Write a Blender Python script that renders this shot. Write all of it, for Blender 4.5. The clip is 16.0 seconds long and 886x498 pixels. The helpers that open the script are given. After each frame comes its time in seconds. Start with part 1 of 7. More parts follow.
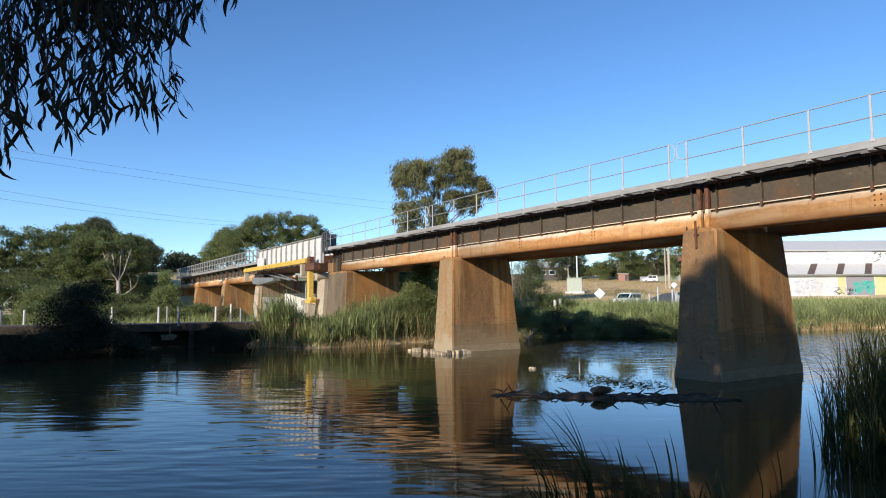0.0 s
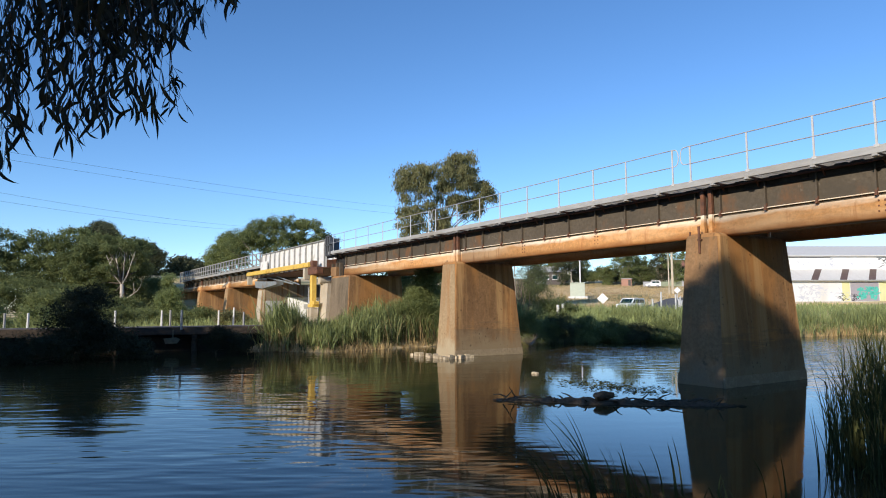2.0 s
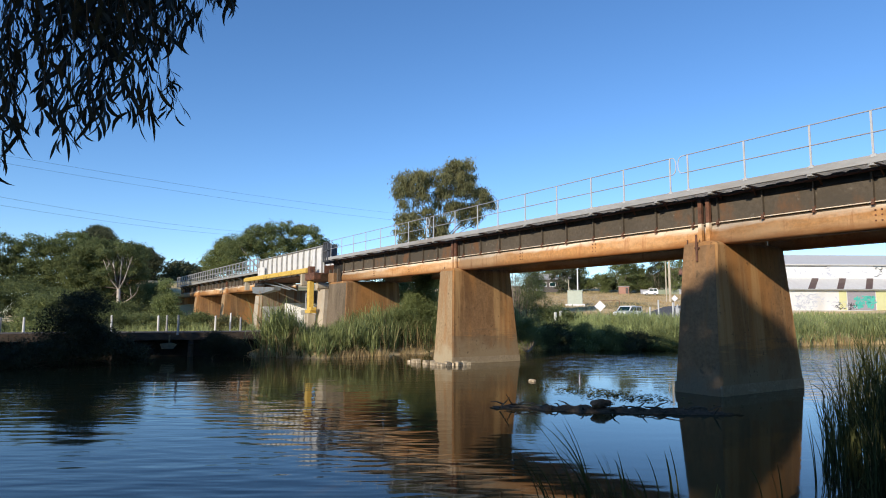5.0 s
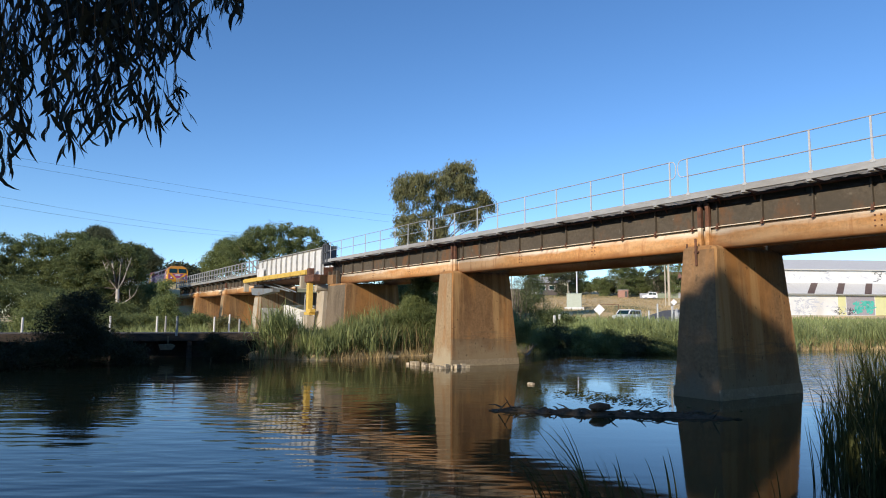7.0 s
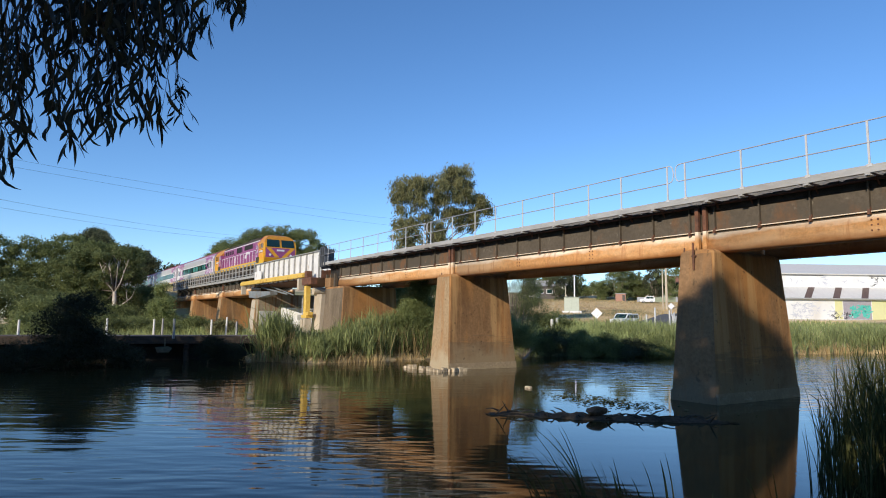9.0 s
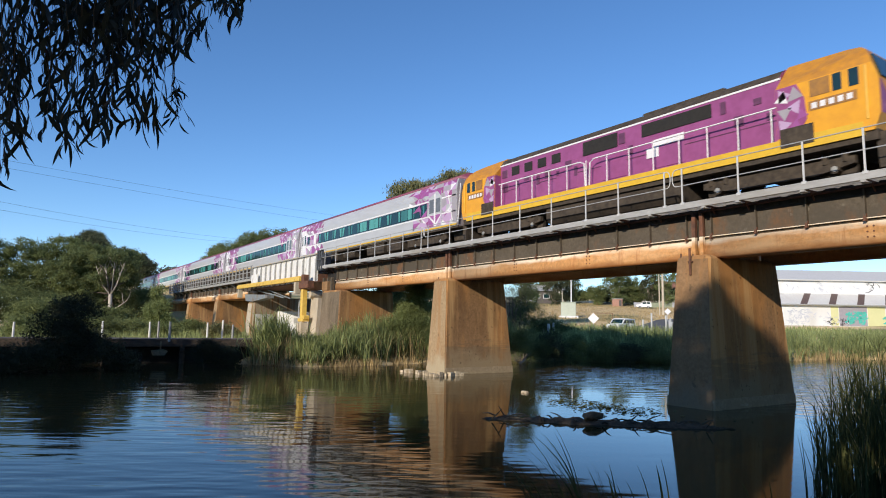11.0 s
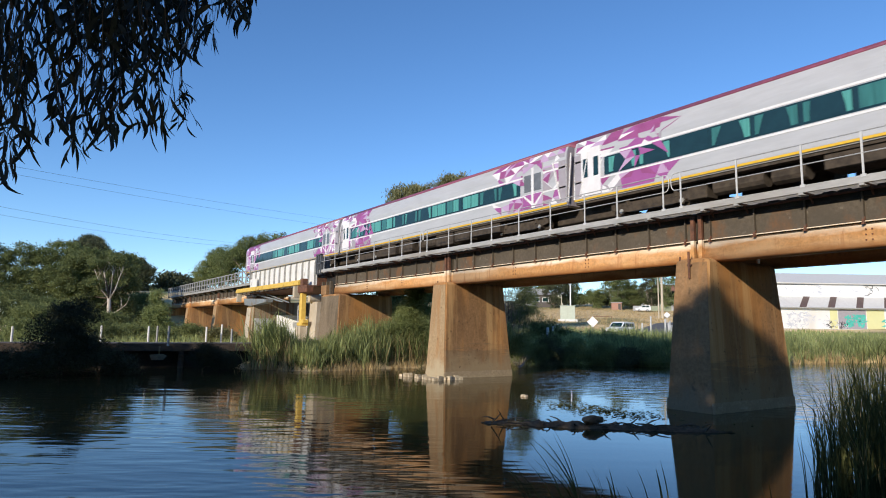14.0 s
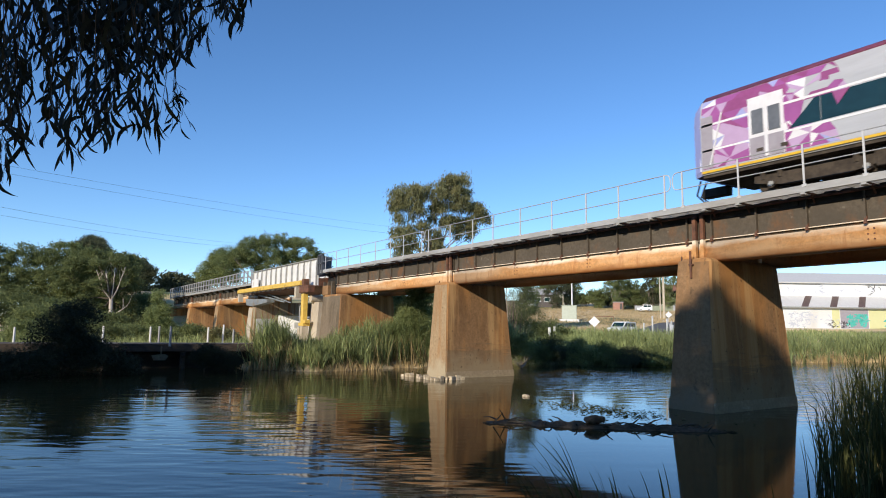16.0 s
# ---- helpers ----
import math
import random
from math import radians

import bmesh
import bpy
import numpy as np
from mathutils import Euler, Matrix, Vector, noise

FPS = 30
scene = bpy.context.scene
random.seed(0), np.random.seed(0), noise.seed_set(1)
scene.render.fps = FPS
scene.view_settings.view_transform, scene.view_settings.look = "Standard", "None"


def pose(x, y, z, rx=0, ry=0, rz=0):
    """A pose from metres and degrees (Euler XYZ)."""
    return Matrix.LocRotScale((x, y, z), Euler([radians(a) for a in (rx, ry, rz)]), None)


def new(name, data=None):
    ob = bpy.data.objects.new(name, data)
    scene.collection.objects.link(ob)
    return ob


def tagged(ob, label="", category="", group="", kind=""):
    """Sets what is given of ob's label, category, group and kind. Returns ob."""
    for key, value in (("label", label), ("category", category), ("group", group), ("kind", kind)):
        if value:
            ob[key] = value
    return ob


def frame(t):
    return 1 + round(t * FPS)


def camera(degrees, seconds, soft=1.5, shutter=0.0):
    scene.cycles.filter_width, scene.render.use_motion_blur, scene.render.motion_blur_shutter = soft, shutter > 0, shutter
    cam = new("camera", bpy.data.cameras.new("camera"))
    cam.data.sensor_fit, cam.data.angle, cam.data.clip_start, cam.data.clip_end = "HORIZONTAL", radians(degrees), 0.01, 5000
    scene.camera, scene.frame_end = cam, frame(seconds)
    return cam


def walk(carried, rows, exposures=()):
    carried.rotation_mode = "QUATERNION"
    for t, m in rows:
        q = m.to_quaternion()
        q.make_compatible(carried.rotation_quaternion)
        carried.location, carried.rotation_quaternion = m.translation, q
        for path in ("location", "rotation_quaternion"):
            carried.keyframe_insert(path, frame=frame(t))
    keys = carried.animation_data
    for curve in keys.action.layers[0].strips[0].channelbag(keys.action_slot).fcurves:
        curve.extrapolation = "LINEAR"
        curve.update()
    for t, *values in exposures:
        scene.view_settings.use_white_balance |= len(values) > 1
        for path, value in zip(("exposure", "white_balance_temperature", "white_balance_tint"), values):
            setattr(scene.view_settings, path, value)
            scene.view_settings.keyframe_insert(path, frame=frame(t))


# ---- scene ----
cam = camera(70, 16.0, soft=1.0, shutter=0.08)
walk(cam, [
    (0, pose(0, 0, 2.28, 94.83, 0.44, 57.15)),
    (0.5, pose(0, 0, 2.28, 94.94, 0.27, 57.21)),
    (1, pose(0, 0, 2.28, 95.04, 0.33, 57.29)),
    (1.5, pose(0, 0, 2.28, 95.17, 0.30, 57.36)),
    (2, pose(0, 0, 2.28, 95.23, 0.24, 57.40)),
    (2.5, pose(0, 0, 2.28, 95.26, 0.23, 57.40)),
    (3, pose(0, 0, 2.28, 95.31, -0.00, 57.30)),
    (3.5, pose(0, 0, 2.28, 95.47, 0.07, 57.29)),
    (4, pose(0, 0, 2.28, 95.63, 0.04, 57.21)),
    (6.5, pose(0, 0, 2.28, 96.00, -0.33, 57.11)),
    (7, pose(0, 0, 2.28, 96.06, -0.44, 57.08)),
    (7.5, pose(0, 0, 2.28, 96.16, -0.47, 57.02)),
    (8, pose(0, 0, 2.28, 96.22, -0.51, 56.95)),
    (8.5, pose(0, 0, 2.28, 96.29, -0.44, 56.93)),
    (9, pose(0, 0, 2.28, 96.36, -0.58, 56.86)),
    (11.5, pose(0, 0, 2.28, 96.87, -1.05, 56.41)),
    (12, pose(0, 0, 2.28, 96.95, -1.26, 56.29)),
    (12.5, pose(0, 0, 2.28, 97.04, -0.96, 56.34)),
    (13, pose(0, 0, 2.28, 97.07, -0.51, 56.39)),
    (13.5, pose(0, 0, 2.28, 97.09, -0.45, 56.46)),
    (14, pose(0, 0, 2.28, 97.09, -0.75, 56.49)),
    (14.5, pose(0, 0, 2.28, 97.10, -0.89, 56.49)),
    (15, pose(0, 0, 2.28, 97.05, -0.95, 56.56)),
    (15.5, pose(0, 0, 2.28, 97.05, -0.81, 56.55)),
    (16, pose(0, 0, 2.28, 97.09, -0.68, 56.63)),
], exposures=[(0.0, 0.03), (3.0, 0.0), (6.5, -0.08), (12.0, -0.10), (13.5, -0.03), (16.0, -0.03)])

# ---- light: low clear sun from behind the bank, blue sky ----
SUN_TO = Vector((0.41, -1.0, 0.435)).normalized()
world = bpy.data.worlds.new("sky_world")
scene.world = world
world.use_nodes = True
wn = world.node_tree
sky = wn.nodes.new("ShaderNodeTexSky")
sky.sky_type = "NISHITA"
sky.sun_disc = False
sky.sun_elevation = math.asin(SUN_TO.z)
sky.sun_rotation = math.atan2(SUN_TO.x, SUN_TO.y)
sky.air_density, sky.dust_density, sky.ozone_density = 0.85, 0.0, 4.0
hue = wn.nodes.new("ShaderNodeHueSaturation")
hue.inputs["Hue"].default_value, hue.inputs["Saturation"].default_value = 0.5025, 1.11
wn.links.new(sky.outputs[0], hue.inputs["Color"])
wn.links.new(hue.outputs[0], wn.nodes["Background"].inputs[0])
wn.nodes["Background"].inputs[1].default_value = 0.19
sun = new("sun", bpy.data.lights.new("sun", "SUN"))
sun.data.energy, sun.data.angle, sun.data.color = 4.7, radians(0.55), (1.0, 0.88, 0.72)
sun.rotation_euler = SUN_TO.to_track_quat("Z", "Y").to_euler()


# ---- materials ----
def material(name, base, second=None, scale=3.0, rough=0.7, metal=0.0, bump=0.2, stretch=(1, 1, 1), stain=None, stain_scale=0.6, stain_at=(0.5, 0.62), spec=0.5, piece=0.0, space="Object", translucent=0.0, low=None):
    """A worn surface: two tones in fine grain, stains at a larger scale, fine relief."""
    m = bpy.data.materials.new(name)
    m.use_nodes = True
    n, l = m.node_tree.nodes, m.node_tree.links
    b = n["Principled BSDF"]
    second = second or tuple(c * 0.7 for c in base)
    tc = n.new("ShaderNodeTexCoord")
    mp = n.new("ShaderNodeMapping")
    mp.inputs["Scale"].default_value = stretch
    l.new(tc.outputs[space], mp.inputs[0])
    fine = n.new("ShaderNodeTexNoise")
    fine.inputs["Scale"].default_value, fine.inputs["Detail"].default_value, fine.inputs["Roughness"].default_value = scale, 6, 0.65
    l.new(mp.outputs[0], fine.inputs[0])
    ramp = n.new("ShaderNodeValToRGB")
    ramp.color_ramp.elements[0].position, ramp.color_ramp.elements[1].position = 0.36, 0.64
    ramp.color_ramp.elements[0].color, ramp.color_ramp.elements[1].color = (*second, 1), (*base, 1)
    l.new(fine.outputs["Fac"], ramp.inputs[0])
    colour = ramp.outputs[0]
    if stain:
        big = n.new("ShaderNodeTexNoise")
        big.inputs["Scale"].default_value, big.inputs["Detail"].default_value = stain_scale, 5
        l.new(mp.outputs[0], big.inputs[0])
        r2 = n.new("ShaderNodeValToRGB")
        r2.color_ramp.elements[0].position, r2.color_ramp.elements[1].position = stain_at
        l.new(big.outputs["Fac"], r2.inputs[0])
        mix = n.new("ShaderNodeMix")
        mix.data_type = "RGBA"
        l.new(r2.outputs[0], mix.inputs["Factor"])
        l.new(colour, mix.inputs["A"])
        mix.inputs["B"].default_value = (*stain, 1)
        colour = mix.outputs["Result"]
    if low:
        # wash-out towards the foot: run-down stain that ends in an uneven line
        sep = n.new("ShaderNodeSeparateXYZ")
        l.new(tc.outputs[space], sep.inputs[0])
        wob = n.new("ShaderNodeMath")
        wob.operation = "MULTIPLY_ADD"
        wob.inputs[1].default_value = low[3]
        l.new(fine.outputs["Fac"], wob.inputs[0])
        l.new(sep.outputs["Z"], wob.inputs[2])
        lr = n.new("ShaderNodeMapRange")
        lr.inputs["From Min"].default_value, lr.inputs["From Max"].default_value = low[1], low[2]
        lr.inputs["To Min"].default_value, lr.inputs["To Max"].default_value = 0.85, 0.0
        l.new(wob.outputs[0], lr.inputs["Value"])
        lm = n.new("ShaderNodeMix")
        lm.data_type = "RGBA"
        l.new(lr.outputs[0], lm.inputs["Factor"])
        l.new(colour, lm.inputs["A"])
        lm.inputs["B"].default_value = (*low[0], 1)
        colour = lm.outputs["Result"]
    if piece:
        info = n.new("ShaderNodeObjectInfo")
        geo = n.new("ShaderNodeNewGeometry")
        add = n.new("ShaderNodeMath")
        add.operation = "ADD"
        l.new(info.outputs["Random"], add.inputs[0])
        l.new(geo.outputs["Random Per Island"], add.inputs[1])
        mr = n.new("ShaderNodeMapRange")
        mr.inputs["From Max"].default_value = 2.0
        mr.inputs["To Min"].default_value, mr.inputs["To Max"].default_value = 1 - piece, 1 + piece
        l.new(add.outputs[0], mr.inputs["Value"])
        vm = n.new("ShaderNodeVectorMath")
        vm.operation = "SCALE"
        l.new(colour, vm.inputs[0])
        l.new(mr.outputs[0], vm.inputs["Scale"])
        colour = vm.outputs[0]
    l.new(colour, b.inputs["Base Color"])
    b.inputs["Roughness"].default_value, b.inputs["Metallic"].default_value = rough, metal
    b.inputs["Specular IOR Level"].default_value = spec
    if bump:
        bp = n.new("ShaderNodeBump")
        bp.inputs["Strength"].default_value, bp.inputs["Distance"].default_value = bump, 0.02
        l.new(fine.outputs["Fac"], bp.inputs["Height"])
        l.new(bp.outputs[0], b.inputs["Normal"])
    if translucent:
        tr = n.new("ShaderNodeBsdfTranslucent")
        l.new(colour, tr.inputs["Color"])
        ms = n.new("ShaderNodeMixShader")
        ms.inputs[0].default_value = translucent
        l.new(b.outputs[0], ms.inputs[1])
        l.new(tr.outputs[0], ms.inputs[2])
        l.new(ms.outputs[0], n["Material Output"].inputs[0])
    return m


def water_material():
    m = bpy.data.materials.new("river_water")
    m.use_nodes = True
    n, l = m.node_tree.nodes, m.node_tree.links
    b = n["Principled BSDF"]
    b.inputs["Base Color"].default_value = (0.056, 0.042, 0.016, 1)
    b.inputs["Roughness"].default_value = 0.05
    b.inputs["IOR"].default_value = 1.285
    tc = n.new("ShaderNodeTexCoord")
    # long low ripples, lying across the line of sight, and a finer chop; calm and ruffled patches
    mp = n.new("ShaderNodeMapping")
    turn = n.new("ShaderNodeMapping")
    turn.inputs["Rotation"].default_value = (0, 0, radians(-57))
    l.new(tc.outputs["Object"], turn.inputs[0])
    mp.inputs["Scale"].default_value = (0.32, 1.0, 1.0)
    l.new(turn.outputs[0], mp.inputs[0])
    w1 = n.new("ShaderNodeTexNoise")
    w1.inputs["Scale"].default_value, w1.inputs["Detail"].default_value = 3.2, 1.3
    l.new(mp.outputs[0], w1.inputs[0])
    w2 = n.new("ShaderNodeTexNoise")
    w2.inputs["Scale"].default_value, w2.inputs["Detail"].default_value = 0.7, 2
    l.new(mp.outputs[0], w2.inputs[0])
    patch = n.new("ShaderNodeTexNoise")
    patch.inputs["Scale"].default_value, patch.inputs["Detail"].default_value = 0.11, 2
    l.new(tc.outputs["Object"], patch.inputs[0])
    pr = n.new("ShaderNodeMapRange")
    pr.inputs["From Min"].default_value, pr.inputs["From Max"].default_value = 0.4, 0.65
    pr.inputs["To Min"].default_value, pr.inputs["To Max"].default_value = 0.25, 1.0
    l.new(patch.outputs["Fac"], pr.inputs["Value"])
    # the reach beyond the bridge lies open to the breeze and is ruffled all over
    sep = n.new("ShaderNodeSeparateXYZ")
    l.new(tc.outputs["Object"], sep.inputs[0])
    wind = n.new("ShaderNodeMapRange")
    wind.inputs["From Min"].default_value, wind.inputs["From Max"].default_value = 17.0, 27.0
    wind.inputs["To Min"].default_value, wind.inputs["To Max"].default_value = 0.0, 4.5
    l.new(sep.outputs["Y"], wind.inputs["Value"])
    gust = n.new("ShaderNodeMath")
    gust.operation = "ADD"
    l.new(wind.outputs[0], gust.inputs[1])
    lee_x = n.new("ShaderNodeMath")
    lee_x.operation = "MULTIPLY_ADD"
    lee_x.inputs[1].default_value = 0.65
    l.new(sep.outputs["X"], lee_x.inputs[0])
    l.new(sep.outputs["Y"], lee_x.inputs[2])
    lee = n.new("ShaderNodeMapRange")
    lee.inputs["From Min"].default_value, lee.inputs["From Max"].default_value = -3.0, 3.0
    lee.inputs["To Min"].default_value, lee.inputs["To Max"].default_value = 1.25, 0.22
    l.new(lee_x.outputs[0], lee.inputs["Value"])
    calm = n.new("ShaderNodeMath")
    calm.operation = "MULTIPLY"
    l.new(pr.outputs[0], calm.inputs[0])
    l.new(lee.outputs[0], calm.inputs[1])
    l.new(calm.outputs[0], gust.inputs[0])
    slow = n.new("ShaderNodeMath")
    slow.operation = "MULTIPLY"
    l.new(w2.outputs["Fac"], slow.inputs[0])
    l.new(lee.outputs[0], slow.inputs[1])
    mul = n.new("ShaderNodeMath")
    mul.operation = "MULTIPLY"
    l.new(w1.outputs["Fac"], mul.inputs[0])
    l.new(gust.outputs[0], mul.inputs[1])
    add = n.new("ShaderNodeMath")
    add.operation = "MULTIPLY_ADD"
    add.inputs[1].default_value = 1.2
    l.new(slow.outputs[0], add.inputs[0])
    l.new(mul.outputs[0], add.inputs[2])
    bp = n.new("ShaderNodeBump")
    bp.inputs["Strength"].default_value, bp.inputs["Distance"].default_value = 1.0, 0.012
    l.new(add.outputs[0], bp.inputs["Height"])
    l.new(bp.outputs[0], b.inputs["Normal"])
    return m


def layered(name, ground, layers, rough=0.85, bump=0.35, spec=0.15, grain=9.0):
    """A weathered surface in coats: each layer is (colour, scale, stretch, low, high, amount, z-range or None), laid where its noise passes low to high and, with a range, fading from the first height to the second."""
    m = bpy.data.materials.new(name)
    m.use_nodes = True
    n, l = m.node_tree.nodes, m.node_tree.links
    b = n["Principled BSDF"]
    tc = n.new("ShaderNodeTexCoord")
    sep = n.new("ShaderNodeSeparateXYZ")
    l.new(tc.outputs["Object"], sep.inputs[0])
    fine = n.new("ShaderNodeTexNoise")
    fine.inputs["Scale"].default_value, fine.inputs["Detail"].default_value, fine.inputs["Roughness"].default_value = grain, 6, 0.7
    l.new(tc.outputs["Object"], fine.inputs[0])
    ramp = n.new("ShaderNodeValToRGB")
    ramp.color_ramp.elements[0].position, ramp.color_ramp.elements[1].position = 0.3, 0.7
    ramp.color_ramp.elements[0].color, ramp.color_ramp.elements[1].color = (*[c * 0.72 for c in ground], 1), (*[c * 1.2 for c in ground], 1)
    l.new(fine.outputs["Fac"], ramp.inputs[0])
    colour = ramp.outputs[0]
    for k, (col, scale, stretch, lo, hi, amount, zr) in enumerate(layers):
        mp = n.new("ShaderNodeMapping")
        mp.inputs["Scale"].default_value = stretch
        mp.inputs["Location"].default_value = (3.7 * k, 1.9 * k, 0.7 * k)
        l.new(tc.outputs["Object"], mp.inputs[0])
        tex = n.new("ShaderNodeTexNoise")
        tex.inputs["Scale"].default_value, tex.inputs["Detail"].default_value, tex.inputs["Roughness"].default_value = scale, 6, 0.62
        l.new(mp.outputs[0], tex.inputs[0])
        field = tex.outputs["Fac"]
        if zr:
            mr = n.new("ShaderNodeMapRange")
            mr.inputs["From Min"].default_value, mr.inputs["From Max"].default_value = zr
            mr.inputs["To Min"].default_value, mr.inputs["To Max"].default_value = -0.5, 0.5
            l.new(sep.outputs["Z"], mr.inputs["Value"])
            add = n.new("ShaderNodeMath")
            add.operation = "ADD"
            l.new(field, add.inputs[0])
            l.new(mr.outputs[0], add.inputs[1])
            field = add.outputs[0]
        mask = n.new("ShaderNodeMapRange")
        mask.inputs["From Min"].default_value, mask.inputs["From Max"].default_value = lo, hi
        mask.inputs["To Max"].default_value = amount
        l.new(field, mask.inputs["Value"])
        mix = n.new("ShaderNodeMix")
        mix.data_type = "RGBA"
        l.new(mask.outputs[0], mix.inputs["Factor"])
        l.new(colour, mix.inputs["A"])
        mix.inputs["B"].default_value = (*col, 1)
        colour = mix.outputs["Result"]
    l.new(colour, b.inputs["Base Color"])
    b.inputs["Roughness"].default_value, b.inputs["Specular IOR Level"].default_value = rough, spec
    bp = n.new("ShaderNodeBump")
    bp.inputs["Strength"].default_value, bp.inputs["Distance"].default_value = bump, 0.02
    l.new(fine.outputs["Fac"], bp.inputs["Height"])
    l.new(bp.outputs[0], b.inputs["Normal"])
    return m


WATER = water_material()
# rust in streaks; the coats also colour in sunlit top and shaded foot
RUST_BAND = layered("rusted_band_light_graded", (0.60, 0.305, 0.112), [
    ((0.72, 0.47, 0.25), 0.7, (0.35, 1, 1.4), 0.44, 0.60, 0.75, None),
    # pale coat for sun on the rounded top
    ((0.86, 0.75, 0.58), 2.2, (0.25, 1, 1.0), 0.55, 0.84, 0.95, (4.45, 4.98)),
    # rust deepening towards the underside, its shade included
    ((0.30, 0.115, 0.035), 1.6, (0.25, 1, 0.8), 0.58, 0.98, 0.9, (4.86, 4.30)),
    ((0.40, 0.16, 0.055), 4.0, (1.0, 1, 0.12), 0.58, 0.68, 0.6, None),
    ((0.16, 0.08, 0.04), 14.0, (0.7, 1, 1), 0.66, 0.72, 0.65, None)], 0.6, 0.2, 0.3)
RUST_DARK = material("dark_rusted_steel", (0.20, 0.085, 0.045), (0.09, 0.045, 0.03), 4, 0.8, 0.0, 0.4)
WEB = layered("grimy_girder_web", (0.118, 0.098, 0.074), [
    ((0.085, 0.072, 0.055), 0.8, (0.5, 1, 0.6), 0.45, 0.62, 0.85, None),
    ((0.19, 0.095, 0.045), 1.5, (0.6, 1, 0.35), 0.54, 0.66, 0.8, None),
    ((0.30, 0.27, 0.22), 7.0, (0.5, 1, 0.5), 0.62, 0.70, 0.4, None)], 0.85, 0.35, 0.2)
# galvanised grey made darker for the shadow side of the rails
RAIL_GREY = material("rail_steel_shadow_side", (0.42, 0.43, 0.44), (0.33, 0.34, 0.35), 8, 0.5, 0.0, 0.1)
GALV = material("galvanised_steel", (0.58, 0.59, 0.59), (0.50, 0.51, 0.51), 8, 0.5, 0.0, 0.1)
GREY_STEEL = material("grey_painted_steel", (0.40, 0.40, 0.38), (0.30, 0.30, 0.29), 5, 0.6, 0.0, 0.2)
EDGE_GREY = material("dull_galvanised_edge", (0.43, 0.43, 0.42), (0.34, 0.34, 0.33), 6, 0.6, 0, 0.15, (0.3, 1, 1), (0.30, 0.27, 0.23), 0.8, (0.55, 0.75))
SOFFIT = material("weathered_mesh_walkway", (0.60, 0.58, 0.54), (0.46, 0.44, 0.41), 2, 0.85, 0.0, 0.2, (0.4, 1, 1), translucent=0.35)
SLEEPER = material("tarred_timber", (0.075, 0.055, 0.04), (0.035, 0.027, 0.02), 7, 0.9, 0.0, 0.6, (0.3, 1, 1))
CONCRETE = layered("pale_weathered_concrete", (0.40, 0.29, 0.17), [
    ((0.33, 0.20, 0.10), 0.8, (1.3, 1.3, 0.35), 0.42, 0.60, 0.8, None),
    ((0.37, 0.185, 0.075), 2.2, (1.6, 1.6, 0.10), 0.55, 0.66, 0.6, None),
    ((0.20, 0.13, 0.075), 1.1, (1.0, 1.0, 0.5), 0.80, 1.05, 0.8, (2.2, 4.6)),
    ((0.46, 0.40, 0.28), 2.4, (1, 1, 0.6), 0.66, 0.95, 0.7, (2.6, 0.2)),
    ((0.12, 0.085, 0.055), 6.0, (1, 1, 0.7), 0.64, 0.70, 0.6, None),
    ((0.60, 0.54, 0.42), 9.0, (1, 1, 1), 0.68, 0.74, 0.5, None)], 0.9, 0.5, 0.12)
CONCRETE_PALE = material("cream_concrete", (0.55, 0.49, 0.38), (0.42, 0.36, 0.27), 2.0, 0.9, 0.0, 0.3, (1, 1, 0.4))
CONCRETE_BROWN = layered("brown_stained_concrete", (0.31, 0.19, 0.10), [
    ((0.21, 0.125, 0.065), 0.9, (1.2, 1.2, 0.4), 0.44, 0.62, 0.8, None),
    ((0.36, 0.19, 0.08), 2.4, (1.6, 1.6, 0.10), 0.54, 0.66, 0.6, None),
    ((0.27, 0.22, 0.15), 2.2, (1, 1, 0.6), 0.66, 1.0, 0.6, (2.4, 0.2)),
    ((0.10, 0.075, 0.05), 5.0, (1, 1, 0.6), 0.62, 0.70, 0.6, None)], 0.9, 0.5, 0.1)
CONCRETE_GREY = layered("dirty_grey_brown_concrete", (0.20, 0.16, 0.115), [
    ((0.12, 0.095, 0.065), 0.9, (1.2, 1.2, 0.4), 0.42, 0.60, 0.8, None),
    ((0.30, 0.24, 0.165), 2.0, (1.6, 1.6, 0.12), 0.54, 0.66, 0.5, None)], 0.9, 0.5, 0.1)
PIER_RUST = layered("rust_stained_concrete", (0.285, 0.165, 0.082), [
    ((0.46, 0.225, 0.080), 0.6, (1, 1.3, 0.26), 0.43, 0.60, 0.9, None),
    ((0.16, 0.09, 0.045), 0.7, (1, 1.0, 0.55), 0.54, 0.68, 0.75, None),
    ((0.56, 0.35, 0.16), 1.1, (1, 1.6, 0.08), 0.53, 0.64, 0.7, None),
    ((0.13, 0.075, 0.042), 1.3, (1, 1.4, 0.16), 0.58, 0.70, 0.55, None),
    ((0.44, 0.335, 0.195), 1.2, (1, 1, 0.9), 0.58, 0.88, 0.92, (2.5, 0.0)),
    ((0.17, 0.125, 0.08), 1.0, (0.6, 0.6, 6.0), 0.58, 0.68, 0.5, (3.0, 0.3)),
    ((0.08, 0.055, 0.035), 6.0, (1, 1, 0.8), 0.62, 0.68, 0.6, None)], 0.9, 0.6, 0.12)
WHITE_PAINT = material("flaking_white_paint", (0.78, 0.78, 0.76), (0.66, 0.66, 0.64), 3, 0.6, 0.0, 0.15, (1, 1, 0.5), (0.35, 0.30, 0.25), 1.6, (0.62, 0.75))
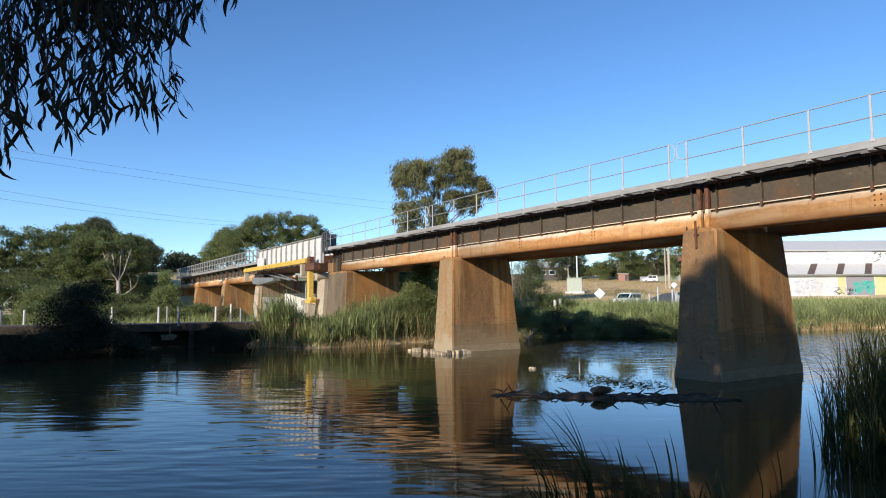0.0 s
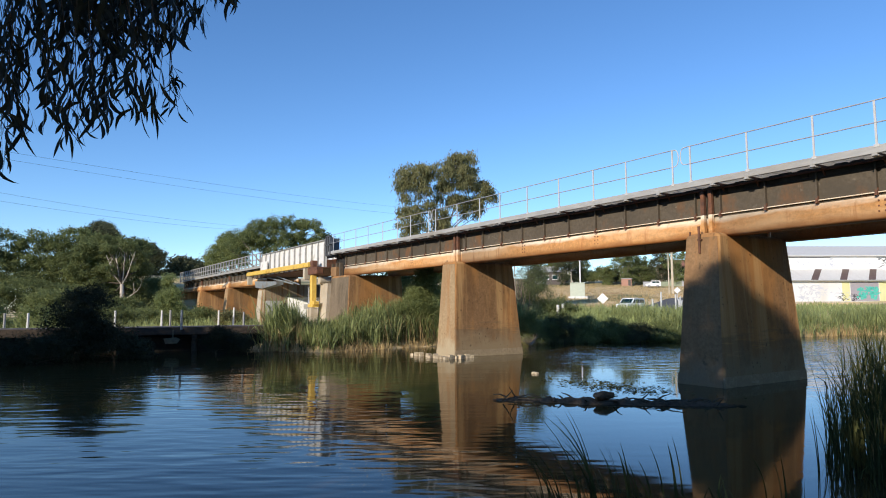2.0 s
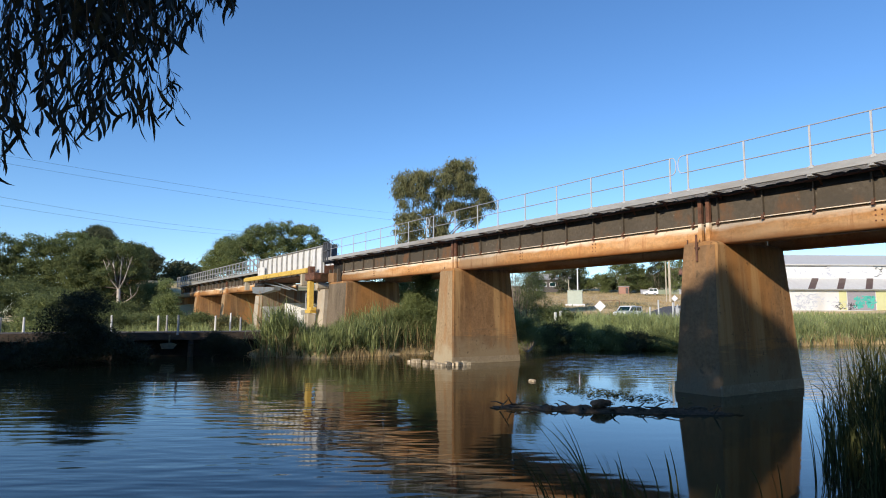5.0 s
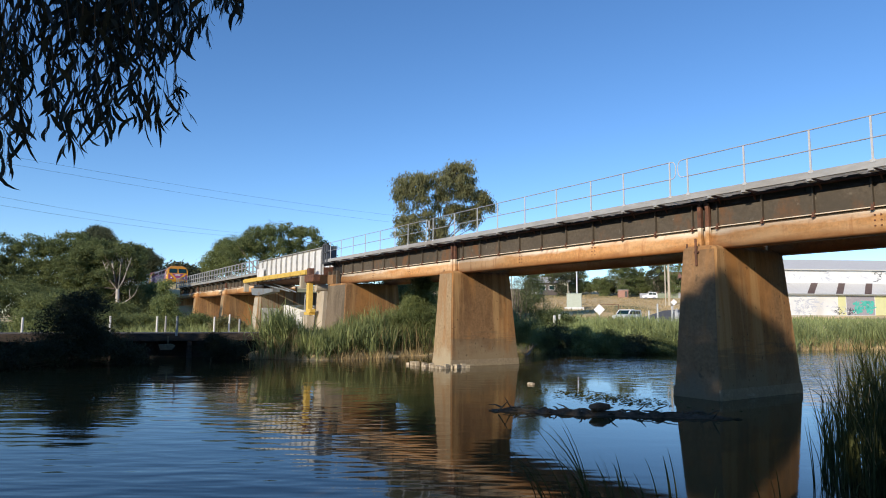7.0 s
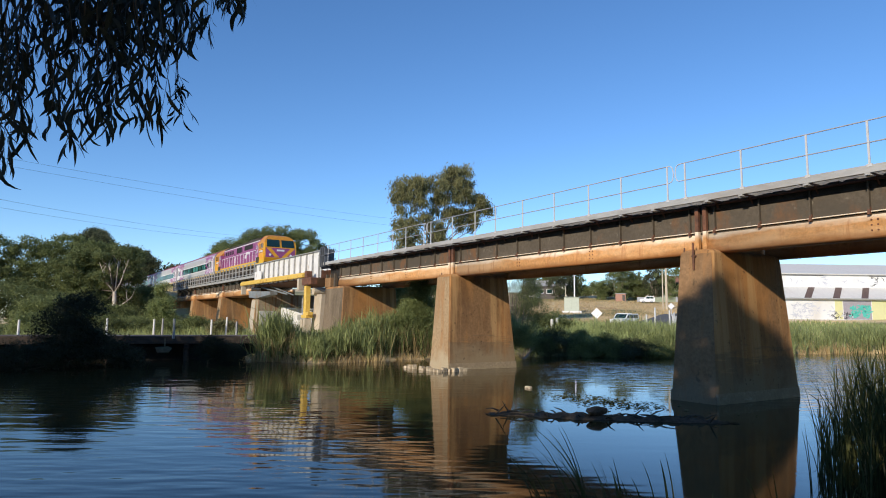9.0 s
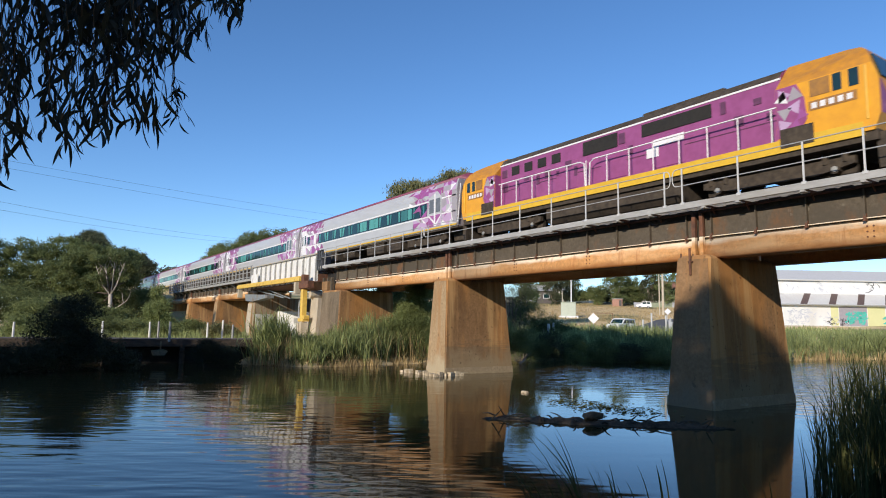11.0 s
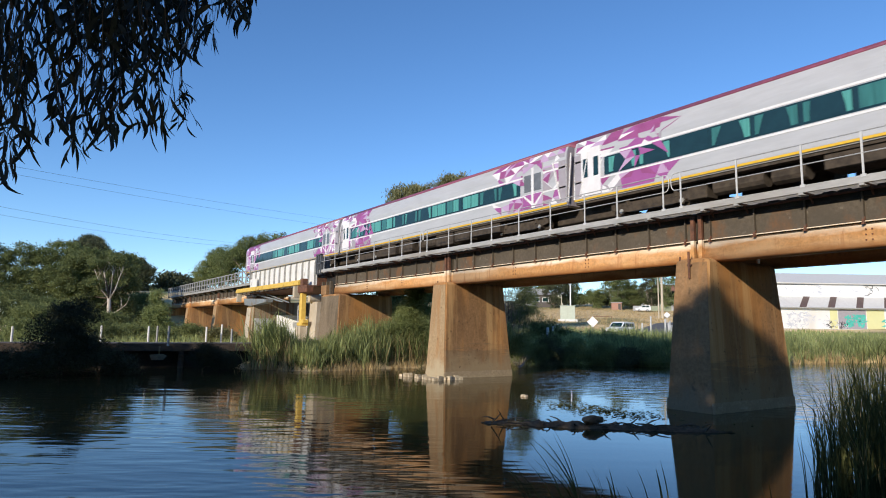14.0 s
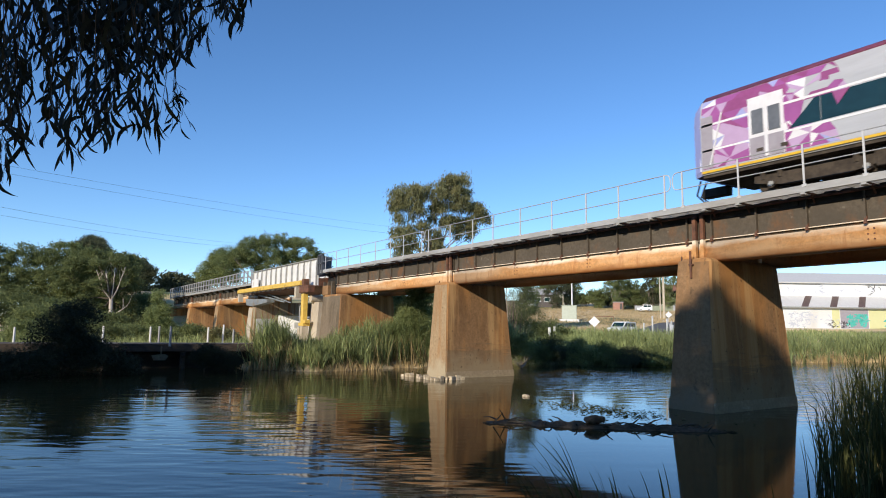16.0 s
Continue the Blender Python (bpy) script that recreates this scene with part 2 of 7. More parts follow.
YELLOW = material("yellow_steel_paint", (0.74, 0.52, 0.11), (0.66, 0.43, 0.08), 4, 0.5, 0.0, 0.1, (1, 1, 1), (0.35, 0.16, 0.04), 1.5, (0.62, 0.75))
# black for grime and rubber, and for sheets that stand for deep shade
BLACK = material("black_grime_and_shade", (0.025, 0.023, 0.02), (0.014, 0.013, 0.012), 6, 0.85, 0.0, 0.3)
BARK = material("pale_gum_bark", (0.38, 0.31, 0.24), (0.20, 0.15, 0.11), 5, 0.9, 0.0, 0.5, (1, 1, 0.25))
BARK_DARK = material("dark_bark", (0.13, 0.10, 0.075), (0.06, 0.045, 0.035), 6, 0.95, 0.0, 0.6, (1, 1, 0.25))
LEAF_GUM = material("gum_leaf_olive", (0.31, 0.295, 0.14), (0.12, 0.125, 0.06), 0.9, 0.6, 0, 0, piece=0.35, translucent=0.38, spec=0.15)
LEAF_GREEN = material("tree_leaf_green", (0.245, 0.28, 0.11), (0.135, 0.165, 0.068), 0.8, 0.65, 0, 0, piece=0.35, translucent=0.38, spec=0.15)
LEAF_LIME = material("wattle_leaf_light_green", (0.35, 0.40, 0.16), (0.19, 0.235, 0.095), 0.8, 0.65, 0, 0, piece=0.35, translucent=0.4, spec=0.15)
LEAF_GREY = material("casuarina_needle_greygreen", (0.11, 0.12, 0.065), (0.06, 0.07, 0.04), 0.8, 0.75, 0, 0, piece=0.35, translucent=0.15, spec=0.12)
BARK_PALE = material("pale_smooth_gum_bark", (0.62, 0.56, 0.47), (0.42, 0.36, 0.29), 3, 0.8, 0, 0.3, (1, 1, 0.4))
# leaf colour darkened to a silhouette, holding the crown's shade
LEAF_NEAR = material("shaded_gum_leaf", (0.05, 0.06, 0.045), (0.028, 0.035, 0.026), 9, 0.5, 0, 0, piece=0.3, translucent=0.12, spec=0.25)
REED = material("reed_green", (0.41, 0.455, 0.185), (0.195, 0.24, 0.095), 1.2, 0.65, 0, 0, piece=0.4, translucent=0.3, spec=0.2)
REED_DRY = material("reed_straw", (0.60, 0.45, 0.225), (0.36, 0.265, 0.13), 1.5, 0.75, 0, 0, piece=0.3, translucent=0.25)
# dark leaf whose tone also holds the bank's deep shade
LEAF_SHADED = material("shade_toned_shrub_leaf", (0.058, 0.066, 0.042), (0.03, 0.037, 0.024), 0.8, 0.8, 0, 0, piece=0.3, translucent=0.08, spec=0.08)
# reed green in a darker copy, for plants standing in shade
REED_SHADED = material("reed_green_shade_toned", (0.105, 0.112, 0.042), (0.05, 0.057, 0.02), 2, 0.8, 0, 0, piece=0.35, translucent=0.12, spec=0.1)
SOIL = material("grassy_ground", (0.24, 0.23, 0.085), (0.14, 0.15, 0.05), 0.7, 0.95, 0, 0.5, (1, 1, 1), (0.72, 0.54, 0.29), 0.045, (0.40, 0.50))
ASPHALT = material("grey_asphalt", (0.14, 0.135, 0.13), (0.09, 0.088, 0.085), 3, 0.9, 0, 0.2)


# ---- mesh helpers ----
class M:
    """Vertices and faces gathered for one mesh."""
    def __init__(self):
        self.v, self.f = [], []

    def add(self, vs, fs):
        o = len(self.v)
        self.v += [tuple(v) for v in vs]
        self.f += [tuple(i + o for i in f) for f in fs]
        return self

    def box(self, x0, x1, y0, y1, z0, z1, c=0.0):
        if c <= 0:
            vs = [(x, y, z) for x in (x0, x1) for y in (y0, y1) for z in (z0, z1)]
            return self.add(vs, [(0, 1, 3, 2), (4, 6, 7, 5), (0, 4, 5, 1), (2, 3, 7, 6), (0, 2, 6, 4), (1, 5, 7, 3)])
        bm = bmesh.new()
        bmesh.ops.create_cube(bm, size=1)
        for v in bm.verts:
            v.co = Vector(((x0 + x1) / 2 + v.co.x * (x1 - x0), (y0 + y1) / 2 + v.co.y * (y1 - y0), (z0 + z1) / 2 + v.co.z * (z1 - z0)))
        bmesh.ops.bevel(bm, geom=bm.edges[:], offset=c, segments=1, affect="EDGES")
        bm.verts.index_update()
        self.add([v.co for v in bm.verts], [[v.index for v in f.verts] for f in bm.faces])
        bm.free()
        return self

    def tube(self, pts, radii, sides=6, caps=True):
        pts = [Vector(p) for p in pts]
        if isinstance(radii, (int, float)):
            radii = [radii] * len(pts)
        ref = None
        rings = []
        for i, p in enumerate(pts):
            d = (pts[min(i + 1, len(pts) - 1)] - pts[max(i - 1, 0)]).normalized()
            if ref is None:
                ref = d.orthogonal().normalized()
            ref = (ref - d * ref.dot(d))
            ref = ref.normalized() if ref.length > 1e-6 else d.orthogonal().normalized()
            o = d.cross(ref)
            rings.append([p + radii[i] * (math.cos(2 * math.pi * k / sides) * ref + math.sin(2 * math.pi * k / sides) * o) for k in range(sides)])
        vs = [v for r in rings for v in r]
        fs = [(i * sides + k, i * sides + (k + 1) % sides, (i + 1) * sides + (k + 1) % sides, (i + 1) * sides + k) for i in range(len(pts) - 1) for k in range(sides)]
        if caps:
            fs += [tuple(reversed(range(sides))), tuple(range((len(pts) - 1) * sides, len(pts) * sides))]
        return self.add(vs, fs)

    def prism(self, poly, axis, a, b):
        """A polygon in the two other axes, drawn out along axis from a to b."""
        def at(p, s):
            return {"x": (s, p[0], p[1]), "y": (p[0], s, p[1]), "z": (p[0], p[1], s)}[axis]
        k = len(poly)
        vs = [at(p, a) for p in poly] + [at(p, b) for p in poly]
        return self.add(vs, [tuple(range(k)), tuple(range(2 * k - 1, k - 1, -1))] + [(i, i + k, (i + 1) % k + k, (i + 1) % k) for i in range(k)])

    def frustum(self, lo, hi, z0, z1):
        """A tapered block: lo and hi are x0, x1, y0, y1."""
        vs = [(lo[i], lo[2 + j], z0) for i, j in ((0, 0), (1, 0), (1, 1), (0, 1))] + [(hi[i], hi[2 + j], z1) for i, j in ((0, 0), (1, 0), (1, 1), (0, 1))]
        return self.add(vs, [(3, 2, 1, 0), (4, 5, 6, 7), (0, 1, 5, 4), (1, 2, 6, 5), (2, 3, 7, 6), (3, 0, 4, 7)])

    def data(self, name, mat, smooth=False):
        me = bpy.data.meshes.new(name)
        me.from_pydata(self.v, [], self.f)
        bm = bmesh.new()
        bm.from_mesh(me)
        if len(bm.faces) < 20000:
            bmesh.ops.recalc_face_normals(bm, faces=bm.faces)
        bm.to_mesh(me)
        bm.free()
        if smooth:
            me.polygons.foreach_set("use_smooth", [True] * len(me.polygons))
        me.materials.append(mat)
        return me


def part(name, m, mat, parent=None, label="", smooth=False):
    ob = new(name, m.data(name, mat, smooth) if isinstance(m, M) else m)
    if parent is not None:
        ob.parent = parent
    if label:
        ob["label"] = label
    return ob


def thing(name, label, category, group="", kind="", at=(0, 0, 0), rz=0):
    ob = new(name)
    ob.empty_display_size = 0.2
    ob.matrix_basis = pose(*at, 0, 0, rz)
    return tagged(ob, label, category, group, kind)


def solo(name, m, mat, label, category, group="", kind="", smooth=False):
    return tagged(part(name, m, mat, None, "", smooth), label, category, group, kind)


def shared(name, me, parent, at, rz=0, sc=None, label=""):
    ob = new(name, me)
    ob.parent = parent
    ob.matrix_basis = pose(*at, 0, 0, rz) @ (Matrix.Diagonal((*sc, 1)) if sc else Matrix())
    if label:
        ob["label"] = label
    return ob


# ---- ground and water ----
RIVER = np.array([(-5, -40), (-4.4, -3), (-3.6, 3), (-1.8, 7.6), (1.5, 11), (8, 15), (14, 30), (12, 62), (-5, 70), (-24.8, 54), (-26, 34),
                  (-31.6, 28), (-31.5, 18), (-30.6, 12.4), (-34, 10.2), (-38.2, 9.5), (-39, 2), (-40, -8), (-38, -40)], float)


def river_distance(x, y):
    """Distance to the river's edge, negative in the river."""
    x, y = np.asarray(x, float), np.asarray(y, float)
    d = np.full(x.shape, 1e9)
    inside = np.zeros(x.shape, bool)
    for (ax, ay), (bx, by) in zip(RIVER, np.roll(RIVER, -1, 0)):
        ex, ey = bx - ax, by - ay
        s = np.clip(((x - ax) * ex + (y - ay) * ey) / (ex * ex + ey * ey), 0, 1)
        d = np.minimum(d, np.hypot(x - ax - s * ex, y - ay - s * ey))
        with np.errstate(divide="ignore", invalid="ignore"):
            inside ^= ((ay > y) != (by > y)) & (x < ex * (y - ay) / (ey if ey else 1e-9) + ax)
    return np.where(inside, -d, d)


def ground_z(x, y):
    d = river_distance(x, y)
    x, y = np.asarray(x, float), np.asarray(y, float)
    land = 0.5 * (1 - np.exp(-np.maximum(d, 0) / 0.8))
    far = np.clip((-x - 15 + np.maximum(y - 10, 0)) / 15, 0, 1)
    dd = np.maximum(d, 0)
    rise = 0.035 * np.minimum(dd, 45) + 0.085 * np.clip(dd - 45, 0, 110) + 0.01 * np.clip(dd - 155, 0, 600)
    side = np.clip((y - 6) / 30, 0, 1)
    low = 0.012 * np.minimum(dd, 60)
    bumps = 0.10 * np.sin(x * 0.31 + 1.7 * np.sin(y * 0.23)) * np.sin(y * 0.27 + x * 0.11) * np.clip(dd / 4, 0, 1)
    z = land + far * (side * rise + (1 - side) * low) + bumps
    # railway embankment beyond the far abutment
    emb = np.clip((-x - 90) / 5, 0, 1) * np.clip((6.5 - np.abs(y - 18.7)) / 3.5, 0, 1) * 4.6
    z = z + emb * np.where(d > 0, 1, 0)
    return np.where(d < 0, -np.minimum(-d * 0.4, 1.6), z)


def gz(x, y):
    return float(ground_z(np.array([x]), np.array([y]))[0])


def axis_steps(lo, near0, near1, hi, fine):
    a = list(np.arange(near0, near1, fine))
    s = fine
    left, right = [], []
    v = near0
    while v > lo:
        s *= 1.22
        v -= s
        left.append(v)
    s, v = fine, a[-1]
    while v < hi:
        s *= 1.22
        v += s
        right.append(v)
    return np.array(left[::-1] + a + right)


def ground():
    xs, ys = axis_steps(-2600, -62, 12, 1500, 0.85), axis_steps(-1500, -14, 66, 2600, 0.85)
    X, Y = np.meshgrid(xs, ys, indexing="ij")
    Z = ground_z(X, Y)
    m = M()
    m.v = [tuple(v) for v in np.stack([X, Y, Z], -1).reshape(-1, 3)]
    k = len(ys)
    m.f = [(i * k + j, (i + 1) * k + j, (i + 1) * k + j + 1, i * k + j + 1) for i in range(len(xs) - 1) for j in range(k - 1)]
    solo("ground", m, SOIL, "grassy river banks rising to a dry field", "ground", kind="structure", smooth=True)
    w = M().add([(-60, -60, 0), (60, -60, 0), (60, 90, 0), (-60, 90, 0)], [(0, 1, 2, 3)])
    return solo("water", w, WATER, "dark calm river water with small ripples", "water", kind="structure")


river = ground()

# ---- railway bridge ----
EDGE, DECK, TOP = 16.3, 5.96, 7.05        # walkway's outer edge, its level, the top rail
TRACK, RAIL = 18.75, 6.05                 # track's middle line, rail head
WEB_Y, BAND0, BAND1 = 17.0, 4.32, 4.93
bridge = thing("railway_bridge", "rust-stained steel girder railway bridge on tapered concrete piers", "bridge")


FOOTING = layered("tide_marked_concrete", (0.36, 0.28, 0.18), [
    ((0.30, 0.23, 0.15), 1.5, (1, 1, 1.6), 0.45, 0.62, 0.7, None),
    ((0.52, 0.47, 0.36), 3.0, (0.5, 0.5, 2.0), 0.58, 0.68, 0.6, None),
    ((0.09, 0.075, 0.05), 4.0, (0.6, 0.6, 1), 0.75, 1.0, 0.85, (0.30, -0.12))], 0.9, 0.5, 0.12)


def pier(xc, hw0, hw1, y0, y1, yt0, yt1, z1, face_mat, side_mat, lip=True, zb=-1.4):
    """A battered pier with worn arrises: hw0, y0, y1 at the water, hw1, yt0, yt1 at the top z1; a pale end face, rust-stained long faces, a low footing step."""
    def ring(z):
        s = z / z1
        return xc - hw0 + (hw0 - hw1) * s, xc + hw0 - (hw0 - hw1) * s, y0 + (yt0 - y0) * s, y1 + (yt1 - y1) * s
    c, cap = 0.05, 0.12
    rng = random.Random(int(xc * 10))
    levels = [zb + (z1 - cap - zb) * i / 9 for i in range(10)] + [z1 - 0.4 * cap, z1]
    vs = []
    for i, z in enumerate(levels):
        a, b, d, e = ring(z)
        inset = 0.0 if i < 10 else (0.035 if i == 10 else 0.11)
        a, b, d, e = a + inset, b - inset, d + inset * 0.4, e - inset * 1.6
        j = [rng.uniform(-0.012, 0.012) if 0 < i < 10 else 0 for _ in range(8)]
        vs += [(a, d + c + j[0], z), (a + c + j[1], d, z), (b - c + j[2], d, z), (b, d + c + j[3], z), (b, e - c + j[4], z), (b - c + j[5], e, z), (a + c + j[6], e, z), (a, e - c + j[7], z)]
    fs = [(i * 8 + k, i * 8 + (k + 1) % 8, i * 8 + 8 + (k + 1) % 8, i * 8 + 8 + k) for i in range(len(levels) - 1) for k in range(8)] + [tuple(range(7, -1, -1)), tuple(range(len(levels) * 8 - 8, len(levels) * 8))]
    p = part("pier", M().add(vs, fs), side_mat, bridge)
    lo, hi = ring(zb), ring(z1 - cap)
    e = 0.008
    part("end_face", M().add([(lo[0] + c, lo[2] - e, zb), (lo[1] - c, lo[2] - e, zb), (hi[1] - c, hi[2] - e, z1 - cap), (hi[0] + c, hi[2] - e, z1 - cap), (lo[0] + c, lo[2] + 0.1, zb), (lo[1] - c, lo[2] + 0.1, zb), (hi[1] - c, hi[2] + 0.1, z1 - cap), (hi[0] + c, hi[2] + 0.1, z1 - cap)],
                             [(0, 1, 2, 3), (7, 6, 5, 4), (0, 4, 5, 1), (2, 6, 7, 3)]), face_mat, p, "weathered concrete end face")
    if lip:
        a, b, d, f = ring(0.36)
        q, r = 0.012, 0.008
        part("footing", M().frustum((a - q - 0.075, b + q + 0.075, d - q - 0.04, f + q + 0.04), (a - r, b + r, d - r, f + r), zb, 0.30), FOOTING, p, "pale tide-marked concrete footing at the waterline")
    return p


PIER_X = (-11.53, -25.0)
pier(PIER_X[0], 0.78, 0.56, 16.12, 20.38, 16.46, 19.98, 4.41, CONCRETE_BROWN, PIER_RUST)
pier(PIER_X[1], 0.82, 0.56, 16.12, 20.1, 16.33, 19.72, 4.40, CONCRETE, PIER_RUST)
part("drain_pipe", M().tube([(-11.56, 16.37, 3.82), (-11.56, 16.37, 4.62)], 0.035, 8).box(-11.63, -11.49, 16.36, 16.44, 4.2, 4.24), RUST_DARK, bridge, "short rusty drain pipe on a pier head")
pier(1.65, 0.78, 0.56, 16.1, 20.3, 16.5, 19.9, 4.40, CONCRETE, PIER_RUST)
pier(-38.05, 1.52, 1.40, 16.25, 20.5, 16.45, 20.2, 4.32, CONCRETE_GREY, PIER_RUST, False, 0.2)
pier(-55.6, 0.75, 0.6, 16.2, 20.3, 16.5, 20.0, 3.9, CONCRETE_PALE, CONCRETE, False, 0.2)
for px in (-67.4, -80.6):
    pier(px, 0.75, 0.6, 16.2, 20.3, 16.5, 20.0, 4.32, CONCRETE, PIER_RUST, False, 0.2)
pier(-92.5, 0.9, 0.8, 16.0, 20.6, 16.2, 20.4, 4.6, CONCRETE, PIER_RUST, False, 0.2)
part("pilaster", M().frustum((-41.15, -39.62, 16.05, 16.9), (-40.95, -39.62, 16.25, 16.9), 0.2, 3.88), CONCRETE_PALE, bridge, "cream concrete pilaster against the pier")


def girder_span(x0, x1):
    """A pair of plate girders: rusty lower band, grimy upper web, stiffeners, bearing angles."""
    for yw, near in ((WEB_Y, True), (20.0, False)):
        y0 = yw - 0.16 if near else yw
        g = part("girder", M().box(x0, x1, y0 + 0.06, y0 + 0.16, BAND1 - 0.02, 5.72), WEB, bridge)
        poly = [(y0 + 0.03, BAND0), (y0 + 0.42, BAND0), (y0 + 0.42, BAND1 - 0.06), (y0 + 0.13, BAND1 - 0.005)] + [(y0 + 0.13 - 0.15 * math.sin(a * math.pi / 16) ** 0.8, BAND1 - 0.005 - (BAND1 - BAND0) * 0.62 * (1 - math.cos(a * math.pi / 16))) for a in range(1, 9)] + [(y0 - 0.005, BAND0 + 0.06)]
        part("lower_band", M().prism(poly, "x", x0 + 0.02, x1 - 0.02), RUST_BAND, g, "orange rusted lower steel band, its lit top and shaded foot coloured in", True)
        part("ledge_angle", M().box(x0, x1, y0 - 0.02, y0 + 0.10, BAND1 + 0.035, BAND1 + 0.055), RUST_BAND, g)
        part("top_flange", M().box(x0, x1, y0 - 0.10, y0 + 0.30, 5.72, 5.76), RUST_DARK, g)
        if near:
            n = max(3, round((x1 - x0) / 1.46))
            stif = M().box(-0.016, 0.016, 0.03, 0.14, 0.0, 5.72 - BAND1).data("stiffener", WEB)
            # dark feet standing for the shadow tips of the stiffeners at the ledge
            foot = M().prism([(-0.02, -0.03), (0.10, -0.03), (0.10, 0.16), (0.06, 0.16)], "x", -0.03, 0.03).data("stiffener_tip_shadow", RUST_DARK)
            for i in range(n + 1):
                sx = x0 + 0.35 + (x1 - x0 - 0.7) * i / n
                shared("stiffener", stif, g, (sx, y0 - 0.07, BAND1))
                shared("stiffener_tip_shadow", foot, g, (sx, y0 - 0.075, BAND1))
            bolt = M().tube([(0, 0, 0), (0, -0.022, 0)], 0.022, 6).data("bolt", RUST_DARK)
            for cx in (x0 + (x1 - x0) * 0.35, x0 + (x1 - x0) * 0.66):
                for i in (-0.07, 0.07):
                    for j in (-0.11, 0.02, 0.15):
                        shared("bolt", bolt, g, (cx + i, y0 - 0.012, (BAND0 + BAND1) / 2 + j))
    x = x0 + 1.5
    while x < x1 - 1:
        part("cross_frame", M().box(x - 0.04, x + 0.04, 17.1, 20.0, 4.9, 5.0).box(x - 0.04, x + 0.04, 17.1, 20.0, 5.5, 5.6), RUST_DARK, bridge)
        x += 2.9


for a, b in ((-38.3, -24.82), (-24.68, -11.62), (-11.48, 1.6), (1.7, 14.6), (-67.35, -56.2), (-80.5, -67.45), (-92.0, -80.7)):
    girder_span(a, b)

# bearing angles where two girders meet over a pier
for px in PIER_X + (-67.4, -80.6):
    for s in (-0.13, 0.13):
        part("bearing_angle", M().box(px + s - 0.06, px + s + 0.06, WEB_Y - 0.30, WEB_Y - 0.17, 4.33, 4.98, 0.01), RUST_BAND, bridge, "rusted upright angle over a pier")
        part("upper_angle", M().box(px + s - 0.06, px + s + 0.06, WEB_Y - 0.29, WEB_Y - 0.17, 4.984, 5.7, 0.01), RUST_DARK, bridge)
    part("pipe", M().tube([(px - 0.42, 16.47, 3.6), (px - 0.42, 16.5, 4.5)], 0.025, 6), RUST_DARK, bridge)


def walkway(x0, x1, posts, brackets):
    part("walkway_edge", M().box(x0, x1, EDGE - 0.03, EDGE + 0.05, DECK - 0.16, DECK + 0.03, 0.008), EDGE_GREY, bridge, "galvanised walkway edge beam")
    grate = M()
    for k in range(11):
        gy = EDGE + 0.075 + k * 0.068
        grate.box(x0, x1, gy, gy + 0.014, DECK - 0.10, DECK - 0.072)
    gx = x0 + 0.2
    while gx < x1:
        grate.box(gx, gx + 0.012, EDGE + 0.06, 17.0, DECK - 0.072, DECK - 0.064)
        gx += 0.3
    part("walkway_grating", grate, SOFFIT, bridge, "open steel grating of the walkway")
    br = M().box(-0.025, 0.025, 0, 0.78, -0.05, 0.0).prism([(0.36, -0.05), (0.42, -0.05), (0.78, -0.42), (0.78, -0.50)], "x", -0.02, 0.02).data("bracket", RUST_DARK)
    cleat = M().box(-0.06, 0.06, -0.045, 0.02, -0.09, 0.02).box(-0.08, 0.08, -0.02, 0.20, -0.10, -0.075).data("cleat", EDGE_GREY)
    for bx in brackets:
        b = shared("bracket", br, bridge, (bx, EDGE + 0.02, DECK - 0.118))
        shared("cleat", cleat, b, (0, 0, 0.0))
    post = M().box(-0.024, 0.024, -0.012, 0.012, 0.0, TOP - DECK).box(-0.06, 0.06, -0.02, 0.03, -0.02, 0.05).data("rail_post", GALV)
    for bx in posts:
        shared("rail_post", post, bridge, (bx + 0.06, EDGE - 0.02, DECK))


def rail_run(x0, x1, loop0=False, loop1=False):
    """Top and middle rail, joined by a rounded loop at a gate gap."""
    mid = DECK + 0.56
    r = 0.016
    part("top_rail", M().tube([(x0, EDGE - 0.02, TOP), (x1, EDGE - 0.02, TOP)], r, 6), RAIL_GREY, bridge)
    part("middle_rail", M().tube([(x0, EDGE - 0.02, mid), (x1, EDGE - 0.02, mid)], r, 6), RAIL_GREY, bridge)
    for x, on, s in ((x0, loop0, -1), (x1, loop1, 1)):
        if on:
            c = (TOP + mid) / 2
            h = (TOP - mid) / 2
            pts = [(x + s * 0.23 * math.sin(math.pi * k / 12) ** 0.5, EDGE - 0.02, c + h * math.cos(math.pi * k / 12)) for k in range(13)]
            part("rail_loop", M().tube(pts, r, 6), GALV, bridge)


POSTS = [-2.6, -4.0, -5.4, -6.77, -8.18, -9.95, -11.75, -12.38, -14.21, -15.68, -17.43, -19.25, -21.02, -22.48, -24.27, -26.16, -26.8, -28.63, -30.04, -31.8, -33.69, -35.39, -37.17, -38.9]
POSTS_R = [-1.2, 0.2, 1.6, 3.0, 4.4, 5.8, 7.2, 8.6, 10.0, 11.4, 12.8]
walkway(-39.9, 14.6, POSTS + POSTS_R, POSTS[:6] + POSTS_R + [-11.0, -12.9] + POSTS[8:])
rail_run(-11.8, 14.4, loop0=True)
rail_run(-26.22, -12.33, True, True)
rail_run(-39.5, -26.75, loop1=True)

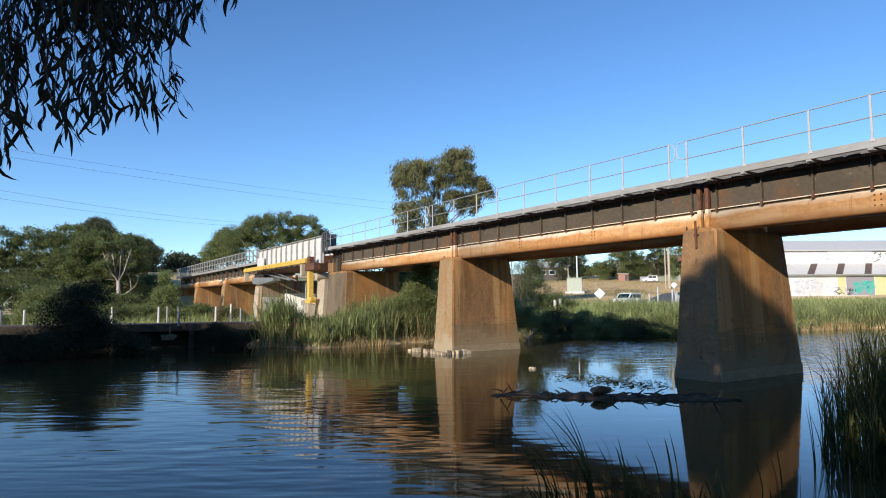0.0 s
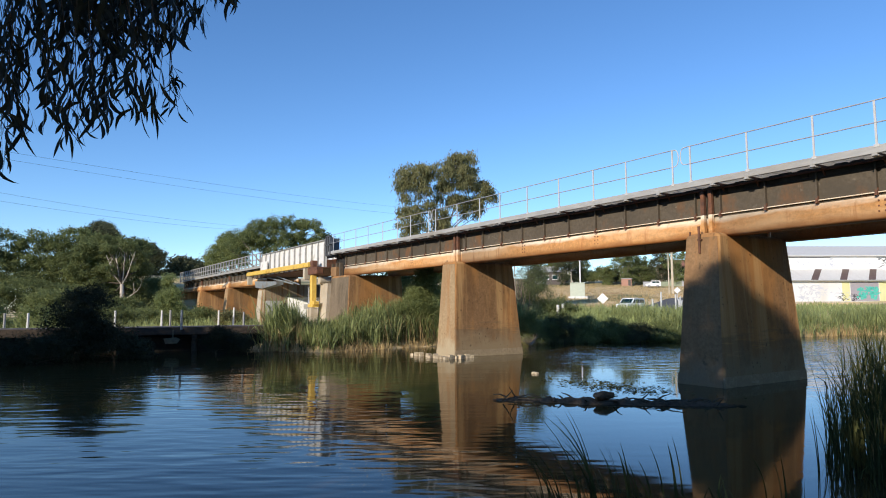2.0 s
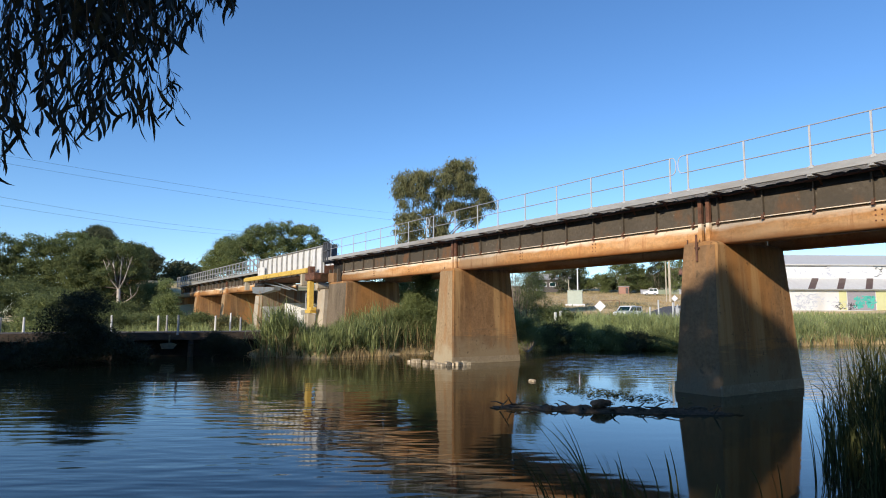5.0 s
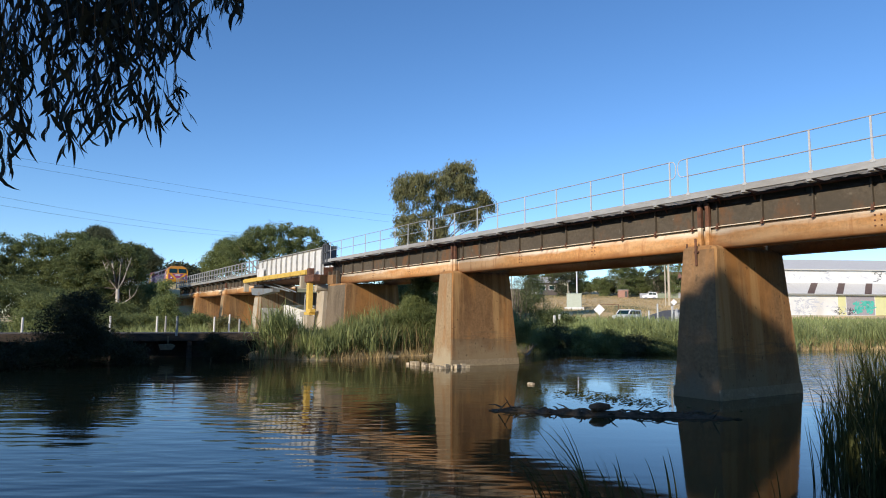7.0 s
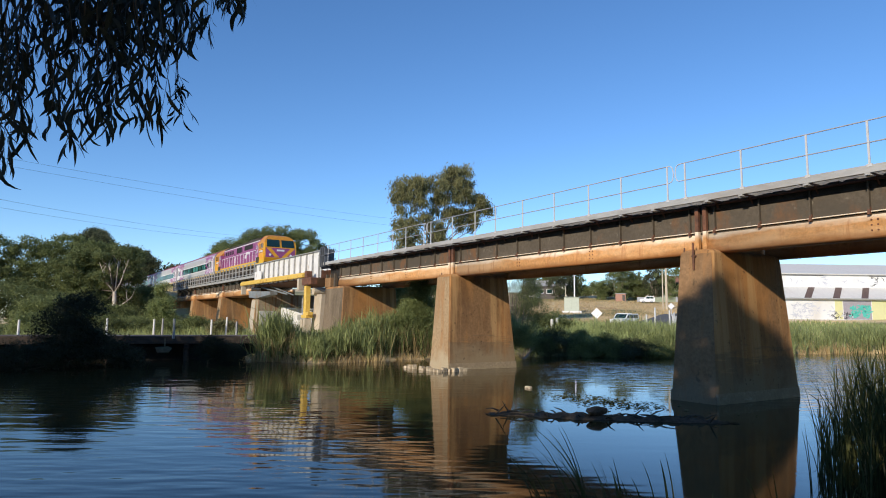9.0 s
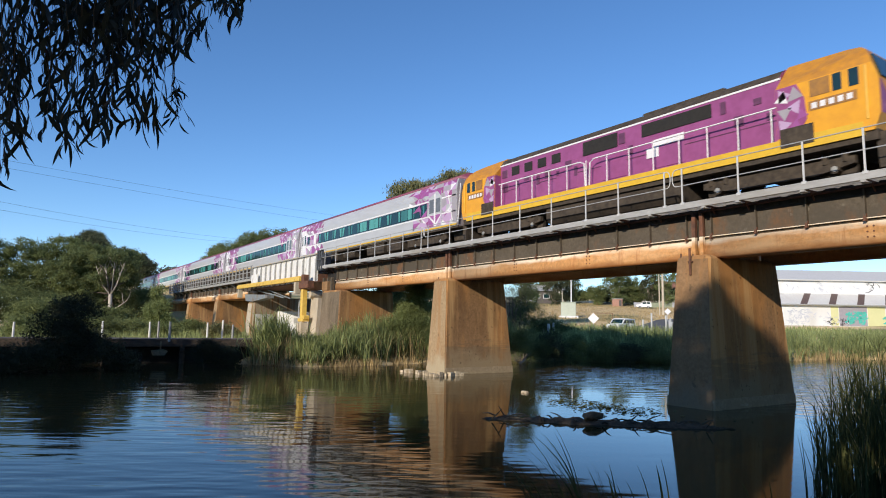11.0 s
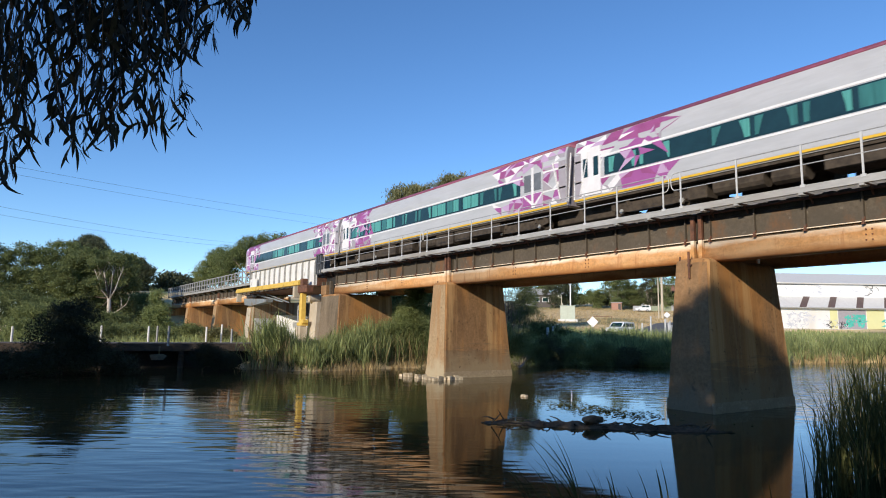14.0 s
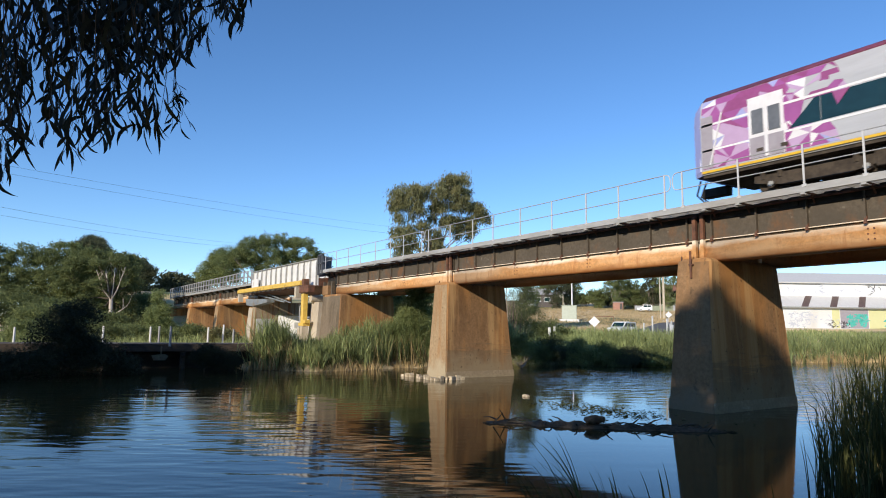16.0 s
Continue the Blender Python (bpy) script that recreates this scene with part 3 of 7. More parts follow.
# transoms (sleepers) across the girders and the rails
sleeper = M().box(-0.12, 0.12, 17.08, 20.5, 5.64, 5.84, 0.01).data("sleeper", SLEEPER)
# dark transom ends, which also roughen the walkway's shadow band on the web
stub_end = M().box(-0.14, 0.14, 16.86, 17.07, 5.60, 5.83, 0.012).data("transom_end", SLEEPER)
x = -92.0
while x < 14.5:
    if not -55.6 < x < -40:
        shared("sleeper", sleeper, bridge, (x + 0.03 * math.sin(x * 7), -0.08 + 0.08 * math.sin(x * 13), 0.06 + 0.01 * math.sin(x * 5)))
        shared("transom_end", stub_end, bridge, (x + 0.03 * math.sin(x * 7), 0.02 * math.sin(x * 11), 0.02 * math.sin(x * 9.3)))
    x += 0.45
for ry in (TRACK - 0.8, TRACK + 0.8):
    part("rail", M().prism([(ry - 0.07, 5.88), (ry + 0.07, 5.88), (ry + 0.035, 5.92), (ry + 0.035, RAIL), (ry - 0.035, RAIL), (ry - 0.035, 5.92)], "x", -330, 120), RUST_DARK, bridge, "worn steel running rail")
# dark strip laid on the upper web for the walkway's shadow
part("web_shadow_strip", M().box(-92, -55.7, 16.87, 16.897, 5.545, 5.80).box(-38.4, 14.5, 16.87, 16.897, 5.545, 5.80), SLEEPER, bridge)
# added kerb: stops sky showing through and darkens the shadowed gap
part("gap_shade_kerb", M().box(-92, -55.7, 17.12, 17.3, 5.45, 5.97).box(-40, 14.5, 17.12, 17.3, 5.45, 5.97), SLEEPER, bridge, "dark timber kerb added along the transoms to fill the gap's shadow")
part("far_walkway", M().box(-92, 14.6, 20.55, 21.2, DECK - 0.1, DECK - 0.02), SOFFIT, bridge)

# the through span over the path, with tall white parapet girders
for yw in (16.3, 20.9):
    g = part("parapet_girder", M().box(-54.6, -40.1, yw, yw + 0.05, 5.0, 6.80), WHITE_PAINT, bridge, "tall flaking white-painted plate girder")
    part("cap_flange", M().box(-54.65, -40.05, yw - 0.14, yw + 0.18, 6.80, 6.85), GREY_STEEL, g)
    part("base_flange", M().box(-54.65, -40.05, yw - 0.14, yw + 0.18, 4.94, 5.0), RUST_DARK, g)
    st = M().prism([(0, 5.0), (-0.13, 5.0), (-0.13, 6.5), (-0.05, 6.8), (0, 6.8)], "x", -0.035, 0.035).data("stiffener", GREY_STEEL)
    for i in range(13):
        shared("stiffener", st, g, (-54.5 + i * 14.3 / 12, yw, 0))
part("panel", M().box(-54.2, -52.4, 16.05, 16.11, 5.2, 6.15), WHITE_PAINT, bridge, "white square sign panel back")
part("span_floor", M().box(-54.6, -40.1, 16.36, 20.89, 4.95, 5.5), RUST_DARK, bridge)
DARK_STEEL = material("dark_blue_grey_steel", (0.13, 0.14, 0.155), (0.07, 0.075, 0.085), 5, 0.6, 0.0, 0.2)
PALE_STEEL = material("pale_blue_grey_steel", (0.25, 0.285, 0.305), (0.18, 0.20, 0.215), 3, 0.6, 0.0, 0.2, (1, 1, 1), (0.20, 0.17, 0.14), 0.9, (0.55, 0.7))
part("end_frame", M().box(-40.05, -39.95, 16.2, 16.35, 5.7, 7.05).box(-39.35, -39.25, 16.2, 16.35, 5.7, 7.05).box(-39.7, -39.63, 16.2, 16.35, 5.7, 7.05).box(-40.05, -39.25, 16.2, 16.35, 6.97, 7.05).box(-40.05, -39.25, 16.2, 16.35, 6.4, 6.46).box(-40.03, -39.97, 16.36, 17.2, 5.7, 6.95), DARK_STEEL, bridge, "dark steel end frame of the handrail")
part("gate_leaf", M().box(-39.93, -39.37, 16.4, 16.44, 5.95, 6.95), DARK_STEEL, bridge)
part("bearing_block", M().tube([(-40.55, 16.0, 4.12), (-40.55, 16.9, 4.12)], 0.26, 14), CONCRETE_PALE, bridge, "cream drum-shaped bearing block")
part("bearing_block", M().box(-39.75, -38.9, 16.5, 17.2, 4.32, 4.95, 0.03), CONCRETE_BROWN, bridge)
for bx in (-39.8, -39.1, -38.5):
    part("end_column", M().box(bx - 0.08, bx + 0.08, 16.6, 16.78, 4.0, 5.2, 0.01), WEB, bridge, "dark steel end column over the pier")
# black sheet standing for the shaded void behind the end columns
part("void_shade_sheet", M().box(-40.0, -38.3, 17.0, 17.1, 4.0, 5.8), BLACK, bridge)
part("box_beam", M().prism([(-56.7, 4.62), (-50.6, 4.40), (-50.6, 4.15), (-54.6, 3.92), (-56.4, 4.05)], "y", 16.3, 16.9), PALE_STEEL, bridge, "pale blue-grey steel box beam under the span")
part("diagonal_brace", M().tube([(-53.8, 16.6, 4.85), (-49.0, 17.2, 4.15)], 0.07, 6).tube([(-51.4, 16.6, 4.85), (-47.6, 17.2, 4.05)], 0.05, 6), PALE_STEEL, bridge, "slanting pale steel brace")

# grey balustrade of the far approach, close-set bars
part("walkway_edge", M().box(-92, -54.9, EDGE - 0.03, EDGE + 0.08, DECK - 0.22, DECK), GREY_STEEL, bridge)
part("walkway_deck", M().box(-92, -54.9, EDGE + 0.084, 17.1, DECK - 0.08, DECK - 0.02), SOFFIT, bridge)
for z in (DECK + 0.12, DECK + 0.55, TOP - 0.02):
    part("balustrade_rail", M().box(-92, -54.7, EDGE - 0.05, EDGE + 0.0, z - 0.035, z + 0.035), GREY_STEEL, bridge)
bal = M().box(-0.05, 0.05, -0.07, 0.03, -0.1, TOP - DECK).data("balustrade_post", GREY_STEEL)
brk = M().prism([(0, 0), (0.75, 0), (0.75, -0.4)], "x", -0.03, 0.03).data("bracket", GREY_STEEL)
for i in range(32):
    shared("balustrade_post", bal, bridge, (-91.6 + i * 1.18, EDGE - 0.02, DECK))
    if i % 2:
        shared("bracket", brk, bridge, (-91.6 + i * 1.18, EDGE, DECK - 0.22))

# ---- yellow overheight protection beam over the path ----
guard = thing("crash_beam", "yellow steel height-protection beam on a yellow post", "crash beam")
part("beam", M().box(-57.3, -42.0, 15.72, 16.02, 5.08, 5.34, 0.02), YELLOW, guard)
part("beam_web", M().box(-57.3, -42.0, 15.80, 15.94, 5.344, 5.42), YELLOW, guard)
part("post", M().box(-41.08, -40.72, 15.54, 15.9, 2.3, 4.45, 0.03), YELLOW, guard)
part("post_head", M().box(-41.4, -39.8, 15.5, 16.0, 4.5, 4.98, 0.03), RUST_DARK, guard, "rust-brown steel head block")
part("post_cap", M().box(-41.1, -40.7, 15.55, 15.95, 4.98, 5.45, 0.03), RUST_DARK, guard)
part("base_plate", M().box(-41.2, -40.35, 15.45, 15.95, 2.28, 2.5, 0.03).box(-40.65, -40.2, 15.5, 15.9, 2.46, 2.7, 0.03), YELLOW, guard, "yellow hooked foot of the post")
part("footing", M().box(-41.25, -40.95, 15.4, 15.9, 0.3, 2.2, 0.03).box(-40.75, -40.45, 15.4, 15.9, 0.3, 2.26, 0.03), CONCRETE_PALE, guard, "pair of cream concrete stub posts")
part("end_stub", M().box(-42.6, -42.3, 15.6, 16.0, 4.2, 5.0, 0.02), CONCRETE_PALE, guard)
part("hanger", M().box(-56.9, -56.65, 15.7, 16.1, 4.3, 5.02, 0.02), CONCRETE_PALE, guard)

# abutment wall and pale retaining wall under the through span
solo("abutment_wall", M().box(-54.9, -54.3, 16.5, 22.8, 0.3, 4.3, 0.02), layered("rust_streaked_abutment", (0.36, 0.29, 0.20), [
    ((0.26, 0.13, 0.06), 1.6, (1, 1.6, 0.10), 0.48, 0.58, 0.85, None),
    ((0.14, 0.10, 0.07), 0.7, (1, 1, 0.5), 0.50, 0.66, 0.7, None)], 0.9, 0.4), "rust-streaked concrete abutment wall beside the path", "wall", kind="structure")
rw = solo("retaining_wall", M().prism([(18.0, 0.3), (23.0, 0.3), (23.0, 2.5), (21.6, 2.62), (21.2, 3.12), (18.0, 3.16)], "x", -54.0, -53.7), WHITE_PAINT, "whitewashed wall beside the path under the bridge", "wall", kind="structure")
solo("low_wall", M().box(-54.2, -53.9, 16.55, 17.99, 0.3, 2.86, 0.02), material("grey_washed_concrete", (0.50, 0.50, 0.46), (0.38, 0.38, 0.35), 2, 0.9, 0, 0.3, (1, 1, 0.5), (0.30, 0.25, 0.19), 0.8, (0.5, 0.68)), "grey-washed lower wall beside the path", "wall", kind="structure")
vent = thing("wall_vent", "grey louvred plate fixed to a white wall", "vent")
part("frame", M().box(-53.698, -53.66, 19.45, 20.42, 2.12, 2.58), GREY_STEEL, vent)
for k in range(4):
    part("slat", M().box(-53.658, -53.64, 19.52, 20.35, 2.17 + 0.1 * k, 2.23 + 0.1 * k), GREY_STEEL, vent)
for ob in (rw, vent):
    ob.matrix_basis = Matrix.Translation((-52.6, 19.5, 0)) @ pose(0, 0, 0, 0, 0, -38) @ Matrix.Translation((53.85, -19.5, 0))


# ---- train ----
SILVER = material("silver_grey_paint", (0.55, 0.55, 0.55), (0.49, 0.49, 0.49), 2, 0.34, 0.15, 0.05, (0.3, 1, 2))
MAROON = material("maroon_roof_paint", (0.29, 0.075, 0.125), (0.20, 0.055, 0.09), 3, 0.5, 0.0, 0.05)
LINE_WHITE = material("white_line_paint", (0.82, 0.82, 0.82), (0.74, 0.74, 0.74), 4, 0.5, 0, 0)
SILL_YELLOW = material("yellow_sill_paint", (0.75, 0.47, 0.03), (0.66, 0.40, 0.03), 4, 0.5, 0, 0)
CAB_YELLOW = material("orange_yellow_cab_paint", (0.80, 0.38, 0.02), (0.72, 0.33, 0.02), 3, 0.4, 0, 0.05)
CAB_ORANGE = material("orange_roof_paint", (0.62, 0.27, 0.02), (0.46, 0.20, 0.03), 4, 0.5, 0, 0.1)
CAB_BROWN = material("sooty_orange_paint", (0.40, 0.19, 0.035), (0.24, 0.12, 0.04), 4, 0.6, 0, 0.1)
PURPLE = material("purple_paint", (0.33, 0.085, 0.235), (0.27, 0.065, 0.185), 3, 0.4, 0, 0.05)
PURPLE_DARK = material("sooty_purple_paint", (0.15, 0.045, 0.11), (0.09, 0.03, 0.07), 4, 0.5, 0, 0.05)
MAGENTA = material("magenta_vinyl", (0.36, 0.10, 0.31), (0.32, 0.085, 0.275), 3, 0.45, 0, 0)
LILAC = material("lilac_vinyl", (0.52, 0.36, 0.55), (0.48, 0.33, 0.5), 3, 0.45, 0, 0)
PATCH_WHITE = material("white_vinyl", (0.80, 0.79, 0.80), (0.72, 0.71, 0.72), 3, 0.45, 0, 0)
PATCH_GREY = material("grey_vinyl", (0.38, 0.35, 0.38), (0.33, 0.3, 0.33), 3, 0.45, 0, 0)
PATCH_BLUE = material("lavender_blue_vinyl", (0.38, 0.40, 0.68), (0.34, 0.36, 0.62), 3, 0.45, 0, 0)
GLASS_DARK = material("tinted_train_glass", (0.012, 0.04, 0.042), (0.01, 0.03, 0.032), 2, 0.08, 0, 0, spec=0.6)
# glass lightened to grey, a reflection put into its colour
GLASS_GREY = material("door_glass_reflection_grey", (0.17, 0.175, 0.18), (0.12, 0.125, 0.13), 2, 0.1, 0, 0, spec=0.6)
GLASS_TEAL = material("teal_window_blind", (0.115, 0.40, 0.34), (0.06, 0.24, 0.21), 2, 0.15, 0, 0, (4, 1, 0.2), spec=0.6)
TEAL_DIM = material("dim_teal_curtain", (0.05, 0.20, 0.18), (0.03, 0.12, 0.11), 2, 0.15, 0, 0, (4, 1, 0.2), spec=0.6)
UNDER = material("brake_dust_underframe", (0.078, 0.06, 0.043), (0.035, 0.027, 0.02), 5, 0.9, 0, 0.3)
CAR_L, LOCO_L = 21.5, 18.4
PROFILE = [(1.42, 1.02), (1.46, 1.15), (1.46, 2.85), (1.42, 3.15), (1.33, 3.38), (1.12, 3.58), (0.75, 3.74), (0.0, 3.80)]


def side_y(z):
    for (y0, z0), (y1, z1) in zip(PROFILE, PROFILE[1:]):
        if z0 <= z <= z1:
            return y0 + (y1 - y0) * (z - z0) / (z1 - z0)
    return 1.46


def wheelset(x, parent):
    m = M()
    for s in (-1, 1):
        m.tube([(x, s * 0.74, 0.46), (x, s * 0.88, 0.46)], 0.46, 20)
        m.tube([(x, s * 0.88, 0.46), (x, s * 1.1, 0.46)], 0.13, 10)
    m.tube([(x, -0.8, 0.46), (x, 0.8, 0.46)], 0.08, 8)
    return part("wheelset", m, UNDER, parent)


def bogie(x, parent, base=1.25):
    m = M()
    for s in (-1, 1):
        m.prism([(x - base - 0.5, 0.55), (x - base + 0.4, 0.38), (x + base - 0.4, 0.38), (x + base + 0.5, 0.55), (x + base + 0.5, 0.75), (x - base - 0.5, 0.75)], "y", s * 1.0 - 0.07, s * 1.0 + 0.07)
        for q in (-base, base):
            m.tube([(x + q - 0.25, s * 1.02, 0.62), (x + q - 0.25, s * 1.02, 0.95)], 0.09, 8)
            m.tube([(x + q + 0.25, s * 1.02, 0.62), (x + q + 0.25, s * 1.02, 0.95)], 0.09, 8)
    m.box(x - 0.4, x + 0.4, -1.0, 1.0, 0.55, 0.95)
    b = part("bogie", m, UNDER, parent)
    wheelset(x - base, b)
    wheelset(x + base, b)
    disc = M()
    for q in (-base, base):
        disc.tube([(x + q, -1.10, 0.46), (x + q, -1.12, 0.46)], 0.08, 12)
    part("axle_cap", disc, GREY_STEEL, b)


def patches(car, x0, x1, rng, kinds, glass=(0, 0), name="livery_patch"):
    """Faceted vinyl triangles on the side walls between x0 and x1, few of them over the window band, glass."""
    nx, nz = max(2, round(abs(x1 - x0) / 0.42)), 7
    zs = [1.18, 1.5, 1.80, 2.14, 2.5, 2.85, 3.15, 3.37]
    pts = {}
    for i in range(nx + 1):
        for j in range(nz + 1):
            px = x0 + (x1 - x0) * i / nx + (rng.uniform(-0.24, 0.24) if 0 < j < nz else rng.uniform(-0.1, 0.1)) * (0 < i < nx)
            if i == nx:
                px += rng.uniform(-0.5, 0.3) * (1 if x1 > x0 else -1)
            pts[i, j] = (px, zs[j] + (rng.uniform(-0.13, 0.13) if j in (1, 3, 5) else 0))
    for i in range(nx):
        for j in range(nz):
            q = [pts[i, j], pts[i + 1, j], pts[i + 1, j + 1], pts[i, j + 1]]
            tris = [(q[0], q[1], q[2]), (q[0], q[2], q[3])] if rng.random() < 0.5 else [(q[0], q[1], q[3]), (q[1], q[2], q[3])]
            for t in tris:
                f = i / nx
                k = rng.choice((PATCH_WHITE, PATCH_WHITE, PATCH_WHITE, PATCH_GREY, PATCH_GREY, None, LILAC, LILAC, MAGENTA, PURPLE) if f < 0.42 and PATCH_BLUE not in kinds else kinds)
                if j >= nz - 2 and f > 0.2 and rng.random() < 0.5:
                    k = PURPLE
                if k is None or (i == nx - 1 and rng.random() < 0.4) or (i == nx - 2 and rng.random() < 0.2):
                    continue
                over = j in (2, 3) and max(px for px, pz in t) > glass[0] and min(px for px, pz in t) < glass[1]
                if over and (rng.random() < 0.8 or k in (PATCH_WHITE, PATCH_GREY)):
                    continue
                part(name, M().add([(px, -side_y(pz) - (0.026 if over else 0.006), pz) for px, pz in t], [(0, 1, 2)]), k, car)


def carriage(seed, tail=False, early=True):
    rng = random.Random(seed)
    h = CAR_L / 2 - 0.22
    label = "silver-grey passenger carriage with purple faceted ends" if not tail else "silver-grey end carriage with purple faceted tail"
    car = thing("passenger_carriage", label, "train carriage", "train")
    b0, b1 = -h + (1.5 if early and not tail else 3.6), h - 2.75
    lo = [p for p in PROFILE if p[1] <= 3.4]
    hi = [p for p in PROFILE if p[1] >= 3.38]
    part("body", M().prism([(-y, z) for y, z in lo] + [(y, z) for y, z in reversed(lo)], "x", -h, h), SILVER, car)
    part("roof", M().prism([(-y - 0.004, z) for y, z in hi] + [(y + 0.004, z) for y, z in reversed(hi[:-1])], "x", -h + 0.02, h - 0.02), MAROON, car, "maroon curved roof", True)
    for s in (-1, 1):
        for z0, z1, mt, nm in ((1.73, 1.79, LINE_WHITE, "white_line"), (2.53, 2.60, LINE_WHITE, "white_line"), (1.06, 1.13, SILL_YELLOW, "yellow_sill_stripe")):
            part(nm, M().box(-h, h, s * 1.462 - 0.008, s * 1.462 + 0.008, z0, z1), mt, car)
        band = part("window_band", M().box(b0, b1, s * 1.455 - 0.01, s * 1.455 + 0.01, 1.82, 2.50), GLASS_DARK, car, "continuous dark tinted window band")
        if tail:
            part("window_pane", M().prism([(-h + 2.75, 1.82), (-h + 3.59, 1.82), (-h + 3.59, 2.50), (-h + 3.45, 2.50)], "y", s * 1.455 - 0.012, s * 1.455 + 0.012), GLASS_DARK, band, "dark glass with a slanted end")
        n = 12 if early and not tail else 11
        w = (b1 - b0 - 0.3) / n
        for i in range(n):
            x0 = b0 + 0.15 + i * w
            cut = rng.choice((0.0, 0.2, 0.25, 0.3, 0.45, 0.5, 0.75, 1.0, 1.0)) if s < 0 and not (tail and i < 3) else 0
            part("window_pane", M().box(x0 + 0.05, x0 + w - 0.05, s * 1.467 - 0.006, s * 1.467 + 0.006, 1.86, 2.46), GLASS_DARK, band)
            # curtains drawn to either side, or across the whole window in two hanging widths
            yc = s * 1.475
            if cut >= 0.75:
                a, b = x0 + 0.08, x0 + w - 0.08 - (1 - cut) * 0.9
                mid = a + (b - a) * rng.uniform(0.35, 0.65)
                part("blind", M().box(a, mid - 0.02, yc - 0.004, yc + 0.004, 1.88, 2.45), rng.choice((GLASS_TEAL, TEAL_DIM)), band, "teal curtain behind glass")
                part("blind", M().box(mid + 0.02, b, yc - 0.003, yc + 0.005, 1.88, 2.45), GLASS_TEAL, band, "pale teal curtain behind glass")
            elif cut:
                for a, b in ((x0 + 0.08, 1), (x0 + w - 0.08, -1)):
                    top, foot = rng.uniform(0.10, 0.2) + 0.3 * cut, rng.uniform(0.05, 0.16)
                    part("curtain", M().prism([(a, 2.44), (a + b * top, 2.44), (a + b * (top + foot) * 0.5, 2.15), (a + b * foot * 1.3, 1.89), (a, 1.89)], "y", yc - 0.004, yc + 0.004), rng.choice((GLASS_TEAL, TEAL_DIM)), band, "teal curtain drawn aside behind glass")
    ends = ((h, -1), (-h, 1))
    for e, d in ends:
        end = tail and d > 0
        patches(car, e + d * (0.05 if end else 0.1), e + d * (4.1 if end else 4.5), rng, (PURPLE, MAGENTA, MAGENTA, MAGENTA, MAGENTA, LILAC, LILAC, PATCH_GREY, PATCH_WHITE) if not end else (PURPLE, MAGENTA, MAGENTA, LILAC, MAGENTA, LILAC, PATCH_WHITE, PATCH_BLUE, MAGENTA), (b0, b1))
        # a wide door with pale windows at the leading end, a narrow one close to the trailing end
        out, half, pw = (2.1, 0.52, 0.05) if end else (1.95, 0.62, 0.07) if d < 0 else (0.85, 0.48, 0.12)
        glass = GLASS_GREY if end or d < 0 else GLASS_DARK
        for s in (-1, 1):
            dx = e + d * out
            door = part("door", M().box(dx - half, dx + half, s * 1.474 - 0.01, s * 1.474 + 0.01, 1.19, 3.0), PATCH_WHITE if end or d > 0 else SILVER, car, "pale side door with narrow windows")
            part("kick_panel", M().box(dx - half + 0.02, dx + half - 0.02, s * 1.487 - 0.002, s * 1.487 + 0.002, 1.2, 1.8), PATCH_GREY if end else PATCH_WHITE, door)
            part("door_window", M().box(dx - half + 0.1, dx - pw - 0.02, s * 1.488 - 0.006, s * 1.488 + 0.006, 1.9, 2.62, 0.005).box(dx + pw + 0.02, dx + half - 0.1, s * 1.488 - 0.006, s * 1.488 + 0.006, 1.9, 2.62, 0.005), glass, door)
            if d > 0 and not (tail or early):
                part("small_window", M().box(e + 1.55, e + 1.95, s * 1.476 - 0.01, s * 1.476 + 0.01, 1.92, 2.48), GLASS_DARK, car, "small dark window")
                part("white_panel", M().box(e + 2.75, e + 3.2, s * 1.474 - 0.008, s * 1.474 + 0.008, 1.85, 2.5), PATCH_WHITE, car)
            if d < 0:
                for q0, q1, q2, mt in (((-0.6, 1.2), (0.1, 1.2), (-0.6, 1.75), MAGENTA), ((0.15, 1.2), (0.6, 1.2), (0.6, 1.7), LILAC), ((-0.5, 1.78), (0.6, 1.78), (0.1, 1.35), MAGENTA), ((-0.6, 3.0), (0.2, 3.0), (-0.6, 2.72), LILAC), ((0.25, 3.0), (0.6, 3.0), (0.6, 2.7), MAGENTA)):
                    part("livery_patch", M().add([(dx + x, s * 1.491, z) for x, z in (q0, q1, q2)], [(0, 1, 2)]), mt, door)
            part("door_post", M().box(dx - pw, dx + pw, s * 1.486 - 0.006, s * 1.486 + 0.006, 1.19, 2.9), PATCH_WHITE, door, "white middle post of a double door")
        if tail and d > 0:
            zz = [1.1, 1.7, 2.3, 2.9, 3.4]
            for j in range(4):
                for i in range(4):
                    ya, yb = -1.4 + 0.7 * i, -0.7 + 0.7 * i
                    for t in (((ya, zz[j]), (yb, zz[j]), (yb, zz[j + 1])), ((ya, zz[j]), (yb, zz[j + 1]), (ya, zz[j + 1]))):
                        mt = rng.choice((PATCH_BLUE, PATCH_BLUE, LILAC, MAGENTA, PATCH_GREY))
                        part("end_patch", M().add([(e - 0.386, y * 0.8, 1.02 + (z - 1.02) * 0.92) for y, z in t], [(0, 1, 2)]), mt, car)
            nose = [(y * q + 0.0, 1.02 + (z - 1.02) * (1 if q == 1 else 0.93)) for q in (1, 0.84) for y, z in PROFILE]
            k = len(PROFILE)
            vs = [(e - (0.0 if i < k else 0.38), -y, z) for i, (y, z) in enumerate(nose)] + [(e - (0.0 if i < k else 0.38), y, z) for i, (y, z) in enumerate(nose)]
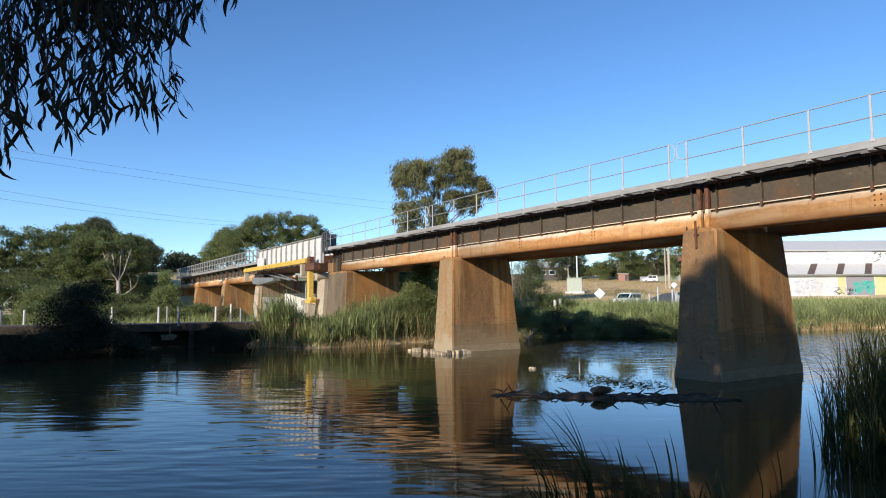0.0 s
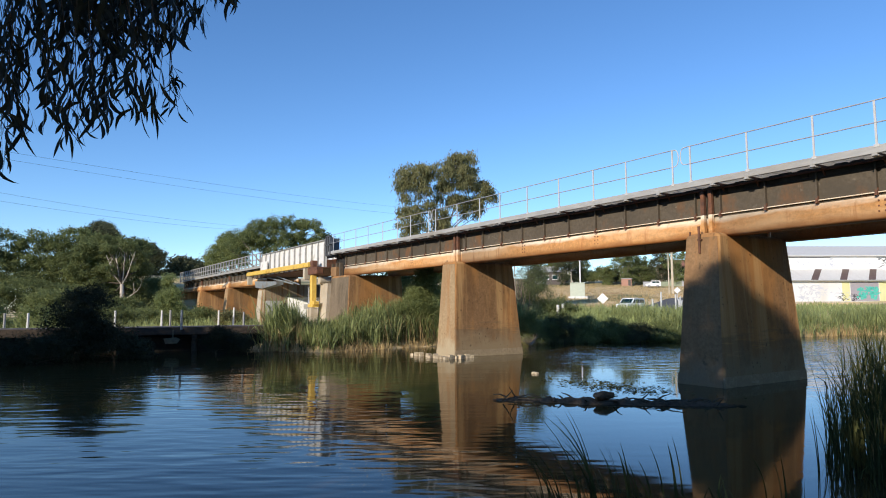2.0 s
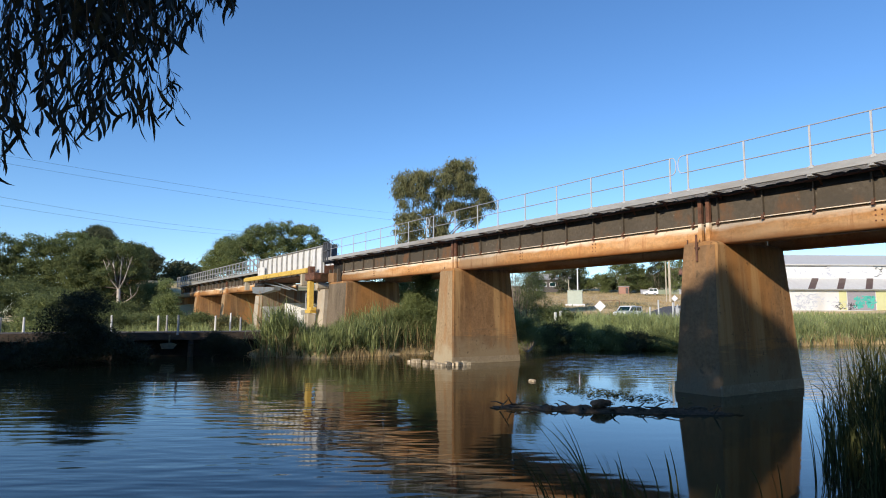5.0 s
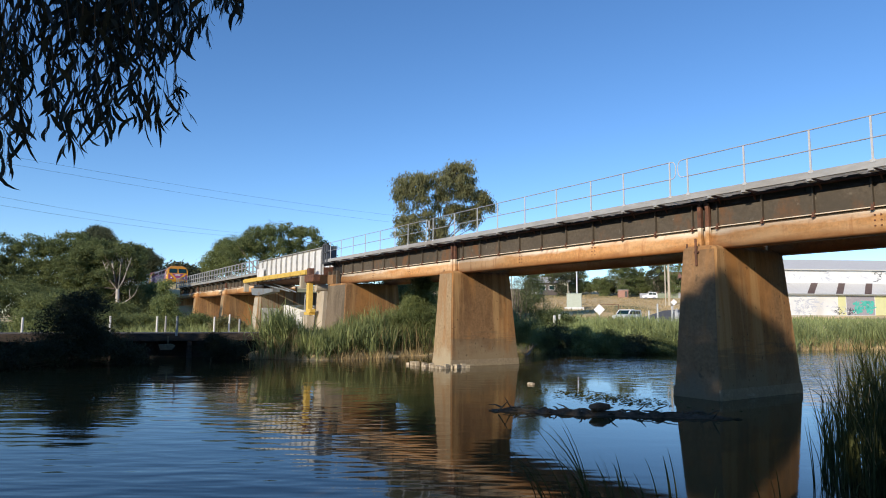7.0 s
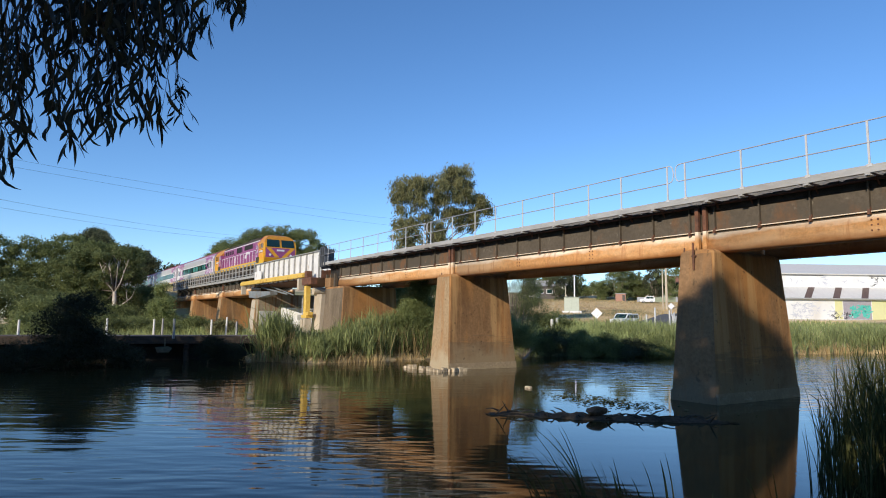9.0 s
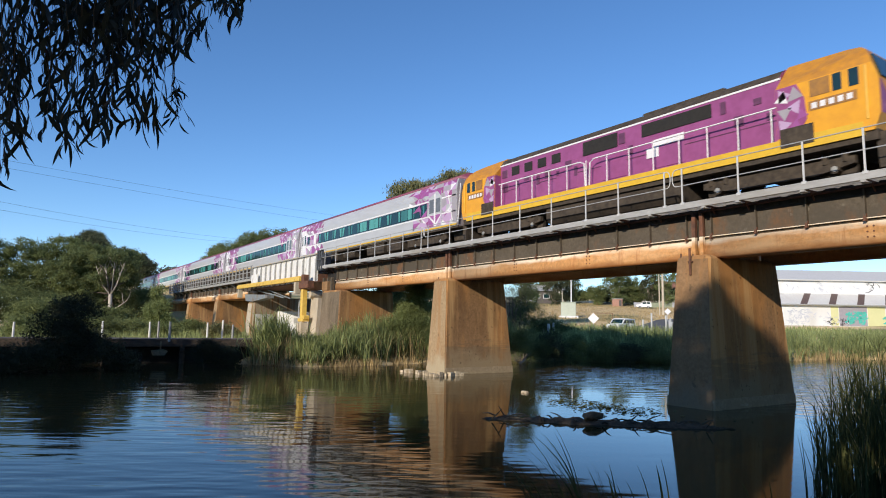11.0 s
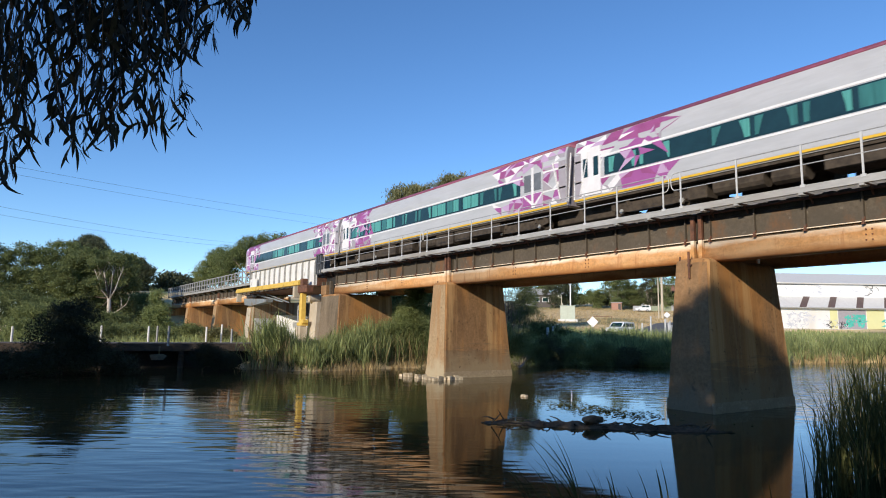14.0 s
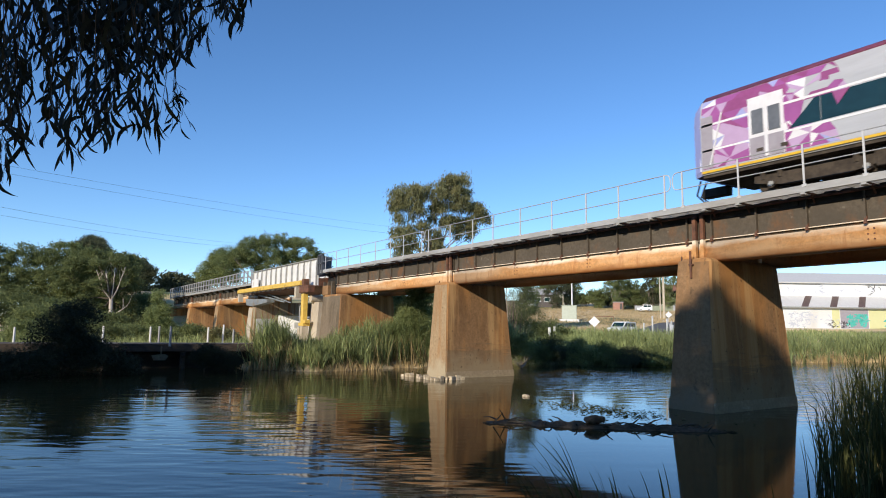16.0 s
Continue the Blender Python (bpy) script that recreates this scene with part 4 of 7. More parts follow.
            fs = [(o + i, o + i + 1, o + k + i + 1, o + k + i) for o in (0, 2 * k) for i in range(k - 1)] + [tuple(range(k, 2 * k)) + tuple(range(4 * k - 1, 3 * k - 1, -1))]
            part("tail_fairing", M().add(vs, fs), PATCH_BLUE, car, "lavender rounded tail fairing")
            part("coupler", M().box(e - 0.9, e, -0.15, 0.15, 0.6, 0.9, 0.02), BLACK, car, "black coupler")
            part("hose", M().tube([(e - 0.3, -0.8, 0.95), (e - 0.5, -0.8, 0.5), (e - 0.3, -0.7, 0.3)], 0.03, 6), BLACK, car, "black rubber brake hose")
            part("hose", M().tube([(e - 0.3, -1.1, 0.95), (e - 0.45, -1.1, 0.5), (e - 0.2, -1.1, 0.25)], 0.03, 6), BLACK, car, "black rubber brake hose")
            part("end_door", M().box(e - 0.42, e - 0.385, -0.45, 0.45, 1.1, 3.0), PATCH_GREY, car)
            for s in (-1, 1):
                part("tail_lamp", M().tube([(e - 0.43, s * 1.0, 1.5), (e - 0.37, s * 1.0, 1.5)], 0.1, 10), MAROON, car)
            # unreadable lettering by the door as plain bars
            for q in (1.8, 2.15, 2.5):
                part("lettering_bar", M().box(e + q, e + q + 0.2, -1.496, -1.490, 1.36, 1.46), PATCH_GREY if q == 2.15 else UNDER, car)
        else:
            part("gangway", M().box(min(e, e - d * 0.24), max(e, e - d * 0.24), -0.75, 0.75, 1.0, 3.35, 0.0), BLACK, car, "black rubber gangway")
        part("end_wall", M().prism([(-y + 0.03, z) for y, z in lo] + [(y - 0.03, z) for y, z in reversed(lo)], "x", e - d * 0.004, e + d * 0.01) if not (tail and d > 0) else M().box(e - 0.004, e, -1.0, 1.0, 1.1, 3.3), PATCH_GREY, car)
        part("grab_rail", M().tube([(e - d * 0.06, -1.42, 1.15), (e - d * 0.10, -1.3, 3.1)], 0.025, 5), LINE_WHITE, car)
        part("end_panel", M().box(min(e + d * 0.03, e + d * 0.42), max(e + d * 0.03, e + d * 0.42), -1.470, -1.462, 1.2, 2.84), PATCH_GREY, car, "grey corner panel")
        part("slanted_rail", M().tube([(e + d * 0.75, -1.49, 2.85), (e + d * 0.3, -1.49, 1.25)], 0.025, 5), LINE_WHITE, car)
        bogie(e + d * 3.2, car)
        if not (tail and d > 0):
            part("coupling_box", M().box(min(e - d * 0.2, e + d * 1.3), max(e - d * 0.2, e + d * 1.3), -0.7, 0.7, 0.42, 0.92, 0.03), UNDER, car, "dusty coupling gear under the carriage end")
        part("brake_rigging", M().box(e + d * 5.0 - 0.35, e + d * 5.0 + 0.35, -1.1, -0.5, 0.4, 0.92, 0.03), UNDER, car)
    x = -h + 5.6
    while x < h - 6:
        w = rng.uniform(0.9, 2.2)
        z0 = rng.uniform(0.32, 0.5)
        if rng.random() < 0.3:
            part("air_tank", M().tube([(x, -0.9, 0.68), (x + w, -0.9, 0.68)], 0.26, 12), UNDER, car, "brown dusty air tank")
        elif rng.random() < 0.85:
            part("equipment_box", M().box(x, x + w, -1.32, -0.4, z0, 1.0, 0.03), UNDER, car)
        part("equipment_box", M().box(x, x + w, 0.4, 1.32, z0, 1.0, 0.03), UNDER, car)
        x += w + rng.uniform(0.15, 0.6)
    part("underframe", M().box(-h, h, -1.38, 1.38, 0.93, 1.03), UNDER, car)
    return car


def locomotive():
    loco = thing("diesel_locomotive", "yellow-orange and purple diesel locomotive with handrailed walkways", "locomotive", "train")
    part("underframe", M().box(-8.9, 8.9, -1.4, 1.4, 0.95, 1.22), UNDER, loco)
    for s in (-1, 1):
        part("side_sill", M().box(-8.6, 8.6, s * 1.43 - 0.03, s * 1.43 + 0.03, 1.10, 1.46), SILL_YELLOW, loco, "broad yellow sill stripe")
    part("walkway", M().box(-6.8, 6.8, -1.4, 1.4, 1.40, 1.45), UNDER, loco)
    body = part("engine_body", M().prism([(-1.12, 1.45), (-1.12, 3.42), (-0.95, 3.62), (0.95, 3.62), (1.12, 3.42), (1.12, 1.45)], "x", -6.4, 6.4), PURPLE, loco, "purple engine body")
    for s in (-1, 1):
        part("white_line", M().box(-6.4, 6.4, s * 1.125 - 0.01, s * 1.125 + 0.01, 3.34, 3.40), LINE_WHITE, body)
        part("grille", M().box(1.5, 4.2, s * 1.13 - 0.02, s * 1.13 + 0.02, 2.82, 3.26), BLACK, body, "black radiator grille")
        part("grille", M().box(-1.3, 0.4, s * 1.13 - 0.02, s * 1.13 + 0.02, 2.75, 3.28), BLACK, body)
        for i in range(4):
            part("louvre", M().box(-5.6 + i * 0.85, -5.1 + i * 0.85, s * 1.13 - 0.015, s * 1.13 + 0.015, 2.8, 3.18), BLACK, body)
            part("access_door", M().box(-5.2 + i * 2.4, -4.0 + i * 2.4, s * 1.127 - 0.012, s * 1.127 + 0.012, 1.6, 2.7, 0.01), PURPLE, body)
        panel = M().box(-0.14, 0.14, -0.012, 0.012, -0.17, 0.17, 0.01).data("access_panel", PURPLE_DARK)
        for px, pz in ((-6.1, 2.95), (-6.05, 2.3), (-5.2, 2.35), (-4.6, 2.5), (-3.9, 2.3), (-3.3, 2.45), (-2.7, 2.35), (-2.1, 2.6), (-1.7, 2.25), (0.6, 3.0), (1.0, 2.5), (4.6, 3.0), (5.1, 2.45), (5.7, 2.9), (6.05, 2.35)):
            shared("access_panel", panel, body, (px, s * 1.13, pz), 0, (1.0 + 0.4 * math.sin(px * 5), 1, 0.9 + 0.3 * math.sin(px * 3)))
        part("seam", M().box(-6.3, 6.3, s * 1.126 - 0.006, s * 1.126 + 0.006, 2.16, 2.19), PURPLE_DARK, body)
        part("emblem", M().box(2.0, 3.2, s * 1.15 - 0.006, s * 1.15 + 0.006, 2.35, 2.6).box(1.7, 2.2, s * 1.15 - 0.006, s * 1.15 + 0.006, 2.0, 2.35), PATCH_WHITE, body, "white emblem shapes")
        part("handrail", M().tube([(-6.2, s * 1.4, 2.45), (-1.2, s * 1.4, 2.45), (-1.0, s * 1.4, 2.35), (-0.95, s * 1.4, 1.46)], 0.025, 5).tube([(-0.75, s * 1.4, 1.46), (-0.7, s * 1.4, 2.35), (-0.5, s * 1.4, 2.45), (6.4, s * 1.4, 2.45)], 0.025, 5), LINE_WHITE, loco)
        stan = M().tube([(0, 0, 1.46), (0, 0, 2.45)], 0.022, 5).data("stanchion", LINE_WHITE)
        for i in range(13):
            shared("stanchion", stan, loco, (-6.0 + i * 1.02, s * 1.4, 0))
    part("roof_shoulder", M().prism([(-1.135, 3.41), (-0.965, 3.63), (0.965, 3.63), (1.135, 3.41)], "x", -6.38, 6.38), UNDER, loco, "dark sooty roof shoulders")
    part("roof", M().box(-6.4, 6.4, -0.85, 0.85, 3.634, 3.70, 0.03).box(1.2, 4.4, -0.7, 0.7, 3.704, 3.84, 0.03), UNDER, loco, "dark sooty roof with fan housings")
    for d in (1, -1):
        def X(v):
            return v * d
        poly = [(X(6.42), 1.2), (X(8.85), 1.2), (X(9.0), 1.6), (X(9.0), 2.5), (X(8.86), 2.95), (X(6.42), 2.95)]
        cab = part("cab", M().prism(poly, "y", -1.45, 1.45), CAB_YELLOW, loco, "orange-yellow driver's cab")
        # the roof of the cab draws in and rounds over
        arch = [(6.42, 2.95, 1.45), (8.86, 2.95, 1.45), (8.78, 3.20, 1.36), (8.66, 3.42, 1.2), (8.45, 3.60, 0.98), (8.05, 3.73, 0.76), (6.42, 3.80, 0.7)]
        vs = [(X(a), -w, z) for a, z, w in arch] + [(X(a), w, z) for a, z, w in arch]
        k = len(arch)
        fs = [(0, i, i + 1) for i in range(1, k - 1)] + [(k, k + i + 1, k + i) for i in range(1, k - 1)] + [(i, i + 1, k + i + 1, k + i) for i in range(k - 1)] + [(0, k, 2 * k - 1, k - 1)]
        part("cab_roof", M().add(vs, fs), CAB_ORANGE, cab, "rounded orange cab roof")
        for s in (-1, 1):
            a = Vector((X(9.0), 0, 2.58))
            b = Vector((X(8.78), 0, 3.24))
            off = Vector((0.02 * d, 0, 0.01))
            q = [a + off + Vector((0, s * 0.10, 0)), a + off + Vector((0, s * 1.28, 0)), b + off + Vector((0, s * 1.22, 0)), b + off + Vector((0, s * 0.10, 0))]
            part("windscreen", M().add([p for p in q] + [p - 3 * off for p in q], [(0, 1, 2, 3), (7, 6, 5, 4), (0, 4, 5, 1), (1, 5, 6, 2), (2, 6, 7, 3), (3, 7, 4, 0)]), GLASS_DARK, cab)
            for w0, w1 in ((7.35, 7.85), (7.93, 8.15), (8.32, 8.56)):
                part("side_window", M().box(min(X(w0), X(w1)), max(X(w0), X(w1)), s * 1.455 - 0.008, s * 1.455 + 0.008, 2.46, 2.92), GLASS_DARK if w0 > 7.5 else CAB_BROWN, cab)
            part("steps", M().box(min(X(6.5), X(7.4)), max(X(6.5), X(7.4)), s * 1.46 - 0.012, s * 1.46 + 0.012, 1.21, 1.75), UNDER, cab, "dark step well")
            part("corner_rail", M().tube([(X(8.72), s * 1.47, 1.5), (X(8.72), s * 1.47, 2.9)], 0.025, 5), SILL_YELLOW, cab)
            part("name_plate", M().box(min(X(7.3), X(8.5)), max(X(7.3), X(8.5)), s * 1.455 - 0.005, s * 1.455 + 0.005, 2.08, 2.34), CAB_BROWN, cab)
            for k in range(5):
                part("lettering_bar", M().box(min(X(7.38 + 0.22 * k), X(7.52 + 0.22 * k)), max(X(7.38 + 0.22 * k), X(7.52 + 0.22 * k)), s * 1.463 - 0.003, s * 1.463 + 0.003, 2.13, 2.29), PATCH_WHITE, cab)
            part("cab_flash", M().prism([(X(6.43), 1.5), (X(7.0), 1.5), (X(7.25), 1.9), (X(7.2), 2.5), (X(7.0), 2.94), (X(6.43), 2.94)], "y", s * 1.458 - 0.006, s * 1.458 + 0.006), PURPLE, cab, "purple curve sweeping onto the cab")
            for k, (fx, fz, fr, fm) in enumerate(((6.62, 2.7, 0.2, LILAC), (6.95, 2.65, 0.22, PATCH_GREY), (6.6, 2.62, 0.2, PATCH_WHITE), (6.95, 2.3, 0.2, LILAC), (6.65, 2.2, 0.2, PATCH_GREY), (6.62, 1.85, 0.2, LILAC), (7.12, 2.05, 0.16, MAGENTA), (6.95, 1.8, 0.16, MAGENTA))):
                part("livery_patch", M().prism([(X(fx + fr * 1.15 * math.cos(2.1 * q + 1.7 * k)), fz + fr * 1.15 * math.sin(2.1 * q + 1.7 * k)) for q in range(3)], "y", s * 1.467 - 0.002, s * 1.467 + 0.002), fm, cab)
            part("headlamp", M().tube([(X(9.0), s * 0.95, 1.85), (X(9.05), s * 0.95, 1.85)], 0.11, 12), LINE_WHITE, cab)
        part("nose_panel", M().box(min(X(8.998), X(9.008)), max(X(8.998), X(9.008)), -1.36, 1.36, 1.62, 2.49), PURPLE, cab, "purple panel on the nose")
        for s in (-1, 1):
            part("nose_stripe", M().prism([(s * 1.3, 2.47), (s * 0.9, 2.47), (s * 0.1, 1.64), (s * 0.5, 1.64)], "x", min(X(9.009), X(9.016)), max(X(9.009), X(9.016))), CAB_YELLOW, cab, "yellow slanting stripe")
        part("cab_back", M().box(min(X(6.405), X(6.418)), max(X(6.405), X(6.418)), -1.44, 1.44, 1.46, 2.94).box(min(X(6.405), X(6.418)), max(X(6.405), X(6.418)), -0.88, 0.88, 2.94, 3.7), PURPLE, cab)
        part("nose_emblem", M().box(min(X(9.01), X(9.02)), max(X(9.01), X(9.02)), -0.35, 0.35, 2.2, 2.36), PATCH_WHITE, cab)
        part("pilot", M().prism([(X(8.85), 0.25), (X(9.1), 0.25), (X(9.05), 1.15), (X(8.8), 1.15)], "y", -1.3, 1.3), UNDER, loco)
        part("coupler", M().box(min(X(8.9), X(9.35)), max(X(8.9), X(9.35)), -0.15, 0.15, 0.75, 1.0, 0.03), UNDER, loco)
        part("roof_horn", M().tube([(X(7.4), 0.3, 3.80), (X(7.9), 0.3, 3.80)], [0.04, 0.09], 8), UNDER, cab)
        bogie(X(6.0), loco, 1.7)
    part("fuel_tank", M().prism([(-1.3, 0.5), (-1.1, 0.3), (1.1, 0.3), (1.3, 0.5), (1.3, 0.94), (-1.3, 0.94)], "x", -3.2, 3.2), UNDER, loco)
    return loco


cars = [carriage(11 + i, i == 0, i < 3) for i in range(5)]
loco = locomotive()


# ---- low footbridge of the riverside path, bollards ----
# box colour darkened to carry the shade it hangs in
BOX_BROWN = material("shade_toned_olive_timber", (0.17, 0.155, 0.10), (0.10, 0.09, 0.06), 5, 0.9, 0, 0.4)


def footbridge():
    fb = thing("footbridge", "low dark timber footbridge on the riverside path", "footbridge")
    # runs along the far bank; a skewed line from one bank to the other
    a, b = Vector((-38.6, -9.0, 0)), Vector((-34.4, 12.2, 0))
    d = (b - a).normalized()
    L = (b - a).length
    fb.matrix_basis = Matrix.Translation(a + Vector((0, 0, 0.26))) @ pose(0, 0, 0, 0, 0, math.degrees(math.atan2(d.y, d.x)))
    part("edge_beam", M().box(0, L, -0.12, 0.05, 0.62, 1.02, 0.02), SLEEPER, fb)
    part("edge_beam", M().box(0, L, 2.3, 2.5, 0.62, 1.02, 0.02), SLEEPER, fb)
    plank = M().box(0.0, 0.19, 0.055, 2.29, 0.98, 1.03).data("plank", material("weathered_deck_board", (0.16, 0.135, 0.11), (0.09, 0.075, 0.06), 5, 0.9, 0, 0.4, piece=0.25))
    for i in range(int(L / 0.2)):
        shared("plank", plank, fb, (i * 0.2, 0, 0.004 * math.sin(i * 2.1)))
    for i in range(6):
        x = 1.5 + i * (L - 3) / 5
        part("crosshead", M().box(x - 0.12, x + 0.12, -0.1, 2.4, 0.4, 0.618), SLEEPER, fb)
        for py in (0.2, 2.2):
            part("support_post", M().tube([(x, py, -1.2), (x, py, 0.40)], 0.14, 9), SLEEPER, fb)
    # black sheets added to stand for the shade under the deck
    part("underdeck_shade", M().box(0, L, 2.15, 2.28, -1.2, 0.62).box(0, L, 1.0, 1.1, -1.2, 0.5), BLACK, fb, "black sheet wall added under the deck for its deep shade")
    part("hanging_box", M().prism([(L - 6.7, 0.45), (L - 6.6, 0.2), (L - 6.05, 0.2), (L - 5.9, 0.4), (L - 6.1, 0.5)], "y", -0.4, -0.14), BOX_BROWN, fb, "box hung under the deck edge, coloured dark for its shade")
    part("box_strap", M().box(L - 6.3, L - 6.22, -0.2, -0.13, 0.5, 0.9), BOX_BROWN, fb)


footbridge()


def bollard(x, y, z, h, lean, r, mat, label):
    m = M().tube([(0, 0, -0.1), (lean * h * 0.5, 0, h * 0.55), (lean * h, 0, h)], [r, r, r * 0.92], 8)
    ob = solo("bollard", m, mat, label, "bollard", "path bollards")
    ob.location = (x, y, z)


for x, y, top, lean, mat in ((-41.0, 6.31, 2.14, 0.0, WHITE_PAINT), (-40.2, 6.65, 2.17, 0.03, GREY_STEEL), (-34.95, 6.33, 2.18, 0.0, GREY_STEEL), (-41.5, 9.71, 2.13, 0.02, WHITE_PAINT),
                           (-42.0, 10.74, 2.3, 0.1, WHITE_PAINT), (-36.6, 9.95, 2.05, 0.0, GREY_STEEL), (-41.5, -0.37, 2.04, 0.0, WHITE_PAINT), (-40.5, -1.39, 2.05, 0.0, GREY_STEEL), (-43.0, 4.01, 2.14, 0.06, WHITE_PAINT)):
    z0 = 1.27 if x > -38.9 else gz(x, y)
    bollard(x, y, z0, top - z0, lean, r=0.06, mat=mat, label="white-painted timber bollard beside the path" if mat is WHITE_PAINT else "grey steel post beside the path")

# leaning steel stair rail and pale stub posts under the through span
solo("stair_rail", M().tube([(-50.5, 19.0, 4.1), (-44.0, 16.6, 2.6)], 0.05, 6).tube([(-47.0, 17.8, 2.4), (-46.3, 17.6, 4.2)], 0.035, 6).tube([(-47.8, 18.0, 2.5), (-47.4, 17.9, 3.9)], 0.035, 6), GALV, "sloping galvanised handrail under the bridge", "handrail")

# ---- timber stubs round the second pier ----
rng = random.Random(4)
STUB = material("bleached_timber_stub", (0.62, 0.52, 0.37), (0.30, 0.24, 0.16), 6, 0.9, 0, 0.5, piece=0.2)
for i in range(15):
    if i < 10:
        q = i / 9
        x, y = -26.2 + 2.75 * q, 15.1 + 0.05 * q
    else:
        q = (i - 9) / 5
        x, y = -23.45 + 0.05 * q, 15.15 + 1.3 * q
    if i == 3:
        continue
    w = rng.uniform(0.085, 0.125)
    top = rng.uniform(0.09, 0.2)
    st = solo("timber_stub", M().prism([(-w, -w * 0.8), (-w * 0.3, -w * 1.05), (w, -w), (w * 0.9, w), (w * 0.1, w * 1.1), (-w * 0.8, w * 0.9)], "z", -0.5, top), STUB, "bleached old timber pile stub in the water", "pile stub", "pile stubs at the pier")
    st.matrix_basis = pose(x + rng.uniform(-0.03, 0.03), y + rng.uniform(-0.05, 0.05), 0, rng.uniform(-5, 5), rng.uniform(-5, 5), rng.uniform(-25, 25))


# ---- mud bar with drift wood ----
def mud_bar():
    m = M()
    n = 110
    a, b = Vector((-12.7, 9.5, 0)), Vector((-8.6, 13.7, 0))
    d = b - a
    w = Vector((d.y, -d.x, 0)).normalized()
    vs = []
    for i in range(n + 1):
        t = i / n
        half = 0.55 * math.sin(math.pi * min(1, t * 1.02 + 0.01)) ** 0.6 * (0.75 + 0.5 * noise.noise((t * 9, 0, 0)))
        h = (0.09 + 0.11 * abs(noise.noise((t * 14, 3, 0)))) * math.sin(math.pi * t) ** 0.4
        for k in range(7):
            q = k / 6 * 2 - 1
            jit = 0.05 * noise.noise((t * 40, k * 2.3, 1))
            p = a + d * t + w * (q * half * (1 + 0.35 * noise.noise((t * 31, q, 9))) + jit)
            vs.append((p.x, p.y, -0.06 + (h + 0.05) * (1 - q * q) + 0.055 * noise.noise((t * 67, k * 3.1, 5)) * (1 - abs(q))))
    fs = [(i * 7 + k, (i + 1) * 7 + k, (i + 1) * 7 + k + 1, i * 7 + k + 1) for i in range(n) for k in range(6)]
    m.add(vs, fs)
    mud = material("wet_dark_mud", (0.12, 0.095, 0.066), (0.06, 0.047, 0.033), 9, 0.9, 0, 0.9, spec=0.15)
    solo("mud_bar", m, mud, "dark wet mud bar with debris in the river", "mud bar", smooth=True)
    r = random.Random(9)
    drift = material("dark_driftwood", (0.10, 0.085, 0.06), (0.05, 0.042, 0.03), 8, 0.9, 0, 0.5)
    c = a + d * 0.46
    rk = M()
    bm = bmesh.new()
    bmesh.ops.create_icosphere(bm, subdivisions=2, radius=1)
    for v in bm.verts:
        v.co *= 1 + 0.35 * noise.noise(v.co * 1.7)
        v.co = Vector((v.co.x * 0.15 + c.x, v.co.y * 0.32 + c.y, v.co.z * 0.11 + 0.17))
    bm.verts.index_update()
    rk.add([v.co for v in bm.verts], [[v.index for v in f.verts] for f in bm.faces])
    bm.free()
    solo("stump", rk, drift, "dark rotted stump lying on the mud bar", "stump")
    for i in range(44):
        t = r.uniform(0.05, 0.97)
        p = a + d * t + w * r.uniform(-0.35, 0.35)
        L = r.uniform(0.12, 0.7 if t < 0.8 else 0.3)
        ang = r.uniform(0, 6.28)
        up = r.uniform(0.02, 0.12) if r.random() < 0.95 else r.uniform(0.2, 0.32)
        p1 = p + Vector((math.cos(ang) * L, math.sin(ang) * L, 0))
        solo("drift_stick", M().tube([(p.x, p.y, 0.05), ((p.x + p1.x) / 2, (p.y + p1.y) / 2, 0.09 + up * 0.3), (p1.x, p1.y, 0.04 + up)], [0.022, 0.017, 0.008], 5), drift, "dark drift stick on the mud bar", "stick", "drift sticks")
    # floating weed specks beyond the bar
    wd = M()
    for i in range(420):
        x, y = -12.9 + r.gauss(0, 1.1), 13.9 + r.gauss(0, 0.55)
        s = r.uniform(0.02, 0.06)
        an = r.uniform(0, 3.14)
        wd.add([(x + s * math.cos(an + k * 1.26), y + 1.4 * s * math.sin(an + k * 1.26), 0.012 + 0.015 * (k % 2)) for k in range(5)], [(0, 1, 2, 3, 4)])
    solo("floating_weed", wd, REED_SHADED, "dark floating weed scraps on the water", "water weed", kind="stuff")
    solo("floating_block", M().box(-16.78, -16.52, 14.27, 14.43, -0.05, 0.07, 0.03), STUB, "pale block standing in shallow water", "block")


mud_bar()

# ---- beyond the river: road, van, signs, kiosk, fence ----


def strip(pts, half, lift=0.04):
    m = M()
    vs = []
    pts = [Vector((*p, 0)) for p in pts]
    fine = []
    for p, q in zip(pts, pts[1:]):
        k = max(1, int((q - p).length / 1.0))
        fine += [p.lerp(q, i / k) for i in range(k)]
    fine.append(pts[-1])
    for i, p in enumerate(fine):
        d = (fine[min(i + 1, len(fine) - 1)] - fine[max(i - 1, 0)]).normalized()
        n = Vector((-d.y, d.x, 0))
        for s in (-1, -0.33, 0.33, 1):
            q = p + n * s * half
            vs.append((q.x, q.y, gz(q.x, q.y) + lift + 0.10))
    m.add(vs, [(i * 4 + k, (i + 1) * 4 + k, (i + 1) * 4 + k + 1, i * 4 + k + 1) for i in range(len(fine) - 1) for k in range(3)])
    return m


solo("road", strip([(-48, 62), (-60, 75), (-68, 92), (-72, 112), (-74, 140), (-70, 190)], 3.2), ASPHALT, "grey asphalt road climbing from the river", "road", kind="structure")

VAN_WHITE = material("white_van_paint", (0.84, 0.84, 0.84), (0.78, 0.78, 0.78), 3, 0.3, 0, 0.02)
